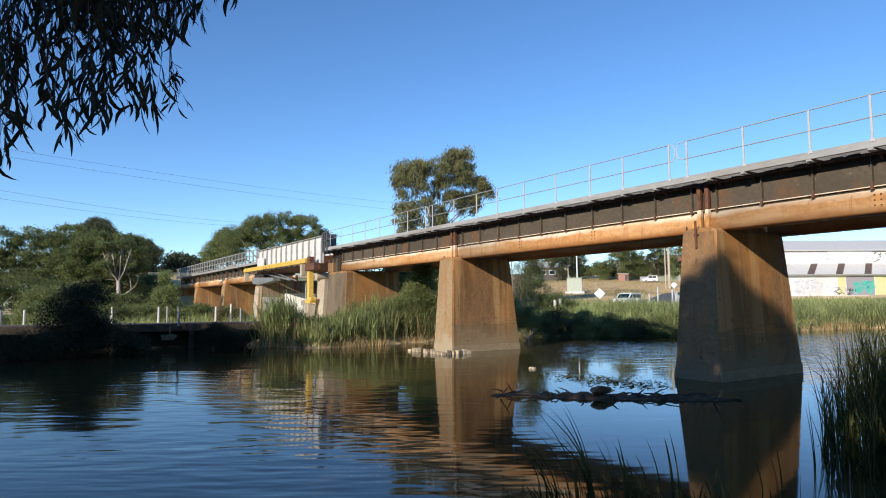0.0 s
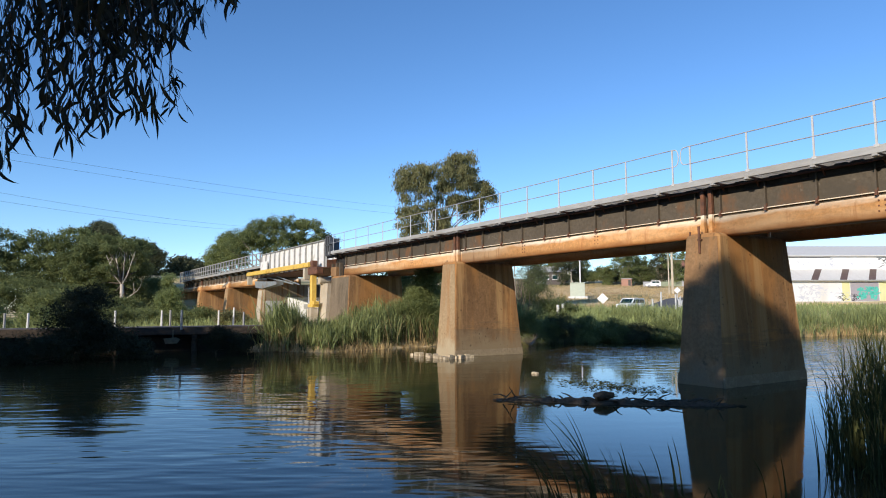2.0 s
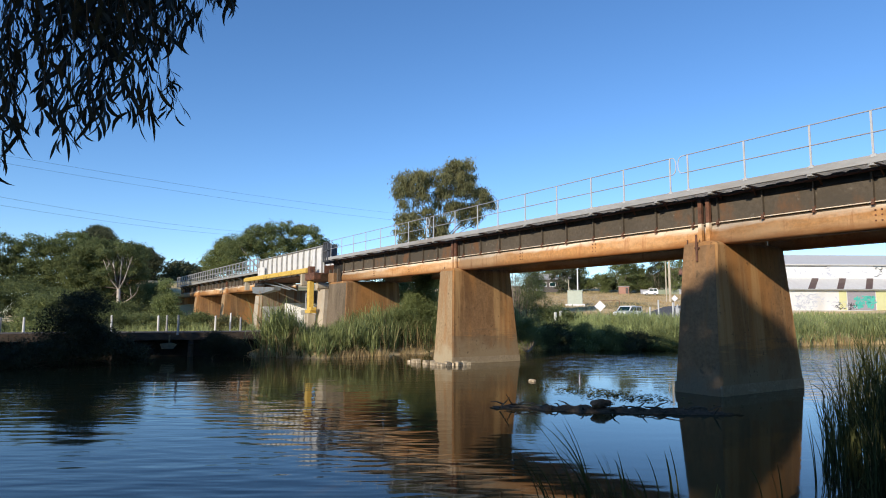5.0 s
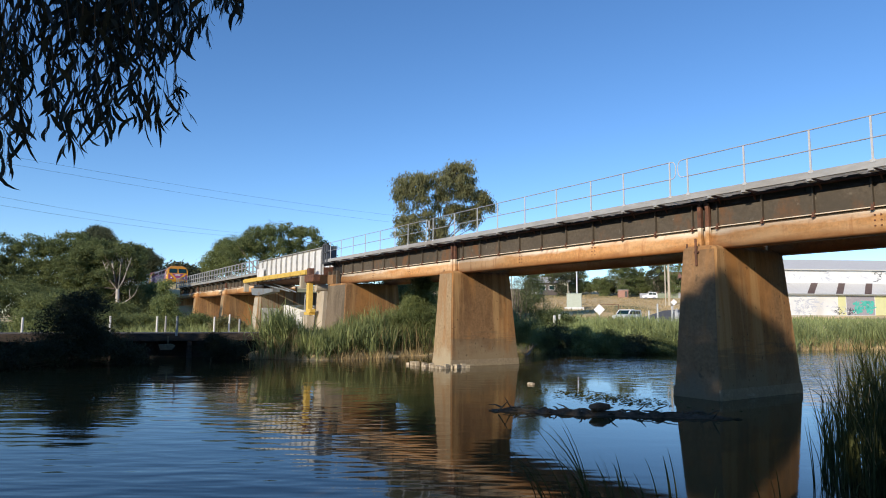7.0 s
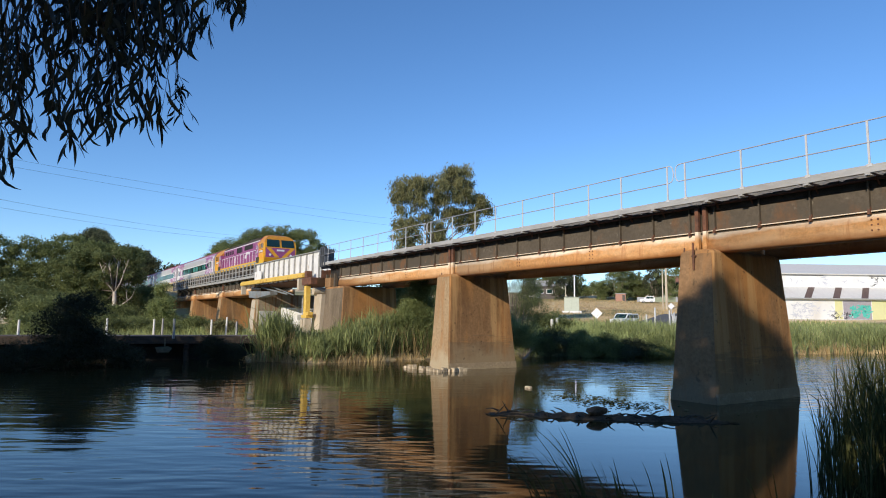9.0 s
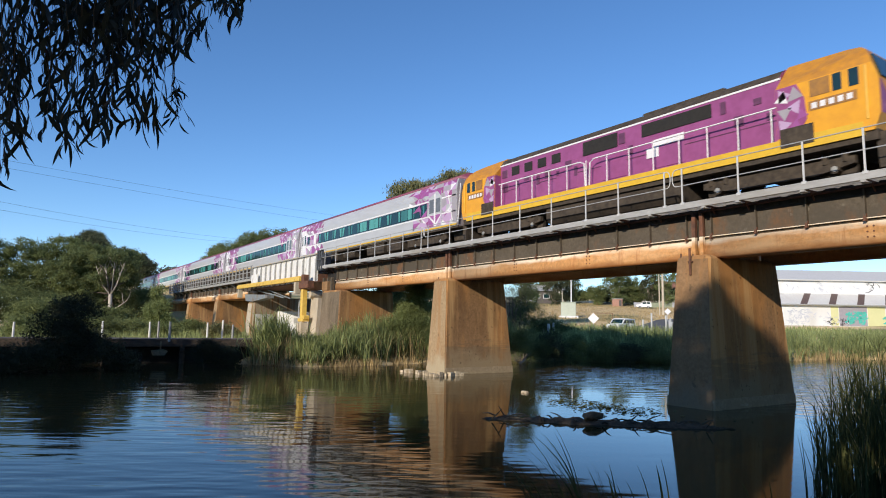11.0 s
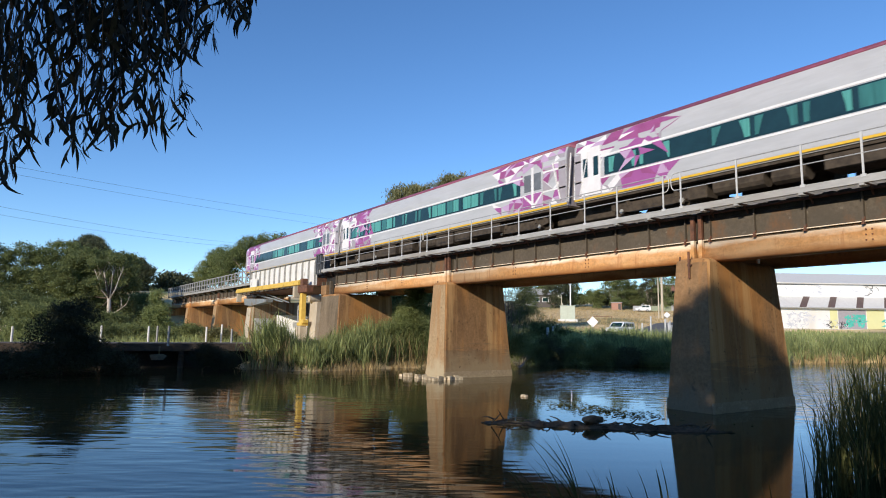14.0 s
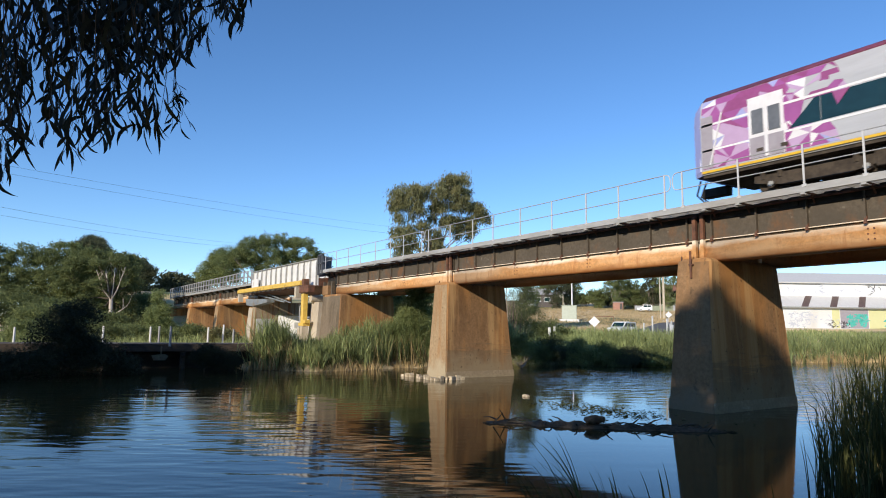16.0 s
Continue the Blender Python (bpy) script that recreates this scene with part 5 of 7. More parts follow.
TYRE = material("black_tyre", (0.03, 0.03, 0.03), (0.02, 0.02, 0.02), 9, 0.85, 0, 0.2)


def vehicle(x, y, rz, long=4.7, label="white van with dark windows parked on the road", name="van"):
    v = thing(name, label, "van", at=(x, y, gz(x, y) + 0.05), rz=rz)
    h = long / 2
    body = [(-h, 0.35), (h - 0.1, 0.35), (h, 0.6), (h - 0.05, 1.0), (h - 1.0, 1.15), (h - 1.75, 1.85), (-h + 0.25, 1.9), (-h, 1.3)]
    b = part("body", M().prism(body, "y", -0.88, 0.88), VAN_WHITE, v)
    for s in (-1, 1):
        for x0, x1 in ((-h + 0.35, -0.75), (-0.65, 0.25), (0.35, h - 1.55)):
            part("side_window", M().add([(x0, s * 0.886, 1.2), (x1 + (0.35 if x1 > 0.5 else 0), s * 0.886, 1.2), (x1 - (0.15 if x1 > 0.5 else 0), s * 0.886, 1.72), (x0, s * 0.886, 1.72)], [(0, 1, 2, 3)]), GLASS_DARK, b)
        for wx in (-h + 0.85, h - 0.95):
            w = part("wheel", M().tube([(wx, s * 0.70, 0.33), (wx, s * 0.90, 0.33)], 0.33, 16), TYRE, v)
            part("rim", M().tube([(wx, s * 0.905, 0.33), (wx, s * 0.915, 0.33)], 0.19, 12), GALV, w)
        part("headlight", M().box(h - 0.06, h - 0.02, s * 0.7 - 0.13, s * 0.7 + 0.13, 0.72, 0.88), LINE_WHITE, b)
    part("windscreen", M().add([(h - 1.02, -0.78, 1.19), (h - 1.02, 0.78, 1.19), (h - 1.68, 0.72, 1.80), (h - 1.68, -0.72, 1.80)], [(0, 1, 2, 3)]), GLASS_DARK, b)
    part("roof_bar", M().box(-0.6, -0.5, -0.8, 0.8, 1.9, 1.97).box(0.4, 0.5, -0.8, 0.8, 1.86, 1.95), GALV, b)
    part("bumper", M().box(h - 0.06, h + 0.08, -0.85, 0.85, 0.36, 0.56, 0.03), GREY_STEEL, v)
    return v


vehicle(-56.4, 65.0, -76, 4.7).scale = (1.0, 1.0, 0.86)
vehicle(-96.5, 119.0, 222, 3.9, "white utility vehicle parked before the houses", "parked_car").scale = (0.85, 0.85, 0.8)
vehicle(-122.0, 106.0, 200, 4.4, "pale car parked beside a dark house", "parked_car")


def diamond_sign(x, y, r, h, rz, label):
    s = thing("road_sign", label, "sign", "diamond road signs", at=(x, y, gz(x, y)), rz=rz)
    part("post", M().tube([(0, 0, -0.2), (0, 0, h + r)], 0.04, 8), GALV, s)
    part("panel", M().prism([(0, h - r), (r, h), (0, h + r), (-r, h)], "y", -0.06, -0.045), PATCH_WHITE, s)


diamond_sign(-62.9, 66.8, 0.78, 1.45, 47, "pale grey diamond road sign on a steel post")
diamond_sign(-68.1, 90.0, 0.55, 1.8, 47, "small pale diamond road sign on a post")


def kiosk(x, y):
    k = thing("equipment_kiosk", "pale grey-green equipment cabinet on a white plinth", "kiosk", at=(x, y, gz(x, y)), rz=47)
    part("plinth", M().box(-1.7, 1.7, -1.0, 1.0, -0.4, 0.38, 0.04), WHITE_PAINT, k)
    green = material("pale_green_enamel", (0.52, 0.56, 0.46), (0.46, 0.50, 0.41), 3, 0.6, 0, 0.05)
    b = part("cabinet", M().box(-1.3, 1.3, -0.7, 0.7, 0.385, 2.75, 0.04), green, k)
    for s in (-0.65, 0.65):
        part("door", M().box(s - 0.6, s + 0.6, -0.735, -0.704, 0.5, 2.6, 0.01), green, b)
    part("lid", M().box(-1.4, 1.4, -0.8, 0.8, 2.755, 2.85, 0.02), green, k)


kiosk(-82.5, 81.3)


def pole(x, y, h, label, arm=True, thick=0.19, pale=False):
    p = thing("utility_pole", label, "utility pole", "utility poles", at=(x, y, gz(x, y)), rz=35)
    part("shaft", M().tube([(0, 0, -0.3), (0, 0, h)], [thick, thick * 0.7], 10), LINE_WHITE if pale else CONCRETE_PALE, p)
    if arm:
        part("crossarm", M().box(-1.1, 1.1, -0.07, 0.07, h - 0.7, h - 0.55), SLEEPER, p)
        for s in (-0.95, -0.35, 0.35, 0.95):
            part("insulator", M().tube([(s, 0, h - 0.55), (s, 0, h - 0.35)], 0.06, 8), LINE_WHITE, p)


pole(-80.0, 104.4, 10.5, "stout pale concrete power pole beside the road", True, 0.26)
pole(-80.0, 103.3, 8.6, "thin steel pole close beside a stout one", False, 0.13)
pole(-95.0, 131.0, 9.0, "pale power pole far along the road")
pole(-90.0, 89.5, 7.4, "slim white pole behind the kiosk", False, 0.15, True)
pole(-90.0, 87.1, 4.5, "short thin grey pole behind the kiosk", False, 0.11)

# stout steel posts between the reeds and the road
for x, y, top in ((-48, 56.9, 2.65), (-48, 59.0, 3.1), (-48, 60.5, 3.9), (-48, 63.1, 3.65)):
    solo("steel_post", M().tube([(x, y, gz(x, y) - 0.3), (x, y, top)], 0.10, 8), GALV, "pale galvanised post beside the road", "post", "roadside posts")
# road-side guard posts and wire
gf = thing("post_fence", "low steel post-and-rail fence beside the road", "fence")
for i in range(13):
    s = i / 12
    x, y = -50.5 - 14 * s, 69.2 + 12 * s * (1 + 0.4 * s)
    part("post", M().box(x - 0.05, x + 0.05, y - 0.05, y + 0.05, gz(x, y) - 0.2, gz(x, y) + 1.25), GALV, gf)
for z in (0.6, 1.15):
    part("wire", M().tube([(-50.5 - 14 * i / 12, 69.2 + 12 * i / 12 * (1 + 0.4 * i / 12), gz(-50.5 - 14 * i / 12, 69.2 + 12 * i / 12 * (1 + 0.4 * i / 12)) + z) for i in range(13)], 0.02, 5), GALV, gf)
for x, y, top in ((-35.2, 32.65, 2.4), (-35.4, 33.35, 2.5), (-36.4, 33.2, 2.1)):
    solo("white_post", M().box(x - 0.08, x + 0.08, y - 0.08, y + 0.08, gz(x, y) - 0.3, top, 0.02), WHITE_PAINT, "white timber post in tall grass", "post", "white posts")
hb = thing("barrier", "thin steel hurdle barrier in the dry grass", "barrier", at=(-75, 82, gz(-75, 82)), rz=50)
for s in (-1.6, 1.6):
    part("post", M().box(s - 0.04, s + 0.04, -0.04, 0.04, -0.3, 1.3), RUST_DARK, hb)
part("bar", M().box(-1.6, 1.6, -0.03, 0.03, 1.22, 1.3), RUST_DARK, hb)


# ---- warehouse ----
def warehouse():
    w = thing("warehouse", "long white warehouse with a lean-to roof and painted walls", "warehouse", at=(-52.6, 95.5, 0), rz=math.degrees(math.atan2(0.86, 0.51)))
    g = 2.5
    L = 75
    wall = material("white_rendered_wall", (0.80, 0.80, 0.79), (0.74, 0.74, 0.73), 1.2, 0.8, 0, 0.1, (1, 1, 0.3), (0.66, 0.64, 0.60), 0.3, (0.55, 0.75))
    roof = material("pale_ribbed_roofing", (0.76, 0.73, 0.67), (0.66, 0.63, 0.57), 1.5, 0.9, 0, 0.2, (8, 1, 1), (0.66, 0.62, 0.56), 0.2, (0.55, 0.75))
    brown = material("brown_roof_sheet", (0.16, 0.10, 0.08), (0.11, 0.07, 0.055), 2, 0.7, 0, 0.2)
    part("lower_wall", M().box(0, L, 0.0, 0.3, g - 0.8, g + 3.5), wall, w)
    part("lean_to_roof", M().prism([(-0.45, g + 3.5), (-0.45, g + 3.6), (4.0, g + 5.45), (4.0, g + 5.35)], "x", -0.3, L), roof, w, "pale ribbed lean-to roof")
    part("gutter", M().box(-0.3, L, -0.6, -0.46, g + 3.42, g + 3.6), GREY_STEEL, w)
    for i in range(14):
        x = 3.4 + i * 4.45
        part("roof_sheet", M().add([(x, -0.44, g + 3.615), (x + 1.1, -0.44, g + 3.615), (x + 4.6, 3.98, g + 5.47), (x + 3.5, 3.98, g + 5.47)], [(0, 1, 2, 3)]), brown, w, "brown roof sheet")
    part("upper_wall", M().box(0, L, 4.0, 4.3, g + 3.0, g + 7.5), wall, w)
    part("main_roof", M().prism([(3.6, g + 7.5), (3.6, g + 7.62), (16, g + 10.3), (28, g + 8.0), (28, g + 7.9)], "x", -0.5, L), roof, w)
    part("side_wall", M().prism([(0.3, g - 0.8), (28, g - 0.8), (28, g + 7.9), (16, g + 10.1), (4.2, g + 7.5), (4.2, g + 5.3), (0.3, g + 3.5)], "x", 0.0, 0.3), wall, w)
    part("plinth", M().box(-0.1, L, -0.12, -0.004, g - 0.8, g + 0.35), CONCRETE_PALE, w)
    teal = material("teal_mural_paint", (0.10, 0.55, 0.45), (0.08, 0.45, 0.38), 0.8, 0.7, 0, 0)
    cream = material("yellow_mural_paint", (0.70, 0.68, 0.36), (0.66, 0.64, 0.34), 0.8, 0.7, 0, 0)
    dark = material("black_spray_paint", (0.06, 0.06, 0.065), (0.04, 0.04, 0.045), 2, 0.7, 0, 0)
    tag = material("pale_grey_spray_paint", (0.62, 0.63, 0.68), (0.52, 0.54, 0.60), 2, 0.7, 0, 0)
    r = random.Random(3)

    def splash(x0, x1, z0, z1, y, mat, k):
        for i in range(k):
            cx, cz = r.uniform(x0, x1), r.uniform(z0, z1)
            L, w2, an = r.uniform(0.12, 0.5), r.uniform(0.03, 0.10) * (2.6 if mat is teal else 1), r.uniform(-1.3, 1.3)
            dx, dz = math.cos(an), math.sin(an) * 0.8
            bend = r.uniform(-0.2, 0.2)
            pts = [(cx + dx * L * q - dz * (w2 * sd + bend * (1 - q * q)), cz + dz * L * q + dx * (w2 * sd + bend * (1 - q * q))) for q, sd in ((-1, 0.4), (0, 1), (1, 0.4), (1, -0.4), (0, -1), (-1, -0.4))]
            part("mural_patch", M().add([(px, y - 0.003 * (i % 5), min(max(pz, z0 - 0.2), z1 + 0.1)) for px, pz in pts], [(0, 1, 4, 5), (1, 2, 3, 4)]), mat, w)
    part("mural_panel", M().box(8.4, 9.6, -0.012, -0.004, g + 0.4, g + 3.3), cream, w)
    part("mural_panel", M().box(14.2, 17, -0.012, -0.004, g + 0.4, g + 3.3), cream, w)
    part("mural_panel", M().box(9.7, 14.1, -0.010, -0.004, g + 0.4, g + 3.3), PATCH_GREY, w)
    splash(10.8, 14.1, g + 0.8, g + 2.5, -0.02, teal, 60)
    splash(16.5, 21, g + 0.9, g + 2.0, -0.02, teal, 44)
    splash(7.6, 11, g + 0.6, g + 1.5, -0.04, dark, 22)
    splash(1.6, 5.4, g + 0.6, g + 2.9, -0.02, tag, 80)
    splash(5.4, 8.0, g + 0.6, g + 2.6, -0.02, tag, 14)
    splash(7.6, 11, g + 0.6, g + 1.8, -0.06, tag, 14)
    splash(1.0, 17.0, g + 5.7, g + 7.3, 3.975, tag, 14)
    splash(1.5, 2.5, g + 0.6, g + 2.6, -0.02, tag, 7)
    splash(9.4, 10.0, g + 5.9, g + 7.2, 3.97, tag, 9)
    splash(17.2, 19.2, g + 5.8, g + 7.3, 3.97, dark, 9)
    splash(0.6, 1.6, g + 5.8, g + 7.0, 3.97, tag, 6)
    part("cable_line", M().box(0.5, 9.5, 3.95, 3.99, g + 7.3, g + 7.36).box(17, 60, 3.95, 3.99, g + 7.3, g + 7.36), dark, w)


warehouse()


def house(x, y, rz, w, d, h, wall, roof, label):
    o = thing("house", label, "house", "houses on the hill", at=(x, y, gz(x, y)), rz=rz)
    part("wall", M().box(-w / 2, w / 2, -d / 2, d / 2, -1.5, h), wall, o)
    part("roof", M().add([(-w / 2 - 0.5, -d / 2 - 0.5, h), (w / 2 + 0.5, -d / 2 - 0.5, h), (w / 2 + 0.5, d / 2 + 0.5, h), (-w / 2 - 0.5, d / 2 + 0.5, h), (-w / 4, 0, h + d * 0.28), (w / 4, 0, h + d * 0.28)],
                         [(3, 2, 1, 0), (0, 1, 5, 4), (1, 2, 5), (2, 3, 4, 5), (3, 0, 4)]), roof, o)
    for wx in (-w * 0.3, w * 0.05, w * 0.33):
        win = part("window", M().box(wx - 0.8, wx + 0.8, -d / 2 - 0.04, -d / 2 - 0.004, 0.9, 2.1), LINE_WHITE, o)
        part("pane", M().box(wx - 0.7, wx + 0.7, -d / 2 - 0.06, -d / 2 - 0.044, 1.0, 2.0), GLASS_DARK, win)
    part("chimney", M().box(w * 0.2, w * 0.2 + 0.6, -0.3, 0.3, h, h + d * 0.28 + 0.7), wall, o)


BRICK_RED = material("faded_red_brick_wall", (0.46, 0.26, 0.19), (0.36, 0.19, 0.14), 6, 0.9, 0, 0.3)
DARK_WALL = material("dark_weatherboard", (0.12, 0.10, 0.095), (0.08, 0.07, 0.065), 5, 0.8, 0, 0.2, (1, 1, 6))
TIN = material("pale_tin_roof", (0.50, 0.50, 0.51), (0.42, 0.42, 0.43), 3, 0.5, 0.2, 0.1)
TERRACOTTA = material("terracotta_roof", (0.34, 0.16, 0.10), (0.24, 0.11, 0.07), 5, 0.8, 0, 0.3)
house(-127.0, 113.5, 44, 8.5, 7, 2.8, DARK_WALL, TIN, "dark weatherboard house with a pale tin roof")
house(-127.0, 121.5, 48, 4, 4, 3.0, WHITE_PAINT, TIN, "small white shed beside a house")
hut = thing("brick_hut", "small faded red brick hut with a flat pale roof", "hut", at=(-104.8, 119.5, gz(-104.8, 119.5)), rz=47)
part("wall", M().box(-1.15, 1.15, -1.0, 1.0, -1.0, 1.75, 0.02), BRICK_RED, hut)
part("roof", M().box(-1.3, 1.3, -1.15, 1.15, 1.755, 1.87, 0.02), TIN, hut)
part("door", M().box(0.35, 0.95, -1.03, -1.004, 0.0, 1.5), DARK_WALL, hut)
house(-112.0, 150.0, 55, 14, 9, 3.2, WHITE_PAINT, TERRACOTTA, "pale house with a terracotta roof")
FENCE_GREEN = material("pale_green_fence_sheet", (0.33, 0.36, 0.25), (0.24, 0.27, 0.18), 3, 0.7, 0, 0.1)
fn = thing("boundary_fence", "long pale green and white boundary fence", "fence")
for i in range(12):
    s = i / 12
    x0, y0, x1, y1 = -101 + 13 * s, 121 + 17 * s, -101 + 13 * (s + 1 / 12), 121 + 17 * (s + 1 / 12)
    z = (gz(x0, y0) + gz(x1, y1)) / 2
    part("panel", M().add([(x0, y0, z - 0.4), (x1, y1, z - 0.4), (x1, y1, z + 1.15), (x0, y0, z + 1.15), (x0 - 0.06, y0 + 0.05, z - 0.4), (x1 - 0.06, y1 + 0.05, z - 0.4), (x1 - 0.06, y1 + 0.05, z + 1.15), (x0 - 0.06, y0 + 0.05, z + 1.15)],
                          [(0, 1, 2, 3), (7, 6, 5, 4), (3, 2, 6, 7), (0, 3, 7, 4), (1, 5, 6, 2)]), FENCE_GREEN if i % 5 else TIN, fn)

# ---- overhead cables, from poles out of sight ----
CABLE = material("black_cable", (0.03, 0.03, 0.035), (0.02, 0.02, 0.025), 3, 0.6, 0, 0)


def cable(a, b, sag, r):
    a, b = Vector(a), Vector(b)
    pts = [a.lerp(b, i / 24) - Vector((0, 0, sag * 4 * (i / 24) * (1 - i / 24))) for i in range(25)]
    solo("power_cable", M().tube(pts, r, 5), CABLE, "thin black overhead power cable", "cable", "overhead cables")
cable((-59.72, -5.77, 14.85), (-81.04, 49.57, 16.91), 0.5, 0.0095)
cable((-59.73, -5.74, 14.25), (-81.04, 49.58, 15.87), 0.5, 0.0095)
cable((-59.74, -5.55, 10.96), (-90.88, 27.66, 13.36), 0.5, 0.0095)
cable((-59.74, -5.59, 11.65), (-92.8, 28.23, 14.11), 0.5, 0.0095)
pole(-81.6, 50.2, 14.2, "tall power pole behind a gum tree")
pole(-59.9, -6.4, 14.6, "tall power pole on the near side of the line")


# ---- trees ----
def leaf_quads(c, rng, length, width, droop=0.5, out=None):
    """One bent leaf card (a six-sided blade) at each centre of c."""
    n = len(c)
    d = rng.normal(size=(n, 3))
    if out is not None:
        d += out * 0.7
    d[:, 2] -= droop
    d /= np.linalg.norm(d, axis=1)[:, None]
    s = np.cross(d, rng.normal(size=(n, 3)))
    s /= np.linalg.norm(s, axis=1)[:, None] + 1e-9
    L = (length * rng.uniform(0.6, 1.3, n))[:, None]
    W = (width * rng.uniform(0.6, 1.3, n))[:, None]
    v = np.stack([c - d * L / 2, c + s * W / 2 - d * L * 0.1, c + d * L / 2, c - s * W / 2 - d * L * 0.1], 1)
    return v.reshape(-1, 3), np.arange(4 * n).reshape(n, 4)


def leaf_mesh(name, c, rng, length, width, mat, droop=0.5, out=None):
    v, f = leaf_quads(c, rng, length, width, droop, out)
    me = bpy.data.meshes.new(name)
    me.from_pydata(v.tolist(), [], f.tolist())
    me.materials.append(mat)
    return me


def tree(name, x, y, blobs, leaf_mat, bark, label, seed, clumps=150, per=42, leaf=0.42, width=0.2, clump_r=0.55, trunk=0.28, category="tree", lean=(0, 0), bare=0, droop=0.5, group="", base=None, limbs=3, shell=(0.4, 1.18), fork_z=None):
    """Trunk and limbs to every lobe of the crown, the crown of many small leaf clumps. blobs: dx, dy, height, radius, half height."""
    rng = np.random.default_rng(seed)
    r = random.Random(seed)
    z0 = gz(x, y) if base is None else base
    t = thing(name, label, category, group, at=(x, y, z0))
    lo = min(b[2] - b[4] for b in blobs)
    hi = max(b[2] for b in blobs)
    fork = Vector((lean[0] * lo, lean[1] * lo, fork_z or max(lo * 0.8, 0.25)))
    m = M()
    p1 = fork * 0.5 + Vector((r.uniform(-0.15, 0.15), r.uniform(-0.15, 0.15), 0))
    m.tube([(0, 0, -0.4), (p1.x, p1.y, fork.z * 0.5), fork], [trunk * 1.15, trunk * 0.9, trunk * 0.75], 9)
    part("trunk", m, bark, t, "", True)
    cs, outs = [], []
    total = sum(b[3] ** 2 for b in blobs)
    lm = M()
    for b in blobs:
        c = Vector((b[0], b[1], b[2]))
        mid = fork.lerp(c, 0.5) + Vector((r.uniform(-0.4, 0.4), r.uniform(-0.4, 0.4), -0.15 * (c - fork).length * r.uniform(0.2, 1)))
        if fork_z:
            mid = Vector((fork.x + (c.x - fork.x) * r.uniform(0.15, 0.4), fork.y + (c.y - fork.y) * r.uniform(0.15, 0.4), fork.z + (c.z - fork.z) * 0.5))
        lm.tube([fork, mid, c], [trunk * 0.6, trunk * 0.38, trunk * 0.16], 6)
        k = max(6, int(clumps * b[3] ** 2 / total))
        u = rng.normal(size=(k, 3))
        u /= np.linalg.norm(u, axis=1)[:, None]
        u[:, 2] = np.where(u[:, 2] < -0.75, -u[:, 2] * 0.6, u[:, 2])
        rad = rng.uniform(*shell, k) ** 0.75
        p = np.array(c) + u * rad[:, None] * np.array([b[3], b[3], b[4]])
        for q in range(min(limbs + 1, k)):
            e = Vector(p[q])
            lm.tube([c, c.lerp(e, 0.55) + Vector((0, 0, -0.15)), e], [trunk * 0.16, trunk * 0.10, trunk * 0.04], 4)
        for q in range(k):
            kk = int(per * r.uniform(0.5, 1.4))
            w = rng.normal(size=(kk, 3)) * clump_r * np.array([0.55, 0.55, 0.42])
            cs.append(p[q] + w)
            outs.append(np.repeat(u[q][None], kk, 0))
    for i in range(bare):
        a = 2 * math.pi * i / bare + r.uniform(-0.4, 0.4)
        e = Vector((math.cos(a) * 0.55 * blobs[0][3], math.sin(a) * r.uniform(0.4, 0.95) * blobs[0][3], fork.z + (hi - fork.z) * r.uniform(0.5, 0.9)))
        f = fork.lerp(e, 0.45)
        f = Vector((f.x * 0.6 + r.uniform(-0.15, 0.15), f.y * 0.6 + r.uniform(-0.15, 0.15), f.z + 0.2))
        lm.tube([fork, f, e], [trunk * 0.32, trunk * 0.2, trunk * 0.06], 5)
        for q in range(2):
            g2 = f.lerp(e, 0.35 + 0.3 * q)
            lm.tube([g2, g2 + Vector((r.uniform(-0.5, 0.5), r.uniform(-0.9, 0.9), r.uniform(0.5, 1.3)))], [trunk * 0.1, trunk * 0.03], 4)
    part("branchwork", lm, bark, t, "", True)
    crown = part("crown", leaf_mesh("crown", np.concatenate(cs), rng, leaf, width, leaf_mat, droop, np.concatenate(outs)), None, t)
    crown["kind"] = "stuff"
    return t


# the tall gum behind the bridge
tree("gum_tree", -63.1, 40.25, [(-0.6, -4.3, 15.53, 1.5, 1.73), (-0.2, -4.9, 13.83, 1.2, 1.73), (0.3, -2.9, 15.83, 1.3, 1.49), (0.2, -2.7, 14.13, 1.1, 1.49), (0.4, -0.7, 16.03, 1.3, 1.49), (0, 0.2, 14.03, 1.2, 1.61), (0.3, 1.9, 17.73, 1.4, 1.61), (0.4, 3.5, 17.83, 1.4, 1.73), (0.2, 2, 15.53, 1.4, 1.49), (0.2, 3.9, 15.63, 1.5, 1.49), (0.5, 5.8, 15.03, 1.3, 1.49), (0.5, 6.7, 13.73, 0.8, 1.15), (0.2, 4.6, 13.23, 1.3, 1.03), (0.2, 2, 13.03, 1.2, 1.27), (0, -5, 10.73, 1.2, 1.49), (0.1, -3.6, 10.63, 1.3, 1.61), (0, -4.3, 9.03, 1.2, 1.39), (-0.1, -0.2, 11.43, 1.1, 1.61), (0, 0.2, 9.33, 1.3, 1.61), (0.3, 5.2, 11.83, 0.6, 0.81), (0.2, 3.2, 11.73, 0.6, 0.81), (0, -2, 12.03, 0.8, 1.03)],
     LEAF_GUM, BARK, "tall open-crowned gum tree with pale limbs", 3, clumps=480, per=90, leaf=0.40, width=0.085, clump_r=0.55, trunk=0.17, droop=2.6, shell=(0.45, 1.0), fork_z=7.0, limbs=3)
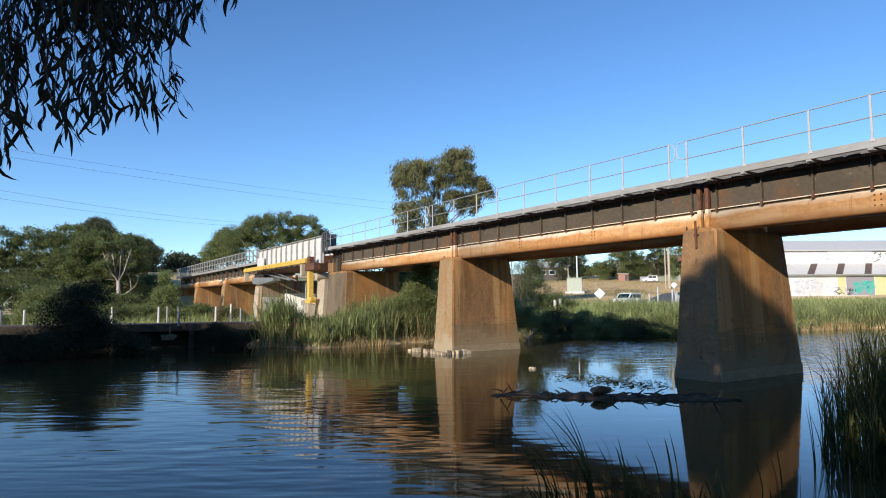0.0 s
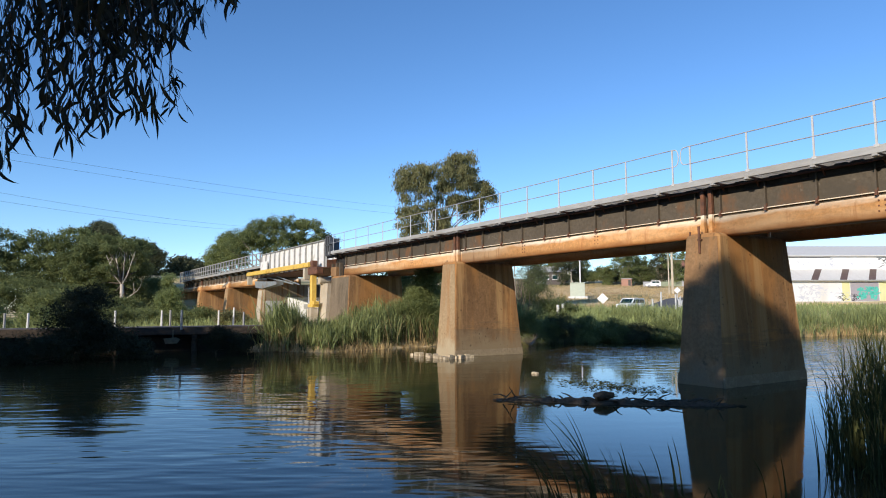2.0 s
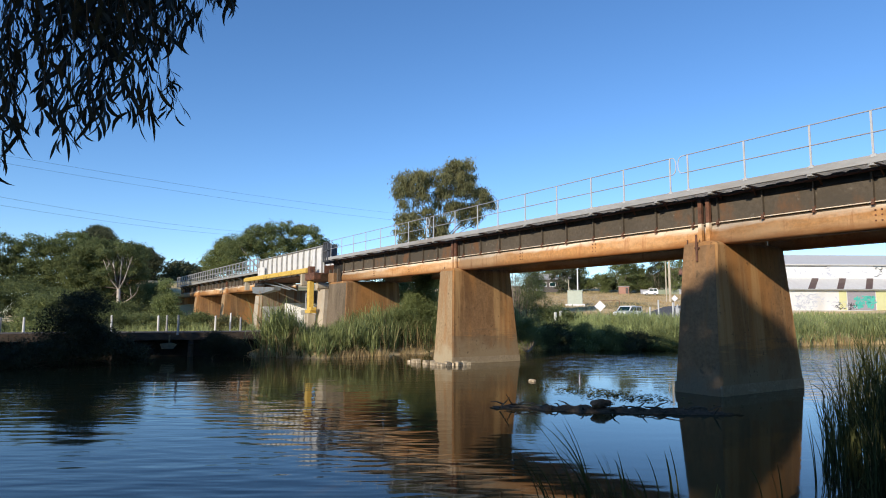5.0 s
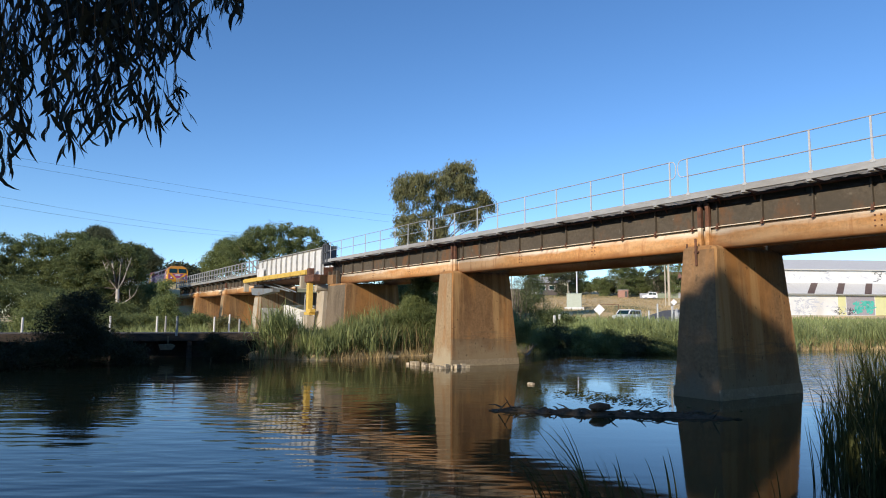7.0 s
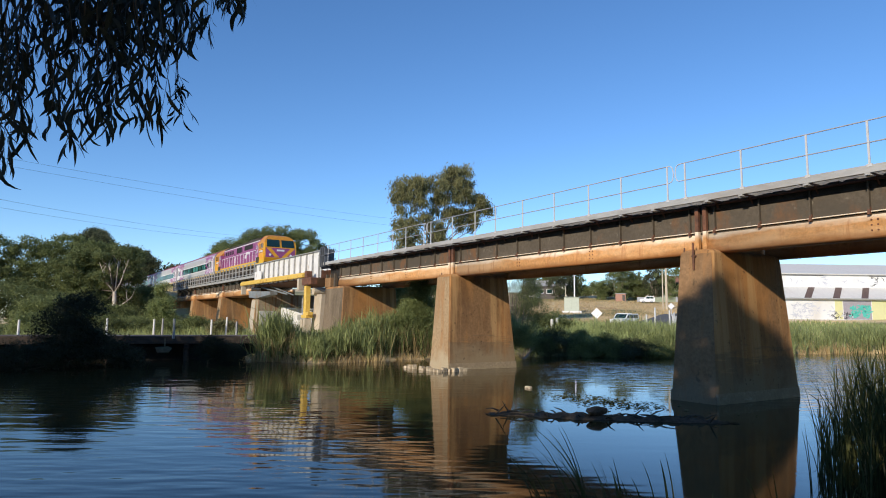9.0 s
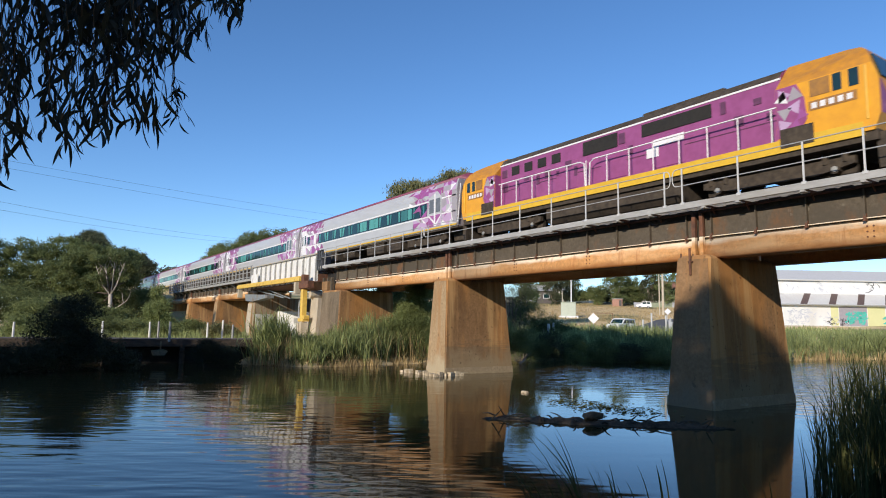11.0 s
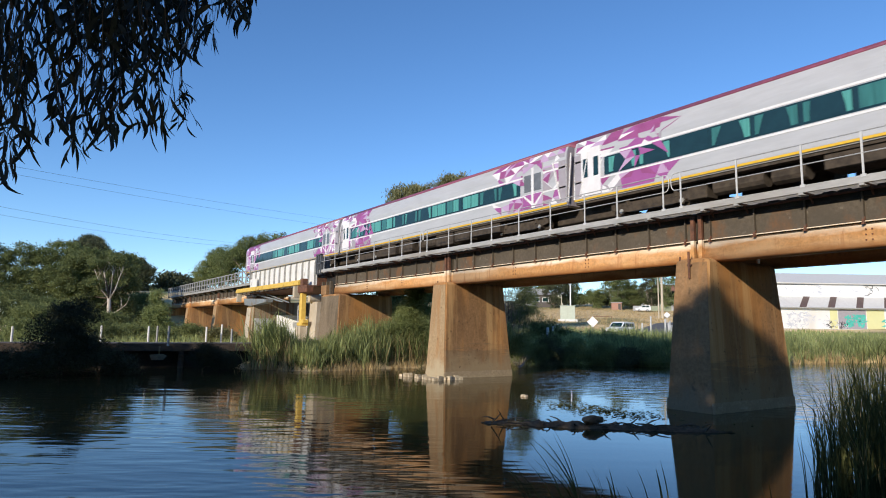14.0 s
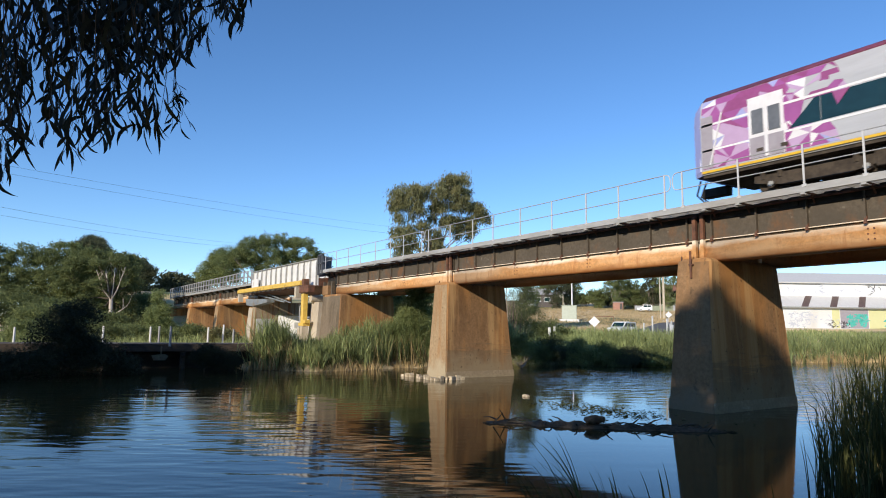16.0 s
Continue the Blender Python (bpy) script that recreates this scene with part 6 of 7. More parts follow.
# gums and wattles on the far bank
tree("gum_tree", -92.0, -4.2, [(0, 0, 8.5, 3.0, 2.4), (1.0, -3.6, 9.0, 3.2, 2.6), (0.5, 2.2, 7.0, 2.0, 2.0), (2.0, 0, 5.0, 3.6, 2.4), (-1, -3, 5.0, 3, 2), (4, 2, 3.0, 3.2, 2.4), (4, -3, 3, 3, 2.4)], LEAF_GREEN, BARK_DARK, "broad dense dark gum tree on the bank", 5, clumps=430, leaf=0.27, width=0.12, per=110, trunk=0.3, shell=(0.6, 1.1), bare=4)
tree("gum_tree", -90.0, 4.2, [(0, 0, 8.7, 3.0, 2.2), (0.5, 2.4, 8.0, 2.4, 1.9), (0.6, -2.2, 7.9, 2.4, 1.9), (0.8, 1.4, 6.4, 3.0, 1.8), (1, -2, 5.4, 3.0, 2.0), (3, -1, 3.2, 2.8, 2.2), (2, 3, 3.6, 2.4, 1.9), (0.5, -4.6, 8.2, 1.9, 2.1), (0.8, -4.4, 5.2, 2.0, 1.6), (1.5, 3.6, 6.0, 2.0, 2.0)], LEAF_GREEN, BARK_DARK, "dense domed gum tree on the bank", 6, clumps=620, leaf=0.26, width=0.12, per=110, shell=(0.65, 1.06))
domed = tree("gum_tree", -80.5, 8.05, [(-3.5, 0.2, 8.5, 2.2, 1.5), (-3.5, 2.1, 7.9, 1.5, 1.5), (-3.5, -2.4, 8.2, 2.0, 1.6), (-3.4, -4.2, 6.6, 1.8, 1.8), (-3.6, 2.4, 5.9, 1.1, 1.3), (-3.4, -0.4, 5.7, 2.3, 1.7), (0.0, 0.9, 6.0, 0.7, 0.6), (0.2, -1.4, 5.6, 0.8, 0.7), (-3.0, -3.0, 4.3, 2.2, 1.8), (-3.0, 1.6, 3.3, 1.4, 1.5), (-3.0, -1.2, 2.6, 2.3, 1.5), (-1.5, 2.0, 1.3, 1.4, 1.0), (0.3, 0.6, 8.3, 0.7, 0.45), (0.3, -1.7, 7.9, 0.8, 0.45), (0.3, 1.7, 7.4, 0.5, 0.4)], LEAF_GREEN, BARK_DARK, "domed gum tree with pale forked trunk and bare limbs", 7, clumps=560, leaf=0.26, width=0.11, per=100, trunk=0.17, shell=(0.55, 1.04), fork_z=4.0, limbs=2)
r = random.Random(17)
part("bole", M().tube([(0.05, 0, -0.3), (0.12, 0.05, 2.0), (0.02, 0, 4.0)], [0.24, 0.22, 0.19], 9), BARK_PALE, domed, "pale smooth lower trunk", True)
for u, top, w in ((-1.9, 7.3, 0.08), (-0.9, 8.0, 0.10), (0.25, 8.2, 0.10), (1.3, 7.6, 0.08), (2.0, 3.4, 0.07)):
    a, b = Vector((0.54 * u, 0.84 * u, 0)), 2.2 if top < 5 else 3.9
    tip = Vector((a.x, a.y, top))
    lb = M().tube([(0, 0, b), (a.x * 0.45, a.y * 0.45, b + (top - b) * 0.3), (a.x * 0.72, a.y * 0.72, b + (top - b) * 0.62), tip], [w, w * 0.8, w * 0.55, w * 0.2], 7)
    for k in range(3):
        q = Vector((a.x * 0.7, a.y * 0.7, b + (top - b) * 0.6)).lerp(tip, 0.3 * k)
        v = r.uniform(-0.8, 0.8)
        lb.tube([q, q + Vector((0.54 * v * 0.6, 0.84 * v * 0.6, 0.45)), q + Vector((0.54 * v, 0.84 * v, 1.2))], [w * 0.4, w * 0.28, w * 0.1], 5)
    part("limb", lb, BARK_PALE, domed, "pale bare limb", True)
# trees added mostly hidden behind the front canopy, to shade the far carriages
for i, (x, y, hgt) in enumerate(((-108.0, 7.6, 13.8), (-115.0, 8.2, 14.6), (-122.5, 8.8, 15.4), (-130.0, 9.4, 16.0), (-137.5, 10.0, 16.6), (-145.0, 10.4, 17.0))):
    tree("gum_tree", x, y, [(0, 0, hgt - 2.0, 1.9, 2.0), (1.4, 0.6, hgt - 2.8, 1.8, 2.0), (-1.6, -0.4, hgt - 2.4, 2.0, 2.0), (0, 0.2, hgt - 5.2, 2.2, 2.4)], LEAF_GREY, BARK, "grey-green tree beside the embankment, added to shade the far carriages", 170 + i, clumps=260, leaf=0.26, width=0.11, per=85, trunk=0.16, group="trees beside the embankment")
for i, (x, y, hgt) in enumerate(((-198.0, 27.4, 11.5), (-214.0, 28.0, 14.0), (-232.0, 28.4, 16.0), (-205.0, 24.6, 13.5))):
    tree("gum_tree", x, y, [(0, 0, hgt - 2.6, 2.4, 2.4), (0.4, 2.0, hgt - 4.0, 2.4, 2.6), (-1.6, -1.4, hgt - 3.6, 2.4, 2.6), (0, 0.2, hgt - 7.2, 2.8, 3.2), (0, 0, hgt - 11, 3.0, 3.0)], LEAF_GREY, BARK_DARK, "dull grey-green tree beyond the railway curve", 180 + i, clumps=300, leaf=0.42, width=0.2, per=85, clump_r=0.8, trunk=0.2, group="trees beyond the railway")
tree("shrub", -65.5, 10.6, [(0, 0, 3.2, 0.6, 1.3), (0.2, 0.5, 2.2, 0.8, 1.2), (0, -0.5, 1.8, 0.8, 1.1), (0.1, 0.1, 4.1, 0.4, 0.7), (0.2, 0.9, 1.0, 0.8, 0.8)], LEAF_LIME, BARK_DARK, "upright light green shrub before the bridge", 9, clumps=150, per=60, leaf=0.2, width=0.075, clump_r=0.4, trunk=0.06)
tree("gum_tree", -100.5, 25.6, [(0, 0.6, 8.2, 2.0, 1.8), (0.3, 2.6, 9.8, 2.4, 2.0), (0, 0, 6.5, 1.8, 1.6), (-3.0, -2.4, 6.9, 1.6, 1.5), (-2.0, -1.2, 8.2, 1.8, 1.6), (0, -0.6, 9.4, 1.8, 1.6)], LEAF_GREEN, BARK, "rounded gum tree behind the railway", 10, clumps=330, leaf=0.28, width=0.115, per=125)
tree("gum_tree", -95.5, 31.6, [(0, 0, 10.9, 3.4, 2.4), (0.6, 3.6, 10.7, 3.2, 2.3), (-0.4, -3.4, 10.2, 2.6, 2.1), (0, 1, 7.6, 4.0, 2.4), (0.4, 6.4, 9.2, 2.4, 2.1), (0.2, -6.0, 8.8, 2.2, 1.9), (0.0, -7.8, 7.6, 1.5, 1.5)], LEAF_GREEN, BARK, "broad green gum tree behind the railway", 11, clumps=440, leaf=0.27, width=0.11, per=110, trunk=0.3, shell=(0.6, 1.08))
tree("gum_tree", -147.0, 26.5, [(0, 0, 4.6, 4.0, 2.6), (1, 4.0, 4.4, 3.6, 2.4)], LEAF_GREY, BARK_DARK, "distant rounded dark tree", 12, clumps=160, leaf=0.8, width=0.4, clump_r=0.9)
for i, (x, y, hgt, wd, mt) in enumerate(((-74, -8, 5.5, 3.2, LEAF_GREEN), (-70, 2, 3.4, 2.6, LEAF_GREEN), (-74, 7.5, 2.4, 1.8, LEAF_GREEN), (-60, -4.5, 2.4, 2.0, LEAF_GREEN), (-97, 6, 5.5, 3.6, LEAF_GREY), (-110, 10, 3.0, 3.0, LEAF_GREY), (-118, 6, 8.5, 5.0, LEAF_GREEN), (-80, -1.0, 4.6, 3.0, LEAF_GREEN), (-90, 13.6, 3.2, 1.6, LEAF_GREEN), (-95, 13.4, 3.4, 1.8, LEAF_GREEN), (-86, 11.8, 3.0, 1.5, LEAF_GREEN))):
    tree("bush", x, y, [(0, 0, hgt * 0.55, wd, hgt * 0.42), (wd * 0.4, wd * 0.5, hgt * 0.4, wd * 0.7, hgt * 0.35), (0, -wd * 0.6, hgt * 0.42, wd * 0.7, hgt * 0.36)], mt, BARK_DARK, "dense green bush on the far bank", 20 + i, clumps=190, per=95, leaf=0.23, width=0.095, trunk=0.1, category="bush", group="bushes")
for i, (x, y, hgt, wd, mt) in enumerate(((-52, -3.2, 1.7, 1.3, LEAF_GREEN), (-55, 0.6, 2.0, 1.6, LEAF_GREEN), (-50, 3.2, 1.3, 1.1, LEAF_GREY), (-58, 5.2, 1.8, 1.5, LEAF_GREEN), (-62, 8.0, 1.6, 1.6, LEAF_GREEN), (-54, 9.2, 1.2, 1.0, LEAF_GREEN), (-60, 12.6, 1.7, 1.1, LEAF_GREEN), (-49, 12.4, 1.4, 0.9, LEAF_GUM))):
    tree("bush", x, y, [(0, 0, hgt * 0.5, wd, hgt * 0.42), (0.2, wd * 0.8, hgt * 0.35, wd * 0.7, hgt * 0.35), (0.1, -wd * 0.7, hgt * 0.38, wd * 0.7, hgt * 0.33)], mt, BARK_DARK, "low leafy bush beside the path", 140 + i, clumps=90, per=70, leaf=0.17, width=0.07, clump_r=0.35, trunk=0.05, category="bush", group="bushes beside the path")
# dark shrub leaning over the footbridge, bank shade put into its leaf colour
tree("bush", -32.8, 1.6, [(0, 0, 1.4, 1.2, 1.2), (0.4, 1.1, 0.7, 1.0, 0.8), (0.5, -1.2, 0.5, 1.0, 0.6), (0, 0.3, 2.5, 0.8, 0.7), (0.6, -2.8, 0.35, 1.0, 0.5), (0.7, -4.4, 0.35, 1.0, 0.5), (0.5, 2.2, 0.3, 0.7, 0.5)], LEAF_SHADED, BARK_DARK, "dark shrub leaning over the footbridge, its shade toned into the leaves", 31, clumps=420, per=150, leaf=0.11, width=0.045, clump_r=0.42, trunk=0.05, category="bush", base=0.0)
tree("bush", -32.4, 7.6, [(0, 0, 0.7, 0.6, 0.55), (0.2, 0.8, 0.5, 0.6, 0.4)], LEAF_SHADED, BARK_DARK, "low dark shrub at the end of the footbridge, its shade toned into the leaves", 32, clumps=120, per=110, leaf=0.10, width=0.04, clump_r=0.3, trunk=0.04, category="bush", base=0.0)
# behind the bridge between its piers
tree("wattle", -43.5, 27.4, [(0, 0, 3.2, 1.5, 1.6), (1.0, 1.5, 2.6, 1.4, 1.4), (-1.2, -1.4, 2.6, 1.3, 1.5), (0.2, 0.4, 4.6, 1.0, 1.0), (0.4, -1.0, 4.2, 0.9, 0.9), (0.5, 1.5, 4.0, 0.9, 1.0)], LEAF_LIME, BARK_DARK, "dense light green wattle behind the bridge", 33, clumps=280, per=90, leaf=0.3, width=0.035, clump_r=0.45, trunk=0.1, shell=(0.3, 1.2))
tree("wattle", -32.6, 19.0, [(0, 0, 1.7, 0.7, 1.2), (0.1, 0.5, 2.6, 0.6, 1.1), (-0.2, 0.9, 3.2, 0.6, 1.1), (-0.3, -0.8, 1.2, 0.8, 0.9), (0.0, 0.7, 3.9, 0.45, 0.7), (0.2, -0.3, 2.3, 0.5, 0.8), (0.2, 0.8, 1.6, 0.7, 1.1)], LEAF_LIME, BARK_DARK, "light green wattle growing beside a pier", 38, clumps=230, per=130, leaf=0.26, width=0.026, clump_r=0.42, trunk=0.06, droop=0.2)
tree("wattle", -47.0, 24.0, [(0, 0, 2.6, 1.7, 1.6), (0.8, 1.2, 3.2, 1.2, 1.2)], LEAF_GREEN, BARK_DARK, "dense light green wattle behind the bridge", 34, clumps=130, leaf=0.3, width=0.14, trunk=0.1)
tree("casuarina", -36.6, 30.2, [(0, 0, 4.8, 0.6, 1.7), (0.3, 0.4, 3.0, 0.8, 1.4), (-0.2, -0.3, 2.0, 0.8, 1.1)], LEAF_GREY, BARK, "thin grey-green casuarina with bare twigs", 35, clumps=60, per=70, leaf=0.34, width=0.018, clump_r=0.5, trunk=0.05, bare=14, droop=1.6)
tree("casuarina", -38.4, 32.6, [(0, 0, 4.7, 0.7, 1.4), (0.2, 0.6, 3.4, 1.0, 1.3), (0, -0.5, 2.4, 1.1, 1.1), (0.1, 0.1, 6.0, 0.4, 0.9), (0.2, 0.9, 4.9, 0.45, 1.0), (0.5, 1.7, 1.5, 1.1, 1.0)], LEAF_GREEN, BARK_DARK, "feathery dark green casuarina on the bank", 36, clumps=190, per=110, leaf=0.3, width=0.024, clump_r=0.42, trunk=0.06, droop=1.2, shell=(0.3, 1.25))
r = random.Random(61)
for x, y, h in ((-34.2, 27.75, 5.2), (-34.6, 28.35, 5.4), (-33.9, 28.0, 4.2), (-35.2, 29.0, 5.0), (-34.0, 28.7, 3.4)):
    sp = M().tube([(x, y, gz(x, y) - 0.2), (x + r.uniform(-0.1, 0.1), y + r.uniform(-0.1, 0.1), h * 0.5), (x + r.uniform(-0.25, 0.25), y + r.uniform(-0.25, 0.25), h)], [0.045, 0.035, 0.012], 6)
    for k in range(9):
        z = h * r.uniform(0.35, 0.95)
        a = r.uniform(0, 6.28)
        ln = r.uniform(0.25, 0.6)
        sp.tube([(x, y, z), (x + math.cos(a) * ln * 0.5, y + math.sin(a) * ln * 0.5, z + ln * 0.35), (x + math.cos(a) * ln * 0.7, y + math.sin(a) * ln * 0.7, z + ln * 0.9)], [0.012, 0.009, 0.004], 4)
    solo("sapling", sp, BARK if h > 5 else BARK_DARK, "thin bare sapling stem beside the pier", "sapling", "bare saplings")
# dark shrubs overhanging the water behind the bridge
for i, (x, y, h, w) in enumerate(((-30.6, 26.6, 2.0, 1.1), (-30.0, 28.2, 1.9, 1.1), (-29.2, 29.6, 1.6, 1.1), (-28.3, 31.0, 1.4, 1.0), (-27.3, 32.3, 1.25, 1.0), (-26.4, 33.5, 1.1, 1.0), (-25.8, 35.2, 0.9, 0.9), (-25.6, 37.0, 0.8, 0.9))):
    tree("bush", x, y, [(0, 0, h * 0.45, w, h * 0.4), (0.3, 0.5 * w, h * 0.3, w * 0.8, h * 0.3), (0.4, -0.6 * w, h * 0.25, w * 0.8, h * 0.3), (-0.3, 0.1, h * 0.8, w * 0.6, h * 0.25)], (LEAF_GREEN, LEAF_GREY, LEAF_GREEN)[i % 3], BARK_DARK, "dark leafy shrub overhanging the water's edge", 190 + i, clumps=110, per=110, leaf=0.17, width=0.022, clump_r=0.34, trunk=0.03, category="bush", group="shrubs at the water's edge", base=0.0, droop=0.3, shell=(0.3, 1.3))
# bare drift branch caught at the water's edge
db = M().tube([(-28.6, 24.3, 0.06), (-29.3, 25.2, 0.2), (-30.2, 26.0, 0.3)], [0.07, 0.06, 0.03], 7)
for k in range(22):
    q = r.uniform(0, 1)
    x, y, z = -28.4 - 1.9 * q, 24.1 + 2.0 * q, 0.06 + 0.2 * q
    a, b, ln = r.uniform(-1.3, 1.3), r.uniform(-1.3, 1.3), r.uniform(0.25, 0.75)
    db.tube([(x, y, z), (x + a * ln * 0.5, y + b * ln * 0.5, z + ln * 0.4), (x + a * ln * 0.7, y + b * ln * 0.9, z + ln * 0.85)], [0.022, 0.015, 0.006], 4)
solo("drift_branch", db, BARK, "bare bleached branch caught at the water's edge", "branch")
tree("casuarina", -36.0, 33.5, [(0, 0, 1.0, 1.0, 0.9), (0.4, 1.2, 0.8, 1.0, 0.7)], LEAF_GREEN, BARK_DARK, "low dark shrub under the bridge", 37, clumps=100, per=40, leaf=0.3, width=0.08, clump_r=0.45, trunk=0.06)
# trees along the hill
for i, (x, y, hgt, wd, mt) in enumerate(((-129.0, 112.0, 12.5, 1.6, LEAF_GREY), (-126.0, 115.5, 7.6, 1.6, LEAF_GREEN), (-119.0, 112.4, 7.6, 1.9, LEAF_GREY), (-120.0, 117.2, 9.6, 1.9, LEAF_GREY), (-120.5, 120.4, 10.6, 1.9, LEAF_GREEN), (-112.5, 120.8, 4.9, 1.7, LEAF_GREEN),
                                              (-106.0, 120.2, 9.6, 2.2, LEAF_GREEN), (-107.0, 123.6, 8.6, 2.5, LEAF_GREEN), (-106.0, 127.2, 7.0, 2.2, LEAF_GREEN), (-100.0, 126.4, 8.6, 1.9, LEAF_GREY), (-97.0, 127.6, 10.5, 2.2, LEAF_GREEN), (-95, 142, 14, 3.8, LEAF_GREY), (-150, 118, 11, 5, LEAF_GREEN), (-90, 150, 12, 5, LEAF_GREY))):
    tree("gum_tree", x, y, [(0, 0, hgt * 0.72, wd, hgt * 0.26), (wd * 0.3, wd * 0.6, hgt * 0.6, wd * 0.7, hgt * 0.22), (-wd * 0.3, -wd * 0.6, hgt * 0.55, wd * 0.75, hgt * 0.24), (0, 0.5, hgt * 0.36, wd * 0.8, hgt * 0.22), (0.5, 0, hgt * 0.16, wd * 0.75, hgt * 0.16)], mt, BARK, "distant gum tree on the hill", 50 + i, clumps=105, per=90, leaf=0.34, width=0.12, clump_r=0.62, trunk=0.17, shell=(0.25, 1.25), bare=5, group="trees on the hill")

for i, (x, y, hgt, wd, mt) in enumerate(((-130, 121, 3.5, 2.6, LEAF_GREY), (-124, 124, 4.0, 2.6, LEAF_GREEN), (-118, 126, 4.2, 3.0, LEAF_GREEN), (-113.5, 129, 4.5, 3.0, LEAF_GREY), (-109, 130, 5.0, 3.0, LEAF_GREEN), (-104.5, 133, 4.6, 3.0, LEAF_GREEN), (-100.5, 137, 5.0, 3.2, LEAF_GREY), (-96, 141, 5.0, 3.2, LEAF_GREEN), (-92, 146, 5.0, 3.2, LEAF_GREEN))):
    tree("bush", x, y, [(0, 0, hgt * 0.5, wd, hgt * 0.45), (wd * 0.4, wd * 0.6, hgt * 0.42, wd * 0.8, hgt * 0.4), (-wd * 0.4, -wd * 0.6, hgt * 0.42, wd * 0.8, hgt * 0.4)], mt, BARK_DARK, "dense garden bush among the houses", 160 + i, clumps=110, per=55, leaf=0.4, width=0.17, clump_r=0.7, trunk=0.1, category="bush", group="bushes on the hill")

# trees on the near bank, out of sight, that shade the first pier and the water's edge
tree("gum_tree", -1.8, -6.0, [(0.1, 0.0, 12.1, 0.55, 0.75), (0.2, 0.1, 11.3, 0.6, 0.7), (0.75, 0.0, 11.7, 0.95, 0.85), (1.45, 0.6, 10.9, 0.8, 0.9), (0.5, 0.4, 10.2, 1.2, 1.0), (-0.95, 0.2, 11.3, 0.75, 0.55), (-1.75, 0.0, 10.6, 0.7, 0.8), (-1.3, 0.3, 8.9, 0.9, 0.8), (-0.55, 0.1, 10.35, 0.4, 0.5), (-1.02, 0.1, 10.25, 0.33, 0.45), (0.8, 0, 8.6, 1.5, 1.3), (1.7, 0.3, 9.2, 0.9, 1.0), (0.6, 0, 6.8, 2.2, 1.6), (-0.9, 0.4, 5.6, 1.8, 1.3), (1.7, 0, 7.4, 1.6, 1.5)], LEAF_GUM, BARK, "near gum tree whose branches overhang the river", 80, clumps=620, per=85, leaf=0.24, width=0.09, clump_r=0.42, trunk=0.3, droop=1.2, shell=(0.3, 1.0))
# more unseen trees, added to hold sun and sky light off pier and bank
for i, (x, y, hgt, wd) in enumerate(((-26.8, -9.5, 10.4, 4.5), (-22, -14, 12.7, 5), (-8, -13, 10.4, 4.5), (-15, -17, 11.6, 5), (0, -14, 12.6, 5), (11, -9, 19, 5), (5, -5, 10, 3.4), (10, 2, 15, 4), (15, 7, 19, 5), (21, 31, 20, 6), (20, 42, 19, 6), (3.2, -2.5, 6.5, 1.8))):
    tree("gum_tree", x, y, [(0, 0, hgt * 0.7, wd, hgt * 0.28), (wd * 0.3, wd * 0.5, hgt * 0.5, wd * 0.8, hgt * 0.24), (-wd * 0.4, -wd * 0.4, hgt * 0.5, wd * 0.8, hgt * 0.24)], LEAF_GREEN, BARK_DARK, "unseen bank tree added to shade the pier and the river's edge", 90 + i, clumps=260, per=50, leaf=0.4, width=0.18, clump_r=0.7, trunk=0.25, group="near bank trees")


# unseen tall trees added to close the near bank and block its sky light
for i, (x, y, hgt, wd) in enumerate(((-55, -58, 17, 8), (-38, -62, 18, 9), (-20, -58, 17, 8), (-3, -62, 18, 9), (14, -56, 18, 9), (30, -45, 18, 9), (24, -18, 22, 8), (28, 2, 22, 7), (27, 33, 21, 7), (-75, -45, 15, 8))):
    tree("gum_tree", x, y, [(0, 0, hgt * 0.72, wd, hgt * 0.26), (wd * 0.5, wd * 0.4, hgt * 0.5, wd * 0.8, hgt * 0.26), (-wd * 0.5, -wd * 0.3, hgt * 0.5, wd * 0.8, hgt * 0.26), (0, 0, hgt * 0.25, wd * 0.9, hgt * 0.22)], LEAF_GREEN, BARK_DARK, "unseen tall gum tree added behind the near bank to block sky light", 120 + i, clumps=260, per=50, leaf=0.9, width=0.45, clump_r=1.3, trunk=0.35, group="trees behind the near bank")


# ---- hanging branch in the foreground ----
FWD, RIGHT, UP, EYE = Vector((-0.8373, 0.5389, 0.0925)), Vector((0.5412, 0.8409, 0)), Vector((0.0777, -0.05, 0.9957)), Vector((0, 0, 2.28))


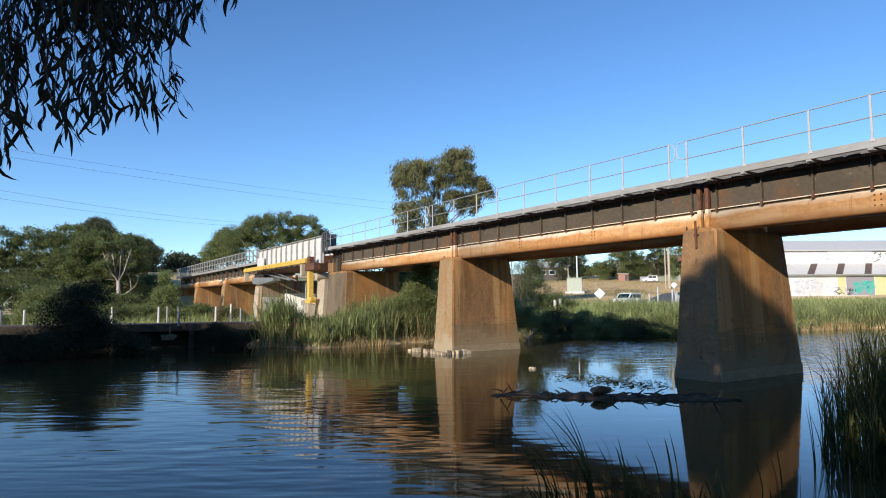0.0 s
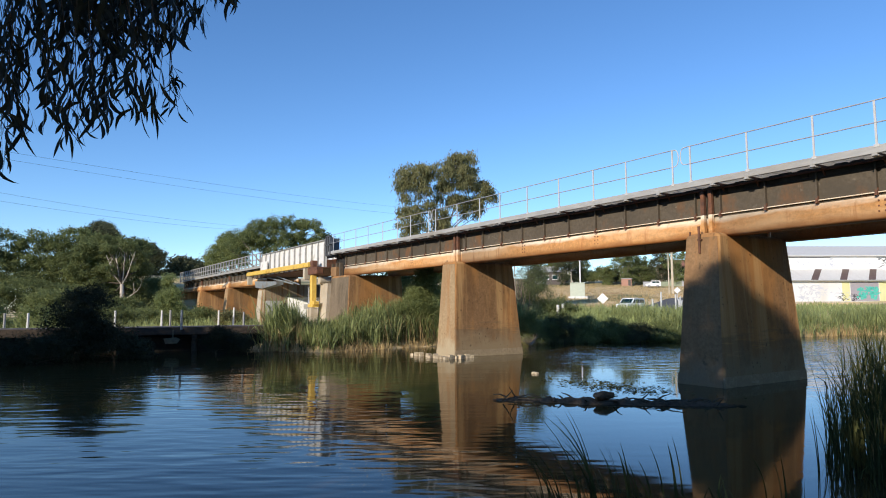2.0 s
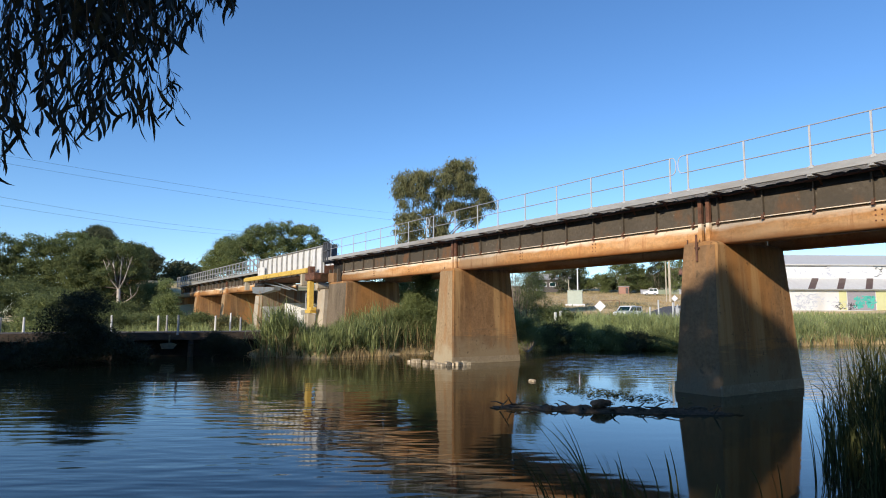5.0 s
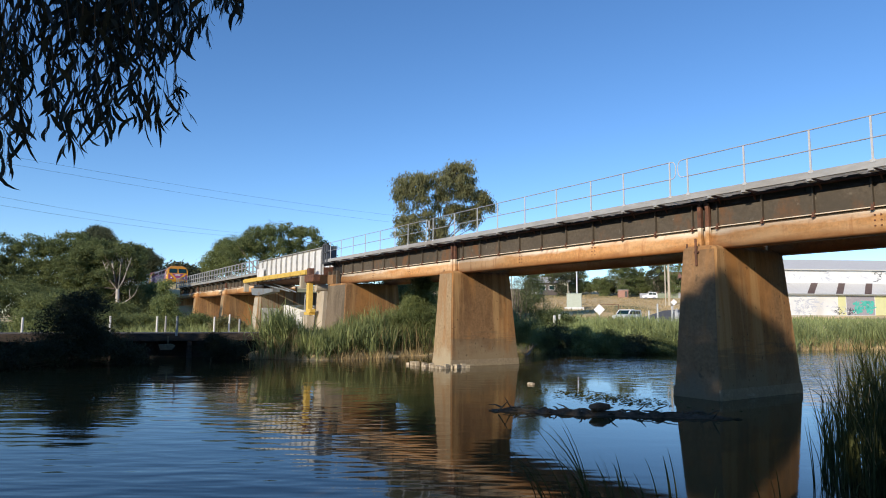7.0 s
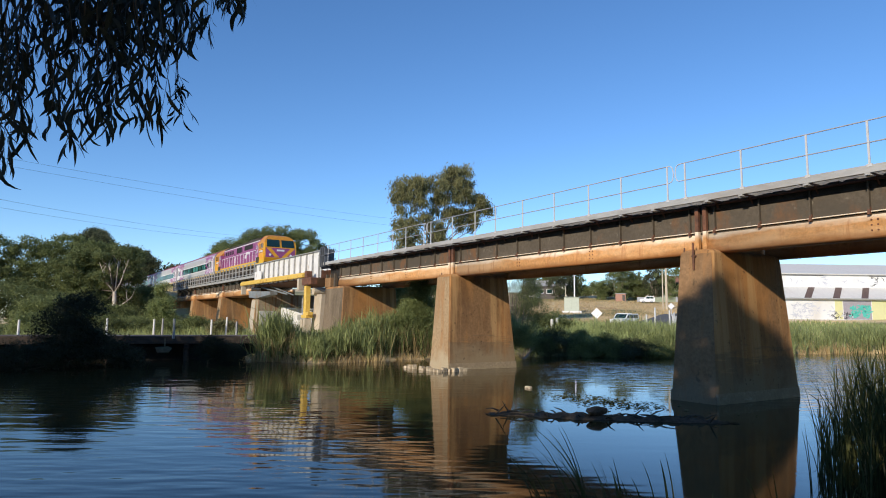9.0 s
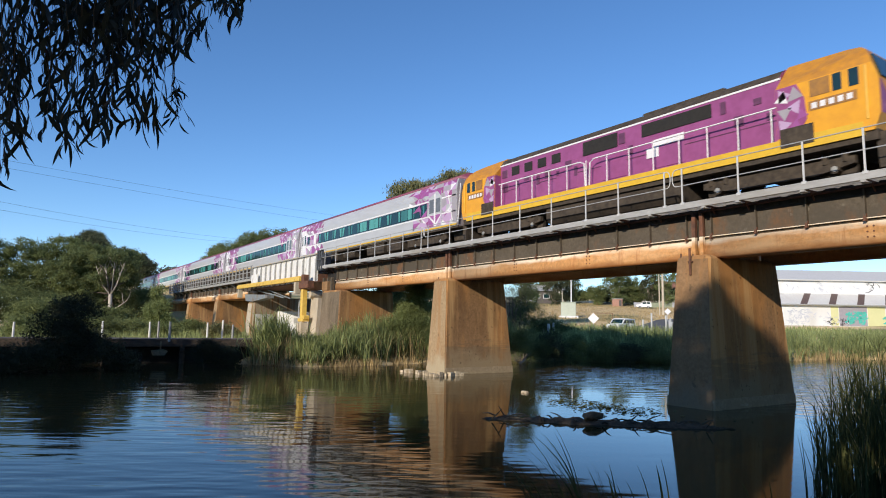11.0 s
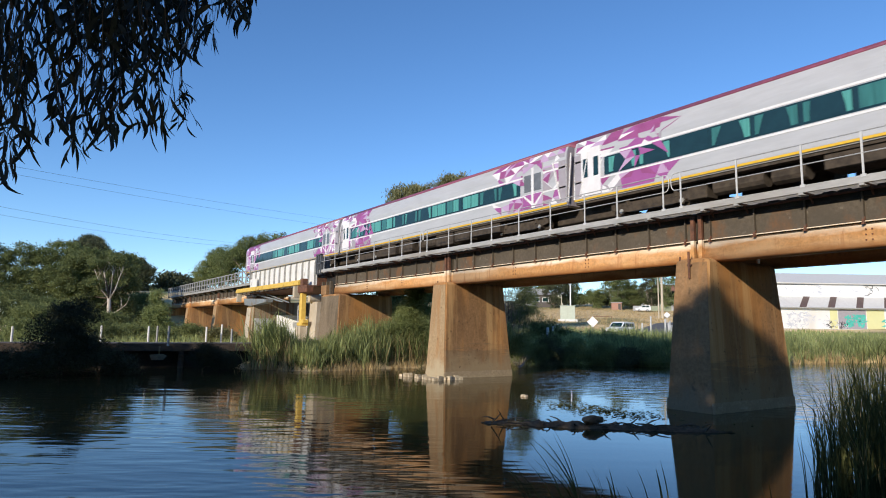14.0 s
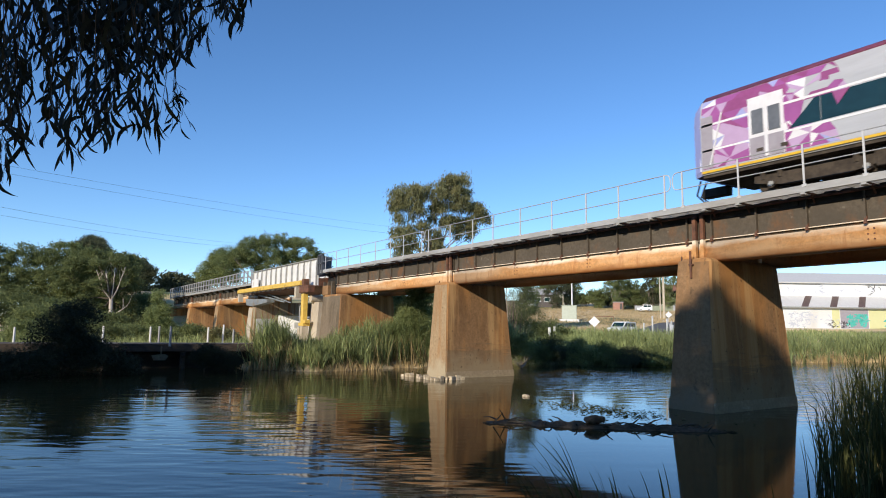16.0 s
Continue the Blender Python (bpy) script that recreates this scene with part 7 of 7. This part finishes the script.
def hanging_branch():
    r = random.Random(21)
    t = thing("hanging_gum_branch", "drooping gum branch with long narrow leaves, shade put into their dark colour", "branch")
    # lower outline of the foliage: across, down (in units of the distance)
    hem = [(-0.75, -0.08), (-0.691, -0.10), (-0.669, -0.145), (-0.633, -0.17), (-0.584, -0.13), (-0.571, -0.135), (-0.553, -0.165), (-0.522, -0.18), (-0.486, -0.18), (-0.464, -0.185), (-0.448, -0.20), (-0.438, -0.30), (-0.405, -0.315), (-0.379, -0.32), (-0.365, -0.385), (-0.343, -0.37), (-0.33, -0.345), (-0.322, -0.40)]

    def hem_y(u):
        for (a, b), (c, d) in zip(hem, hem[1:]):
            if a <= u <= c:
                return b + (d - b) * (u - a) / (c - a)
        return hem[-1][1] if u > hem[-1][0] else hem[0][1]

    def place(u, v, dist):
        return EYE + dist * (FWD + u * RIGHT - v * UP)
    twigs, leaves = M(), M()

    def leaf(p, d, L, W):
        # a sickle blade: widest below the middle, bent to one side along its length
        side = d.cross(Vector((r.gauss(0, 1), r.gauss(0, 1), r.gauss(0, 0.4)))).normalized()
        bow = side * L * r.uniform(-0.24, 0.24) + d.cross(side) * L * r.uniform(-0.1, 0.1)
        vs, fs = [p], [(0, 1, 2), (7, 9, 8)]
        for s, w in ((0.15, 0.55), (0.38, 0.95), (0.62, 0.9), (0.84, 0.5)):
            c = p + d * L * s + bow * 4 * s * (1 - s)
            vs += [c + side * W * w / 2, c - side * W * w / 2]
        vs.append(p + d * L)
        fs += [(k, k + 2, k + 3, k + 1) for k in (1, 3, 5)]
        leaves.add(vs, fs)
    # the main limbs, above the picture
    limb = M()
    for q in range(4):
        y = -0.5 - 0.06 * q
        limb.tube([place(-0.95, y + 0.0, 4.6 + q * 0.2), place(-0.6, y - 0.03, 4.2 + q * 0.1), place(-0.3 + 0.04 * q, y + 0.02, 4.1)], [0.035, 0.022, 0.01], 6)
    part("limb", limb, BARK_DARK, t)
    edge = (-0.325, -0.332, -0.34, -0.348, -0.328, -0.336, -0.344, -0.38, -0.39, -0.40, -0.41, -0.42)
    for i in range(185):
        u = -0.76 + 0.445 * r.random() ** 0.85 if i >= 3 * len(edge) else edge[i // 3]
        dist = r.uniform(3.5, 4.9)
        end = hem_y(u) - (r.random() ** 1.5) * 0.22
        if i % 3 == 0:
            end = hem_y(u) - r.uniform(0, 0.03)
        top = min(end - r.uniform(0.18, 0.4), -0.40)
        lean = r.uniform(-0.05, 0.06)
        pts = [place(u - lean * (1 - s) + 0.012 * math.sin(5 * s + i), top + (end - 0.02 - top) * s, dist + 0.15 * s) for s in (0, 0.33, 0.66, 1)]
        twigs.tube(pts, [0.004, 0.003, 0.0022, 0.001], 4, False)
        n = int(6 + (end - top) * 19)
        for k in range(n):
            s = (0.12 + 0.88 * k / n) * 3
            j = min(int(s), 2)
            p = pts[j].lerp(pts[j + 1], s - j)
            L = r.uniform(0.11, 0.23)
            d = (Vector((0, 0, -1)) + RIGHT * r.gauss(0, 0.42) + FWD * r.gauss(0, 0.35)).normalized()
            leaf(p, d, L, r.uniform(0.018, 0.032))
    # the dense heart of the branch
    for i in range(46):
        u, v, dist = r.gauss(-0.52, 0.05), r.uniform(-0.42, -0.30), r.uniform(3.8, 4.6)
        if v > hem_y(u) - 0.06:
            continue
        top = place(u + r.uniform(-0.03, 0.03), v - 0.12, dist)
        end = place(u, v, dist)
        twigs.tube([top, end], [0.004, 0.001], 4, False)
        for k in range(9):
            leaf(top.lerp(end, k / 9), (Vector((0, 0, -1)) + RIGHT * r.gauss(0, 0.6) + FWD * r.gauss(0, 0.5)).normalized(), r.uniform(0.1, 0.2), r.uniform(0.025, 0.042))
    # one small tuft of finer leaves hanging clear
    for (u0, v0), (u1, v1) in (((-0.428, -0.285), (-0.398, -0.228)), ((-0.428, -0.285), (-0.428, -0.222)), ((-0.425, -0.275), (-0.413, -0.218)), ((-0.424, -0.30), (-0.408, -0.27)), ((-0.425, -0.28), (-0.44, -0.25))):
        base, tip = place(u0, v0, 4.0), place(u1, v1, 4.0)
        twigs.tube([place(-0.431, -0.40, 4.0), place(-0.426, -0.33, 4.0), base, tip], [0.004, 0.003, 0.002, 0.001], 4, False)
        for k in range(6):
            leaf(base.lerp(tip, k / 6), (Vector((0, 0, -1)) + RIGHT * r.gauss(0.1, 0.8) + FWD * r.gauss(0, 0.4)).normalized(), r.uniform(0.06, 0.12), r.uniform(0.012, 0.02))
    part("twig_work", twigs, BARK_DARK, t)["kind"] = "stuff"
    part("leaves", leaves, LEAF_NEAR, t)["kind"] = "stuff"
    return t


branch = hanging_branch()


# ---- reeds and grass ----
def blades(pts, heights, rng, width, lean, mat, name, label, category="reeds", segs=3, bias=(0, 0), kinked=0.0):
    """A bed of tapering, bending blades, one at each point."""
    n = len(pts)
    h = np.asarray(heights)[:, None]
    ang = rng.uniform(0, 2 * np.pi, n)
    out = np.stack([np.cos(ang), np.sin(ang)], 1) * (lean * rng.uniform(0.1, 1.0, n) ** 1.3)[:, None] + np.array(bias)
    side = np.stack([-np.sin(ang + 0.7), np.cos(ang + 0.7)], 1)
    W = (width * rng.uniform(0.6, 1.3, n))[:, None]
    rows = []
    for k in range(segs + 1):
        s = k / segs
        xy = pts[:, :2] + out * h * s ** 2
        z = pts[:, 2:3] + h * (s - 0.28 * np.linalg.norm(out, axis=1)[:, None] * s ** 2)
        w = W * (1 - s) ** 0.6 * 0.5
        if k < segs:
            rows += [np.concatenate([xy - side * w, z], 1), np.concatenate([xy + side * w, z], 1)]
        else:
            rows.append(np.concatenate([xy, z], 1))
    v = np.stack(rows, 1)
    q = 2 * segs + 1
    base = (np.arange(n) * q)[:, None]
    quads = np.concatenate([base + np.array([2 * k, 2 * k + 1, 2 * k + 3, 2 * k + 2]) for k in range(segs - 1)], 0) if segs > 1 else np.zeros((0, 4), int)
    tris = base + np.array([2 * segs - 2, 2 * segs - 1, 2 * segs])
    me = bpy.data.meshes.new(name)
    me.from_pydata(v.reshape(-1, 3).tolist(), [], quads.tolist() + tris.tolist())
    me.materials.append(mat)
    return tagged(new(name, me), label, category, "", "stuff")


def along_shore(path, n, rng, inland, width, per=16, spread=0.16):
    """Points in tufts on the bank along a stretch of shore, each with the way from its tuft's heart."""
    path = np.array(path, float)
    seg = np.diff(path, axis=0)
    L = np.linalg.norm(seg, axis=1)
    k = max(1, n // per)
    i = rng.choice(len(L), k, p=L / L.sum())
    s = rng.uniform(0, 1, k)[:, None]
    nor = np.stack([-seg[:, 1], seg[:, 0]], 1) / L[:, None]
    off = (inland + width * rng.uniform(0, 1, k) ** 1.2)[:, None]
    c = np.repeat(path[i] + seg[i] * s + nor[i] * off, per, 0)
    p = c + rng.normal(size=c.shape) * spread
    return np.column_stack([p, np.maximum(ground_z(p[:, 0], p[:, 1]), -0.15)])


def tufty(p, rng, lo, hi):
    k = 0.5 + 0.5 * np.sin(p[:, 0] * 1.9 + 2 * np.sin(p[:, 1] * 1.3)) * np.sin(p[:, 1] * 1.7 + p[:, 0])
    return lo + (hi - lo) * np.clip(0.6 * k + 0.4 * rng.uniform(0, 1, len(p)), 0, 1) ** 1.3


def leafy(p, h, rng, per, mat, name, label, width=0.04, length=(0.5, 1.0), bias=(0, 0)):
    """Reed stems with arching leaves set along them."""
    stems = blades(p, h, rng, 0.022, 0.16, mat, name, label, segs=2, bias=bias)
    q = np.repeat(p, per, 0)
    hh = np.repeat(h, per)
    s = rng.uniform(0.05, 0.9, len(q))
    q = q + np.column_stack([rng.normal(size=(len(q), 2)) * 0.05 + np.outer(s * s * hh, bias), s * hh])
    lv = blades(q, rng.uniform(*length, len(q)) * np.clip(0.5 + 0.3 * hh, 0.5, 1.2), rng, width, 1.15, mat, "reed_leaves", "", segs=3, bias=bias)
    del lv["category"]
    lv.parent = stems
    return stems


g = np.random.default_rng(77)
mid_shore = [(-33.8, 10.0), (-30.6, 12.4), (-31.5, 18), (-31.6, 28)]


def swell(p):
    """The bed stands high in a clump, sinks, and rises again towards the pier."""
    return np.interp(-p[:, 1] / p[:, 0] * 32.5, [9.6, 10.6, 11.6, 12.6, 13.6, 14.4, 15.8, 17.0, 18.6], [0.5, 0.9, 0.8, 0.42, 0.45, 0.8, 1.08, 1.2, 1.35])


p = along_shore(mid_shore, 3400, g, 0.5, 3.9, per=6, spread=0.3)
leafy(p, tufty(p, g, 0.75, 2.15) * swell(p), g, 7, REED, "reed_bed", "tall green reeds along the far bank", 0.045, (0.4, 1.0))
# short dark blades put in to darken the foot of the bed
p = along_shore(mid_shore, 700, g, 0.2, 1.6, per=5, spread=0.22)
leafy(p, tufty(p, g, 0.3, 1.1) * np.clip(swell(p), 0.5, 1), g, 5, REED_SHADED, "reed_bed", "dark low reeds added to deepen the foot of the bed", 0.045, (0.35, 0.7))
p = along_shore(mid_shore, 2600, g, -0.3, 1.2, per=9, spread=0.2)
p = p[np.sin(p[:, 1] * 2.9) + np.sin(p[:, 1] * 1.3 + 1) > -0.8]
blades(p, tufty(p, g, 0.15, 1.05), g, 0.035, 1.0, REED_DRY, "dry_reeds", "straw-coloured dead reeds at the water's edge")
p = along_shore(mid_shore, 1000, g, 0.3, 3.0, per=3, spread=0.3)
blades(p, tufty(p, g, 1.0, 2.2) * swell(p), g, 0.03, 0.6, REED_DRY, "dead_reeds", "straw-coloured dead stems among green reeds")
c = np.array((-33.2, 11.25))
p = np.column_stack([c + g.normal(size=(320, 2)) * np.array((0.4, 0.55)), np.full(320, 0.05)])
leafy(p, g.uniform(0.9, 2.15, 320), g, 6, REED, "reed_clump", "leaning clump of green and straw reeds", 0.055, (0.7, 1.4), (-0.05, -0.12))
p = np.column_stack([c + g.normal(size=(900, 2)) * np.array((0.4, 0.5)), np.full(900, 0.02)])
blades(p, g.uniform(0.5, 1.9, 900), g, 0.045, 0.95, REED_DRY, "dry_reeds", "straw-coloured reeds at the foot of a clump")
bank = [(-31.6, 28), (-29, 31), (-26, 34)]
bend = [(-26, 34), (-24.8, 54), (-14, 61), (-5, 70), (6, 66)]
p = along_shore(bank, 4200, g, 0.6, 12.0, per=6, spread=0.35)
leafy(p, tufty(p, g, 0.5, 1.15) * np.clip(0.5 + 0.11 * river_distance(p[:, 0], p[:, 1]), 0.5, 1.4), g, 5, REED, "reed_bed", "green reeds in the lee of the bridge", 0.045, (0.5, 1.0))
p = along_shore(bend, 8600, g, -0.3, 8.0, per=6, spread=0.4)
leafy(p, tufty(p, g, 0.6, 1.75), g, 4, REED, "reed_bed", "bright green reeds along the bend of the river", 0.05, (0.45, 1.0))
p = along_shore(bend, 3600, g, -0.6, 1.6)
blades(p, tufty(p, g, 0.4, 1.2), g, 0.06, 0.8, REED_DRY, "dry_reeds", "straw-coloured reed litter at the waterline")
p = np.column_stack([g.uniform(-50, -8, 15000), g.uniform(36, 98, 15000)])
p = p[river_distance(p[:, 0], p[:, 1]) > 5]
p = np.column_stack([p, ground_z(p[:, 0], p[:, 1])])
blades(p, g.uniform(0.3, 0.8, len(p)), g, 0.13, 0.7, REED, "meadow_grass", "bright green grass before the warehouse", "grass", 2)
# rough grass behind the beds
p = np.column_stack([g.uniform(-58, -33, 5000), g.uniform(22, 70, 5000)])
p = p[river_distance(p[:, 0], p[:, 1]) > 3]
p = np.column_stack([p, ground_z(p[:, 0], p[:, 1])])
blades(p, g.uniform(0.5, 1.3, len(p)), g, 0.07, 0.6, REED, "rough_grass", "rough green grass on the river flat", "grass", 2)
p = np.column_stack([g.uniform(-118, -62, 24000), g.uniform(52, 122, 24000)])
p = p[np.min([np.hypot(p[:, 0] - a, p[:, 1] - b) for a, b in ((-52, 66), (-56, 70.5), (-60, 75), (-62, 79), (-64, 83.5), (-66, 88), (-68, 92), (-69, 97), (-70, 102), (-71, 107), (-72, 112), (-72.5, 120))], 0) > 4.2]
p = np.column_stack([p, ground_z(p[:, 0], p[:, 1])])
blades(p, g.uniform(0.15, 0.45, len(p)), g, 0.10, 0.9, REED_DRY, "dry_grass", "dry straw-coloured grass on the slope", "grass", 2)
p = np.column_stack([g.uniform(-75, -35, 14000), g.uniform(-8, 15.5, 14000)])
p = p[river_distance(p[:, 0], p[:, 1]) > 2.5]
p = p[p[:, 0] < -42]
p = np.column_stack([p, ground_z(p[:, 0], p[:, 1])])
blades(p, g.uniform(0.3, 1.0, len(p)), g, 0.05, 0.6, REED, "rough_grass", "rough green grass beside the path", "grass", 2)

# near reeds standing in the shallows, drooping dark heads, shade put into their colour
c = np.column_stack([g.uniform(-6.9, -0.8, 130), g.uniform(9.2, 13.6, 130)])
c = c[c[:, 0] + 0.50 * c[:, 1] > 0.0 + 0.8 * g.uniform(0, 1, 130) ** 1.6]
p = np.repeat(c, 15, 0)
p = p + g.normal(size=p.shape) * 0.16
edge = p[:, 0] + 0.50 * p[:, 1]
p = np.column_stack([p, np.full(len(p), -0.15)])
h = g.uniform(1.2, 2.35, len(p)) * np.clip(0.72 + 0.35 * edge, 0.7, 1.08)
blades(p, h, g, 0.026, 0.28, REED_SHADED, "near_reeds", "reeds standing in the shallows, shade toned into their dark green", segs=5, bias=(-0.02, -0.02))
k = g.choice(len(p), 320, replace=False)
leafy(p[k], h[k] * 0.95, g, 5, REED_SHADED, "near_reeds", "leafy reeds standing in the shallows, shade toned into their dark green", 0.022, (0.3, 0.65))
n = 200
p = np.column_stack([g.uniform(-5.0, -0.8, n), g.uniform(9.6, 13.2, n), np.full(n, -0.15)])
p = p[p[:, 0] + 0.50 * p[:, 1] > 0.4]
blades(p, g.uniform(0.8, 1.9, len(p)), g, 0.018, 0.5, REED_DRY, "dead_reeds", "brown dead reed stems in the shallows", segs=4)
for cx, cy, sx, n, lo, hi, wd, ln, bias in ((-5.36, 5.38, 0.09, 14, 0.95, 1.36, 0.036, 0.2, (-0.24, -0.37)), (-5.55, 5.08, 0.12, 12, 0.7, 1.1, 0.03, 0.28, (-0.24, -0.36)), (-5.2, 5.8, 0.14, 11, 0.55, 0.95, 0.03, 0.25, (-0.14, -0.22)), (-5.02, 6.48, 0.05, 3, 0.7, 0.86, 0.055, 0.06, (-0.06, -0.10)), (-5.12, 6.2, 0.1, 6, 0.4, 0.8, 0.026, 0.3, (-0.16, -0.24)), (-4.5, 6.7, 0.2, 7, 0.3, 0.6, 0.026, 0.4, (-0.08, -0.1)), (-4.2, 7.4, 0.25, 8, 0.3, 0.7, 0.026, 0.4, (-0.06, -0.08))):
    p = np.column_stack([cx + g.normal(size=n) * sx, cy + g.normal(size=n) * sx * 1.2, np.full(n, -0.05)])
    blades(p, g.uniform(lo, hi, n), g, wd, ln, REED_SHADED, "near_grass", "leaning blades of bank grass before the water, dark with shade toned in", segs=6, bias=bias)
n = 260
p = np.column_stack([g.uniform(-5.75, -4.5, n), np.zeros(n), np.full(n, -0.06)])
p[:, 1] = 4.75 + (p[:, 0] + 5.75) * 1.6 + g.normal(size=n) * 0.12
blades(p, g.uniform(0.08, 0.34, n), g, 0.025, 0.9, REED_SHADED, "near_grass", "tangle of low bank grass, dark with shade toned in", segs=4, bias=(-0.2, -0.3))


def motions():
    """The train runs along the track at a steady speed; the branch sways in the wind; the ripples drift."""
    walk(branch, [(0, pose(-0.000, 0.005, -0.031)), (0.5, pose(-0.008, -0.010, -0.013)), (1, pose(-0.016, -0.024, -0.007)), (1.5, pose(-0.010, -0.012, -0.026)), (2, pose(-0.015, -0.019, -0.030)), (2.5, pose(0.009, 0.016, -0.010)), (3, pose(0.006, 0.007, 0.008)), (3.5, pose(0.000, 0.000, 0.000)), (4, pose(-0.015, -0.019, -0.022)),
                  (6.5, pose(-0.022, -0.032, -0.013)), (7, pose(-0.002, 0.005, -0.048)), (7.5, pose(-0.017, -0.020, -0.042)), (8, pose(-0.026, -0.034, -0.040)), (8.5, pose(-0.030, -0.041, -0.033)), (9, pose(0.011, 0.023, -0.032)), (11.5, pose(0.003, 0.009, -0.027)), (12, pose(-0.002, 0.004, -0.040)),
                  (12.5, pose(0.020, 0.036, -0.023)), (13, pose(0.018, 0.029, -0.011)), (13.5, pose(0.006, 0.011, -0.007)), (14, pose(0.036, 0.060, -0.022)), (14.5, pose(0.015, 0.027, -0.026)), (15, pose(0.030, 0.052, -0.030)), (15.5, pose(-0.016, -0.020, -0.027)), (16, pose(0.009, 0.020, -0.030))])
    walk(river, [(0.0, pose(0, 0, 0)), (16.0, pose(1.1, -1.5, 0))])
    speed, tail_end = 24.13, -11.9
    for i, ob in enumerate(cars + [loco]):
        off = (i + 0.5) * CAR_L if i < 5 else 5 * CAR_L + LOCO_L / 2
        walk(ob, [(t, pose(tail_end + speed * (t - 16.0) + slip + off, TRACK, RAIL)) for t, slip in ((0.0, -3.6), (4.0, -2.4), (8.0, -1.1), (11.5, 0.15), (12.5, -0.05), (14.0, -0.15), (16.0, 0.0))])


motions()
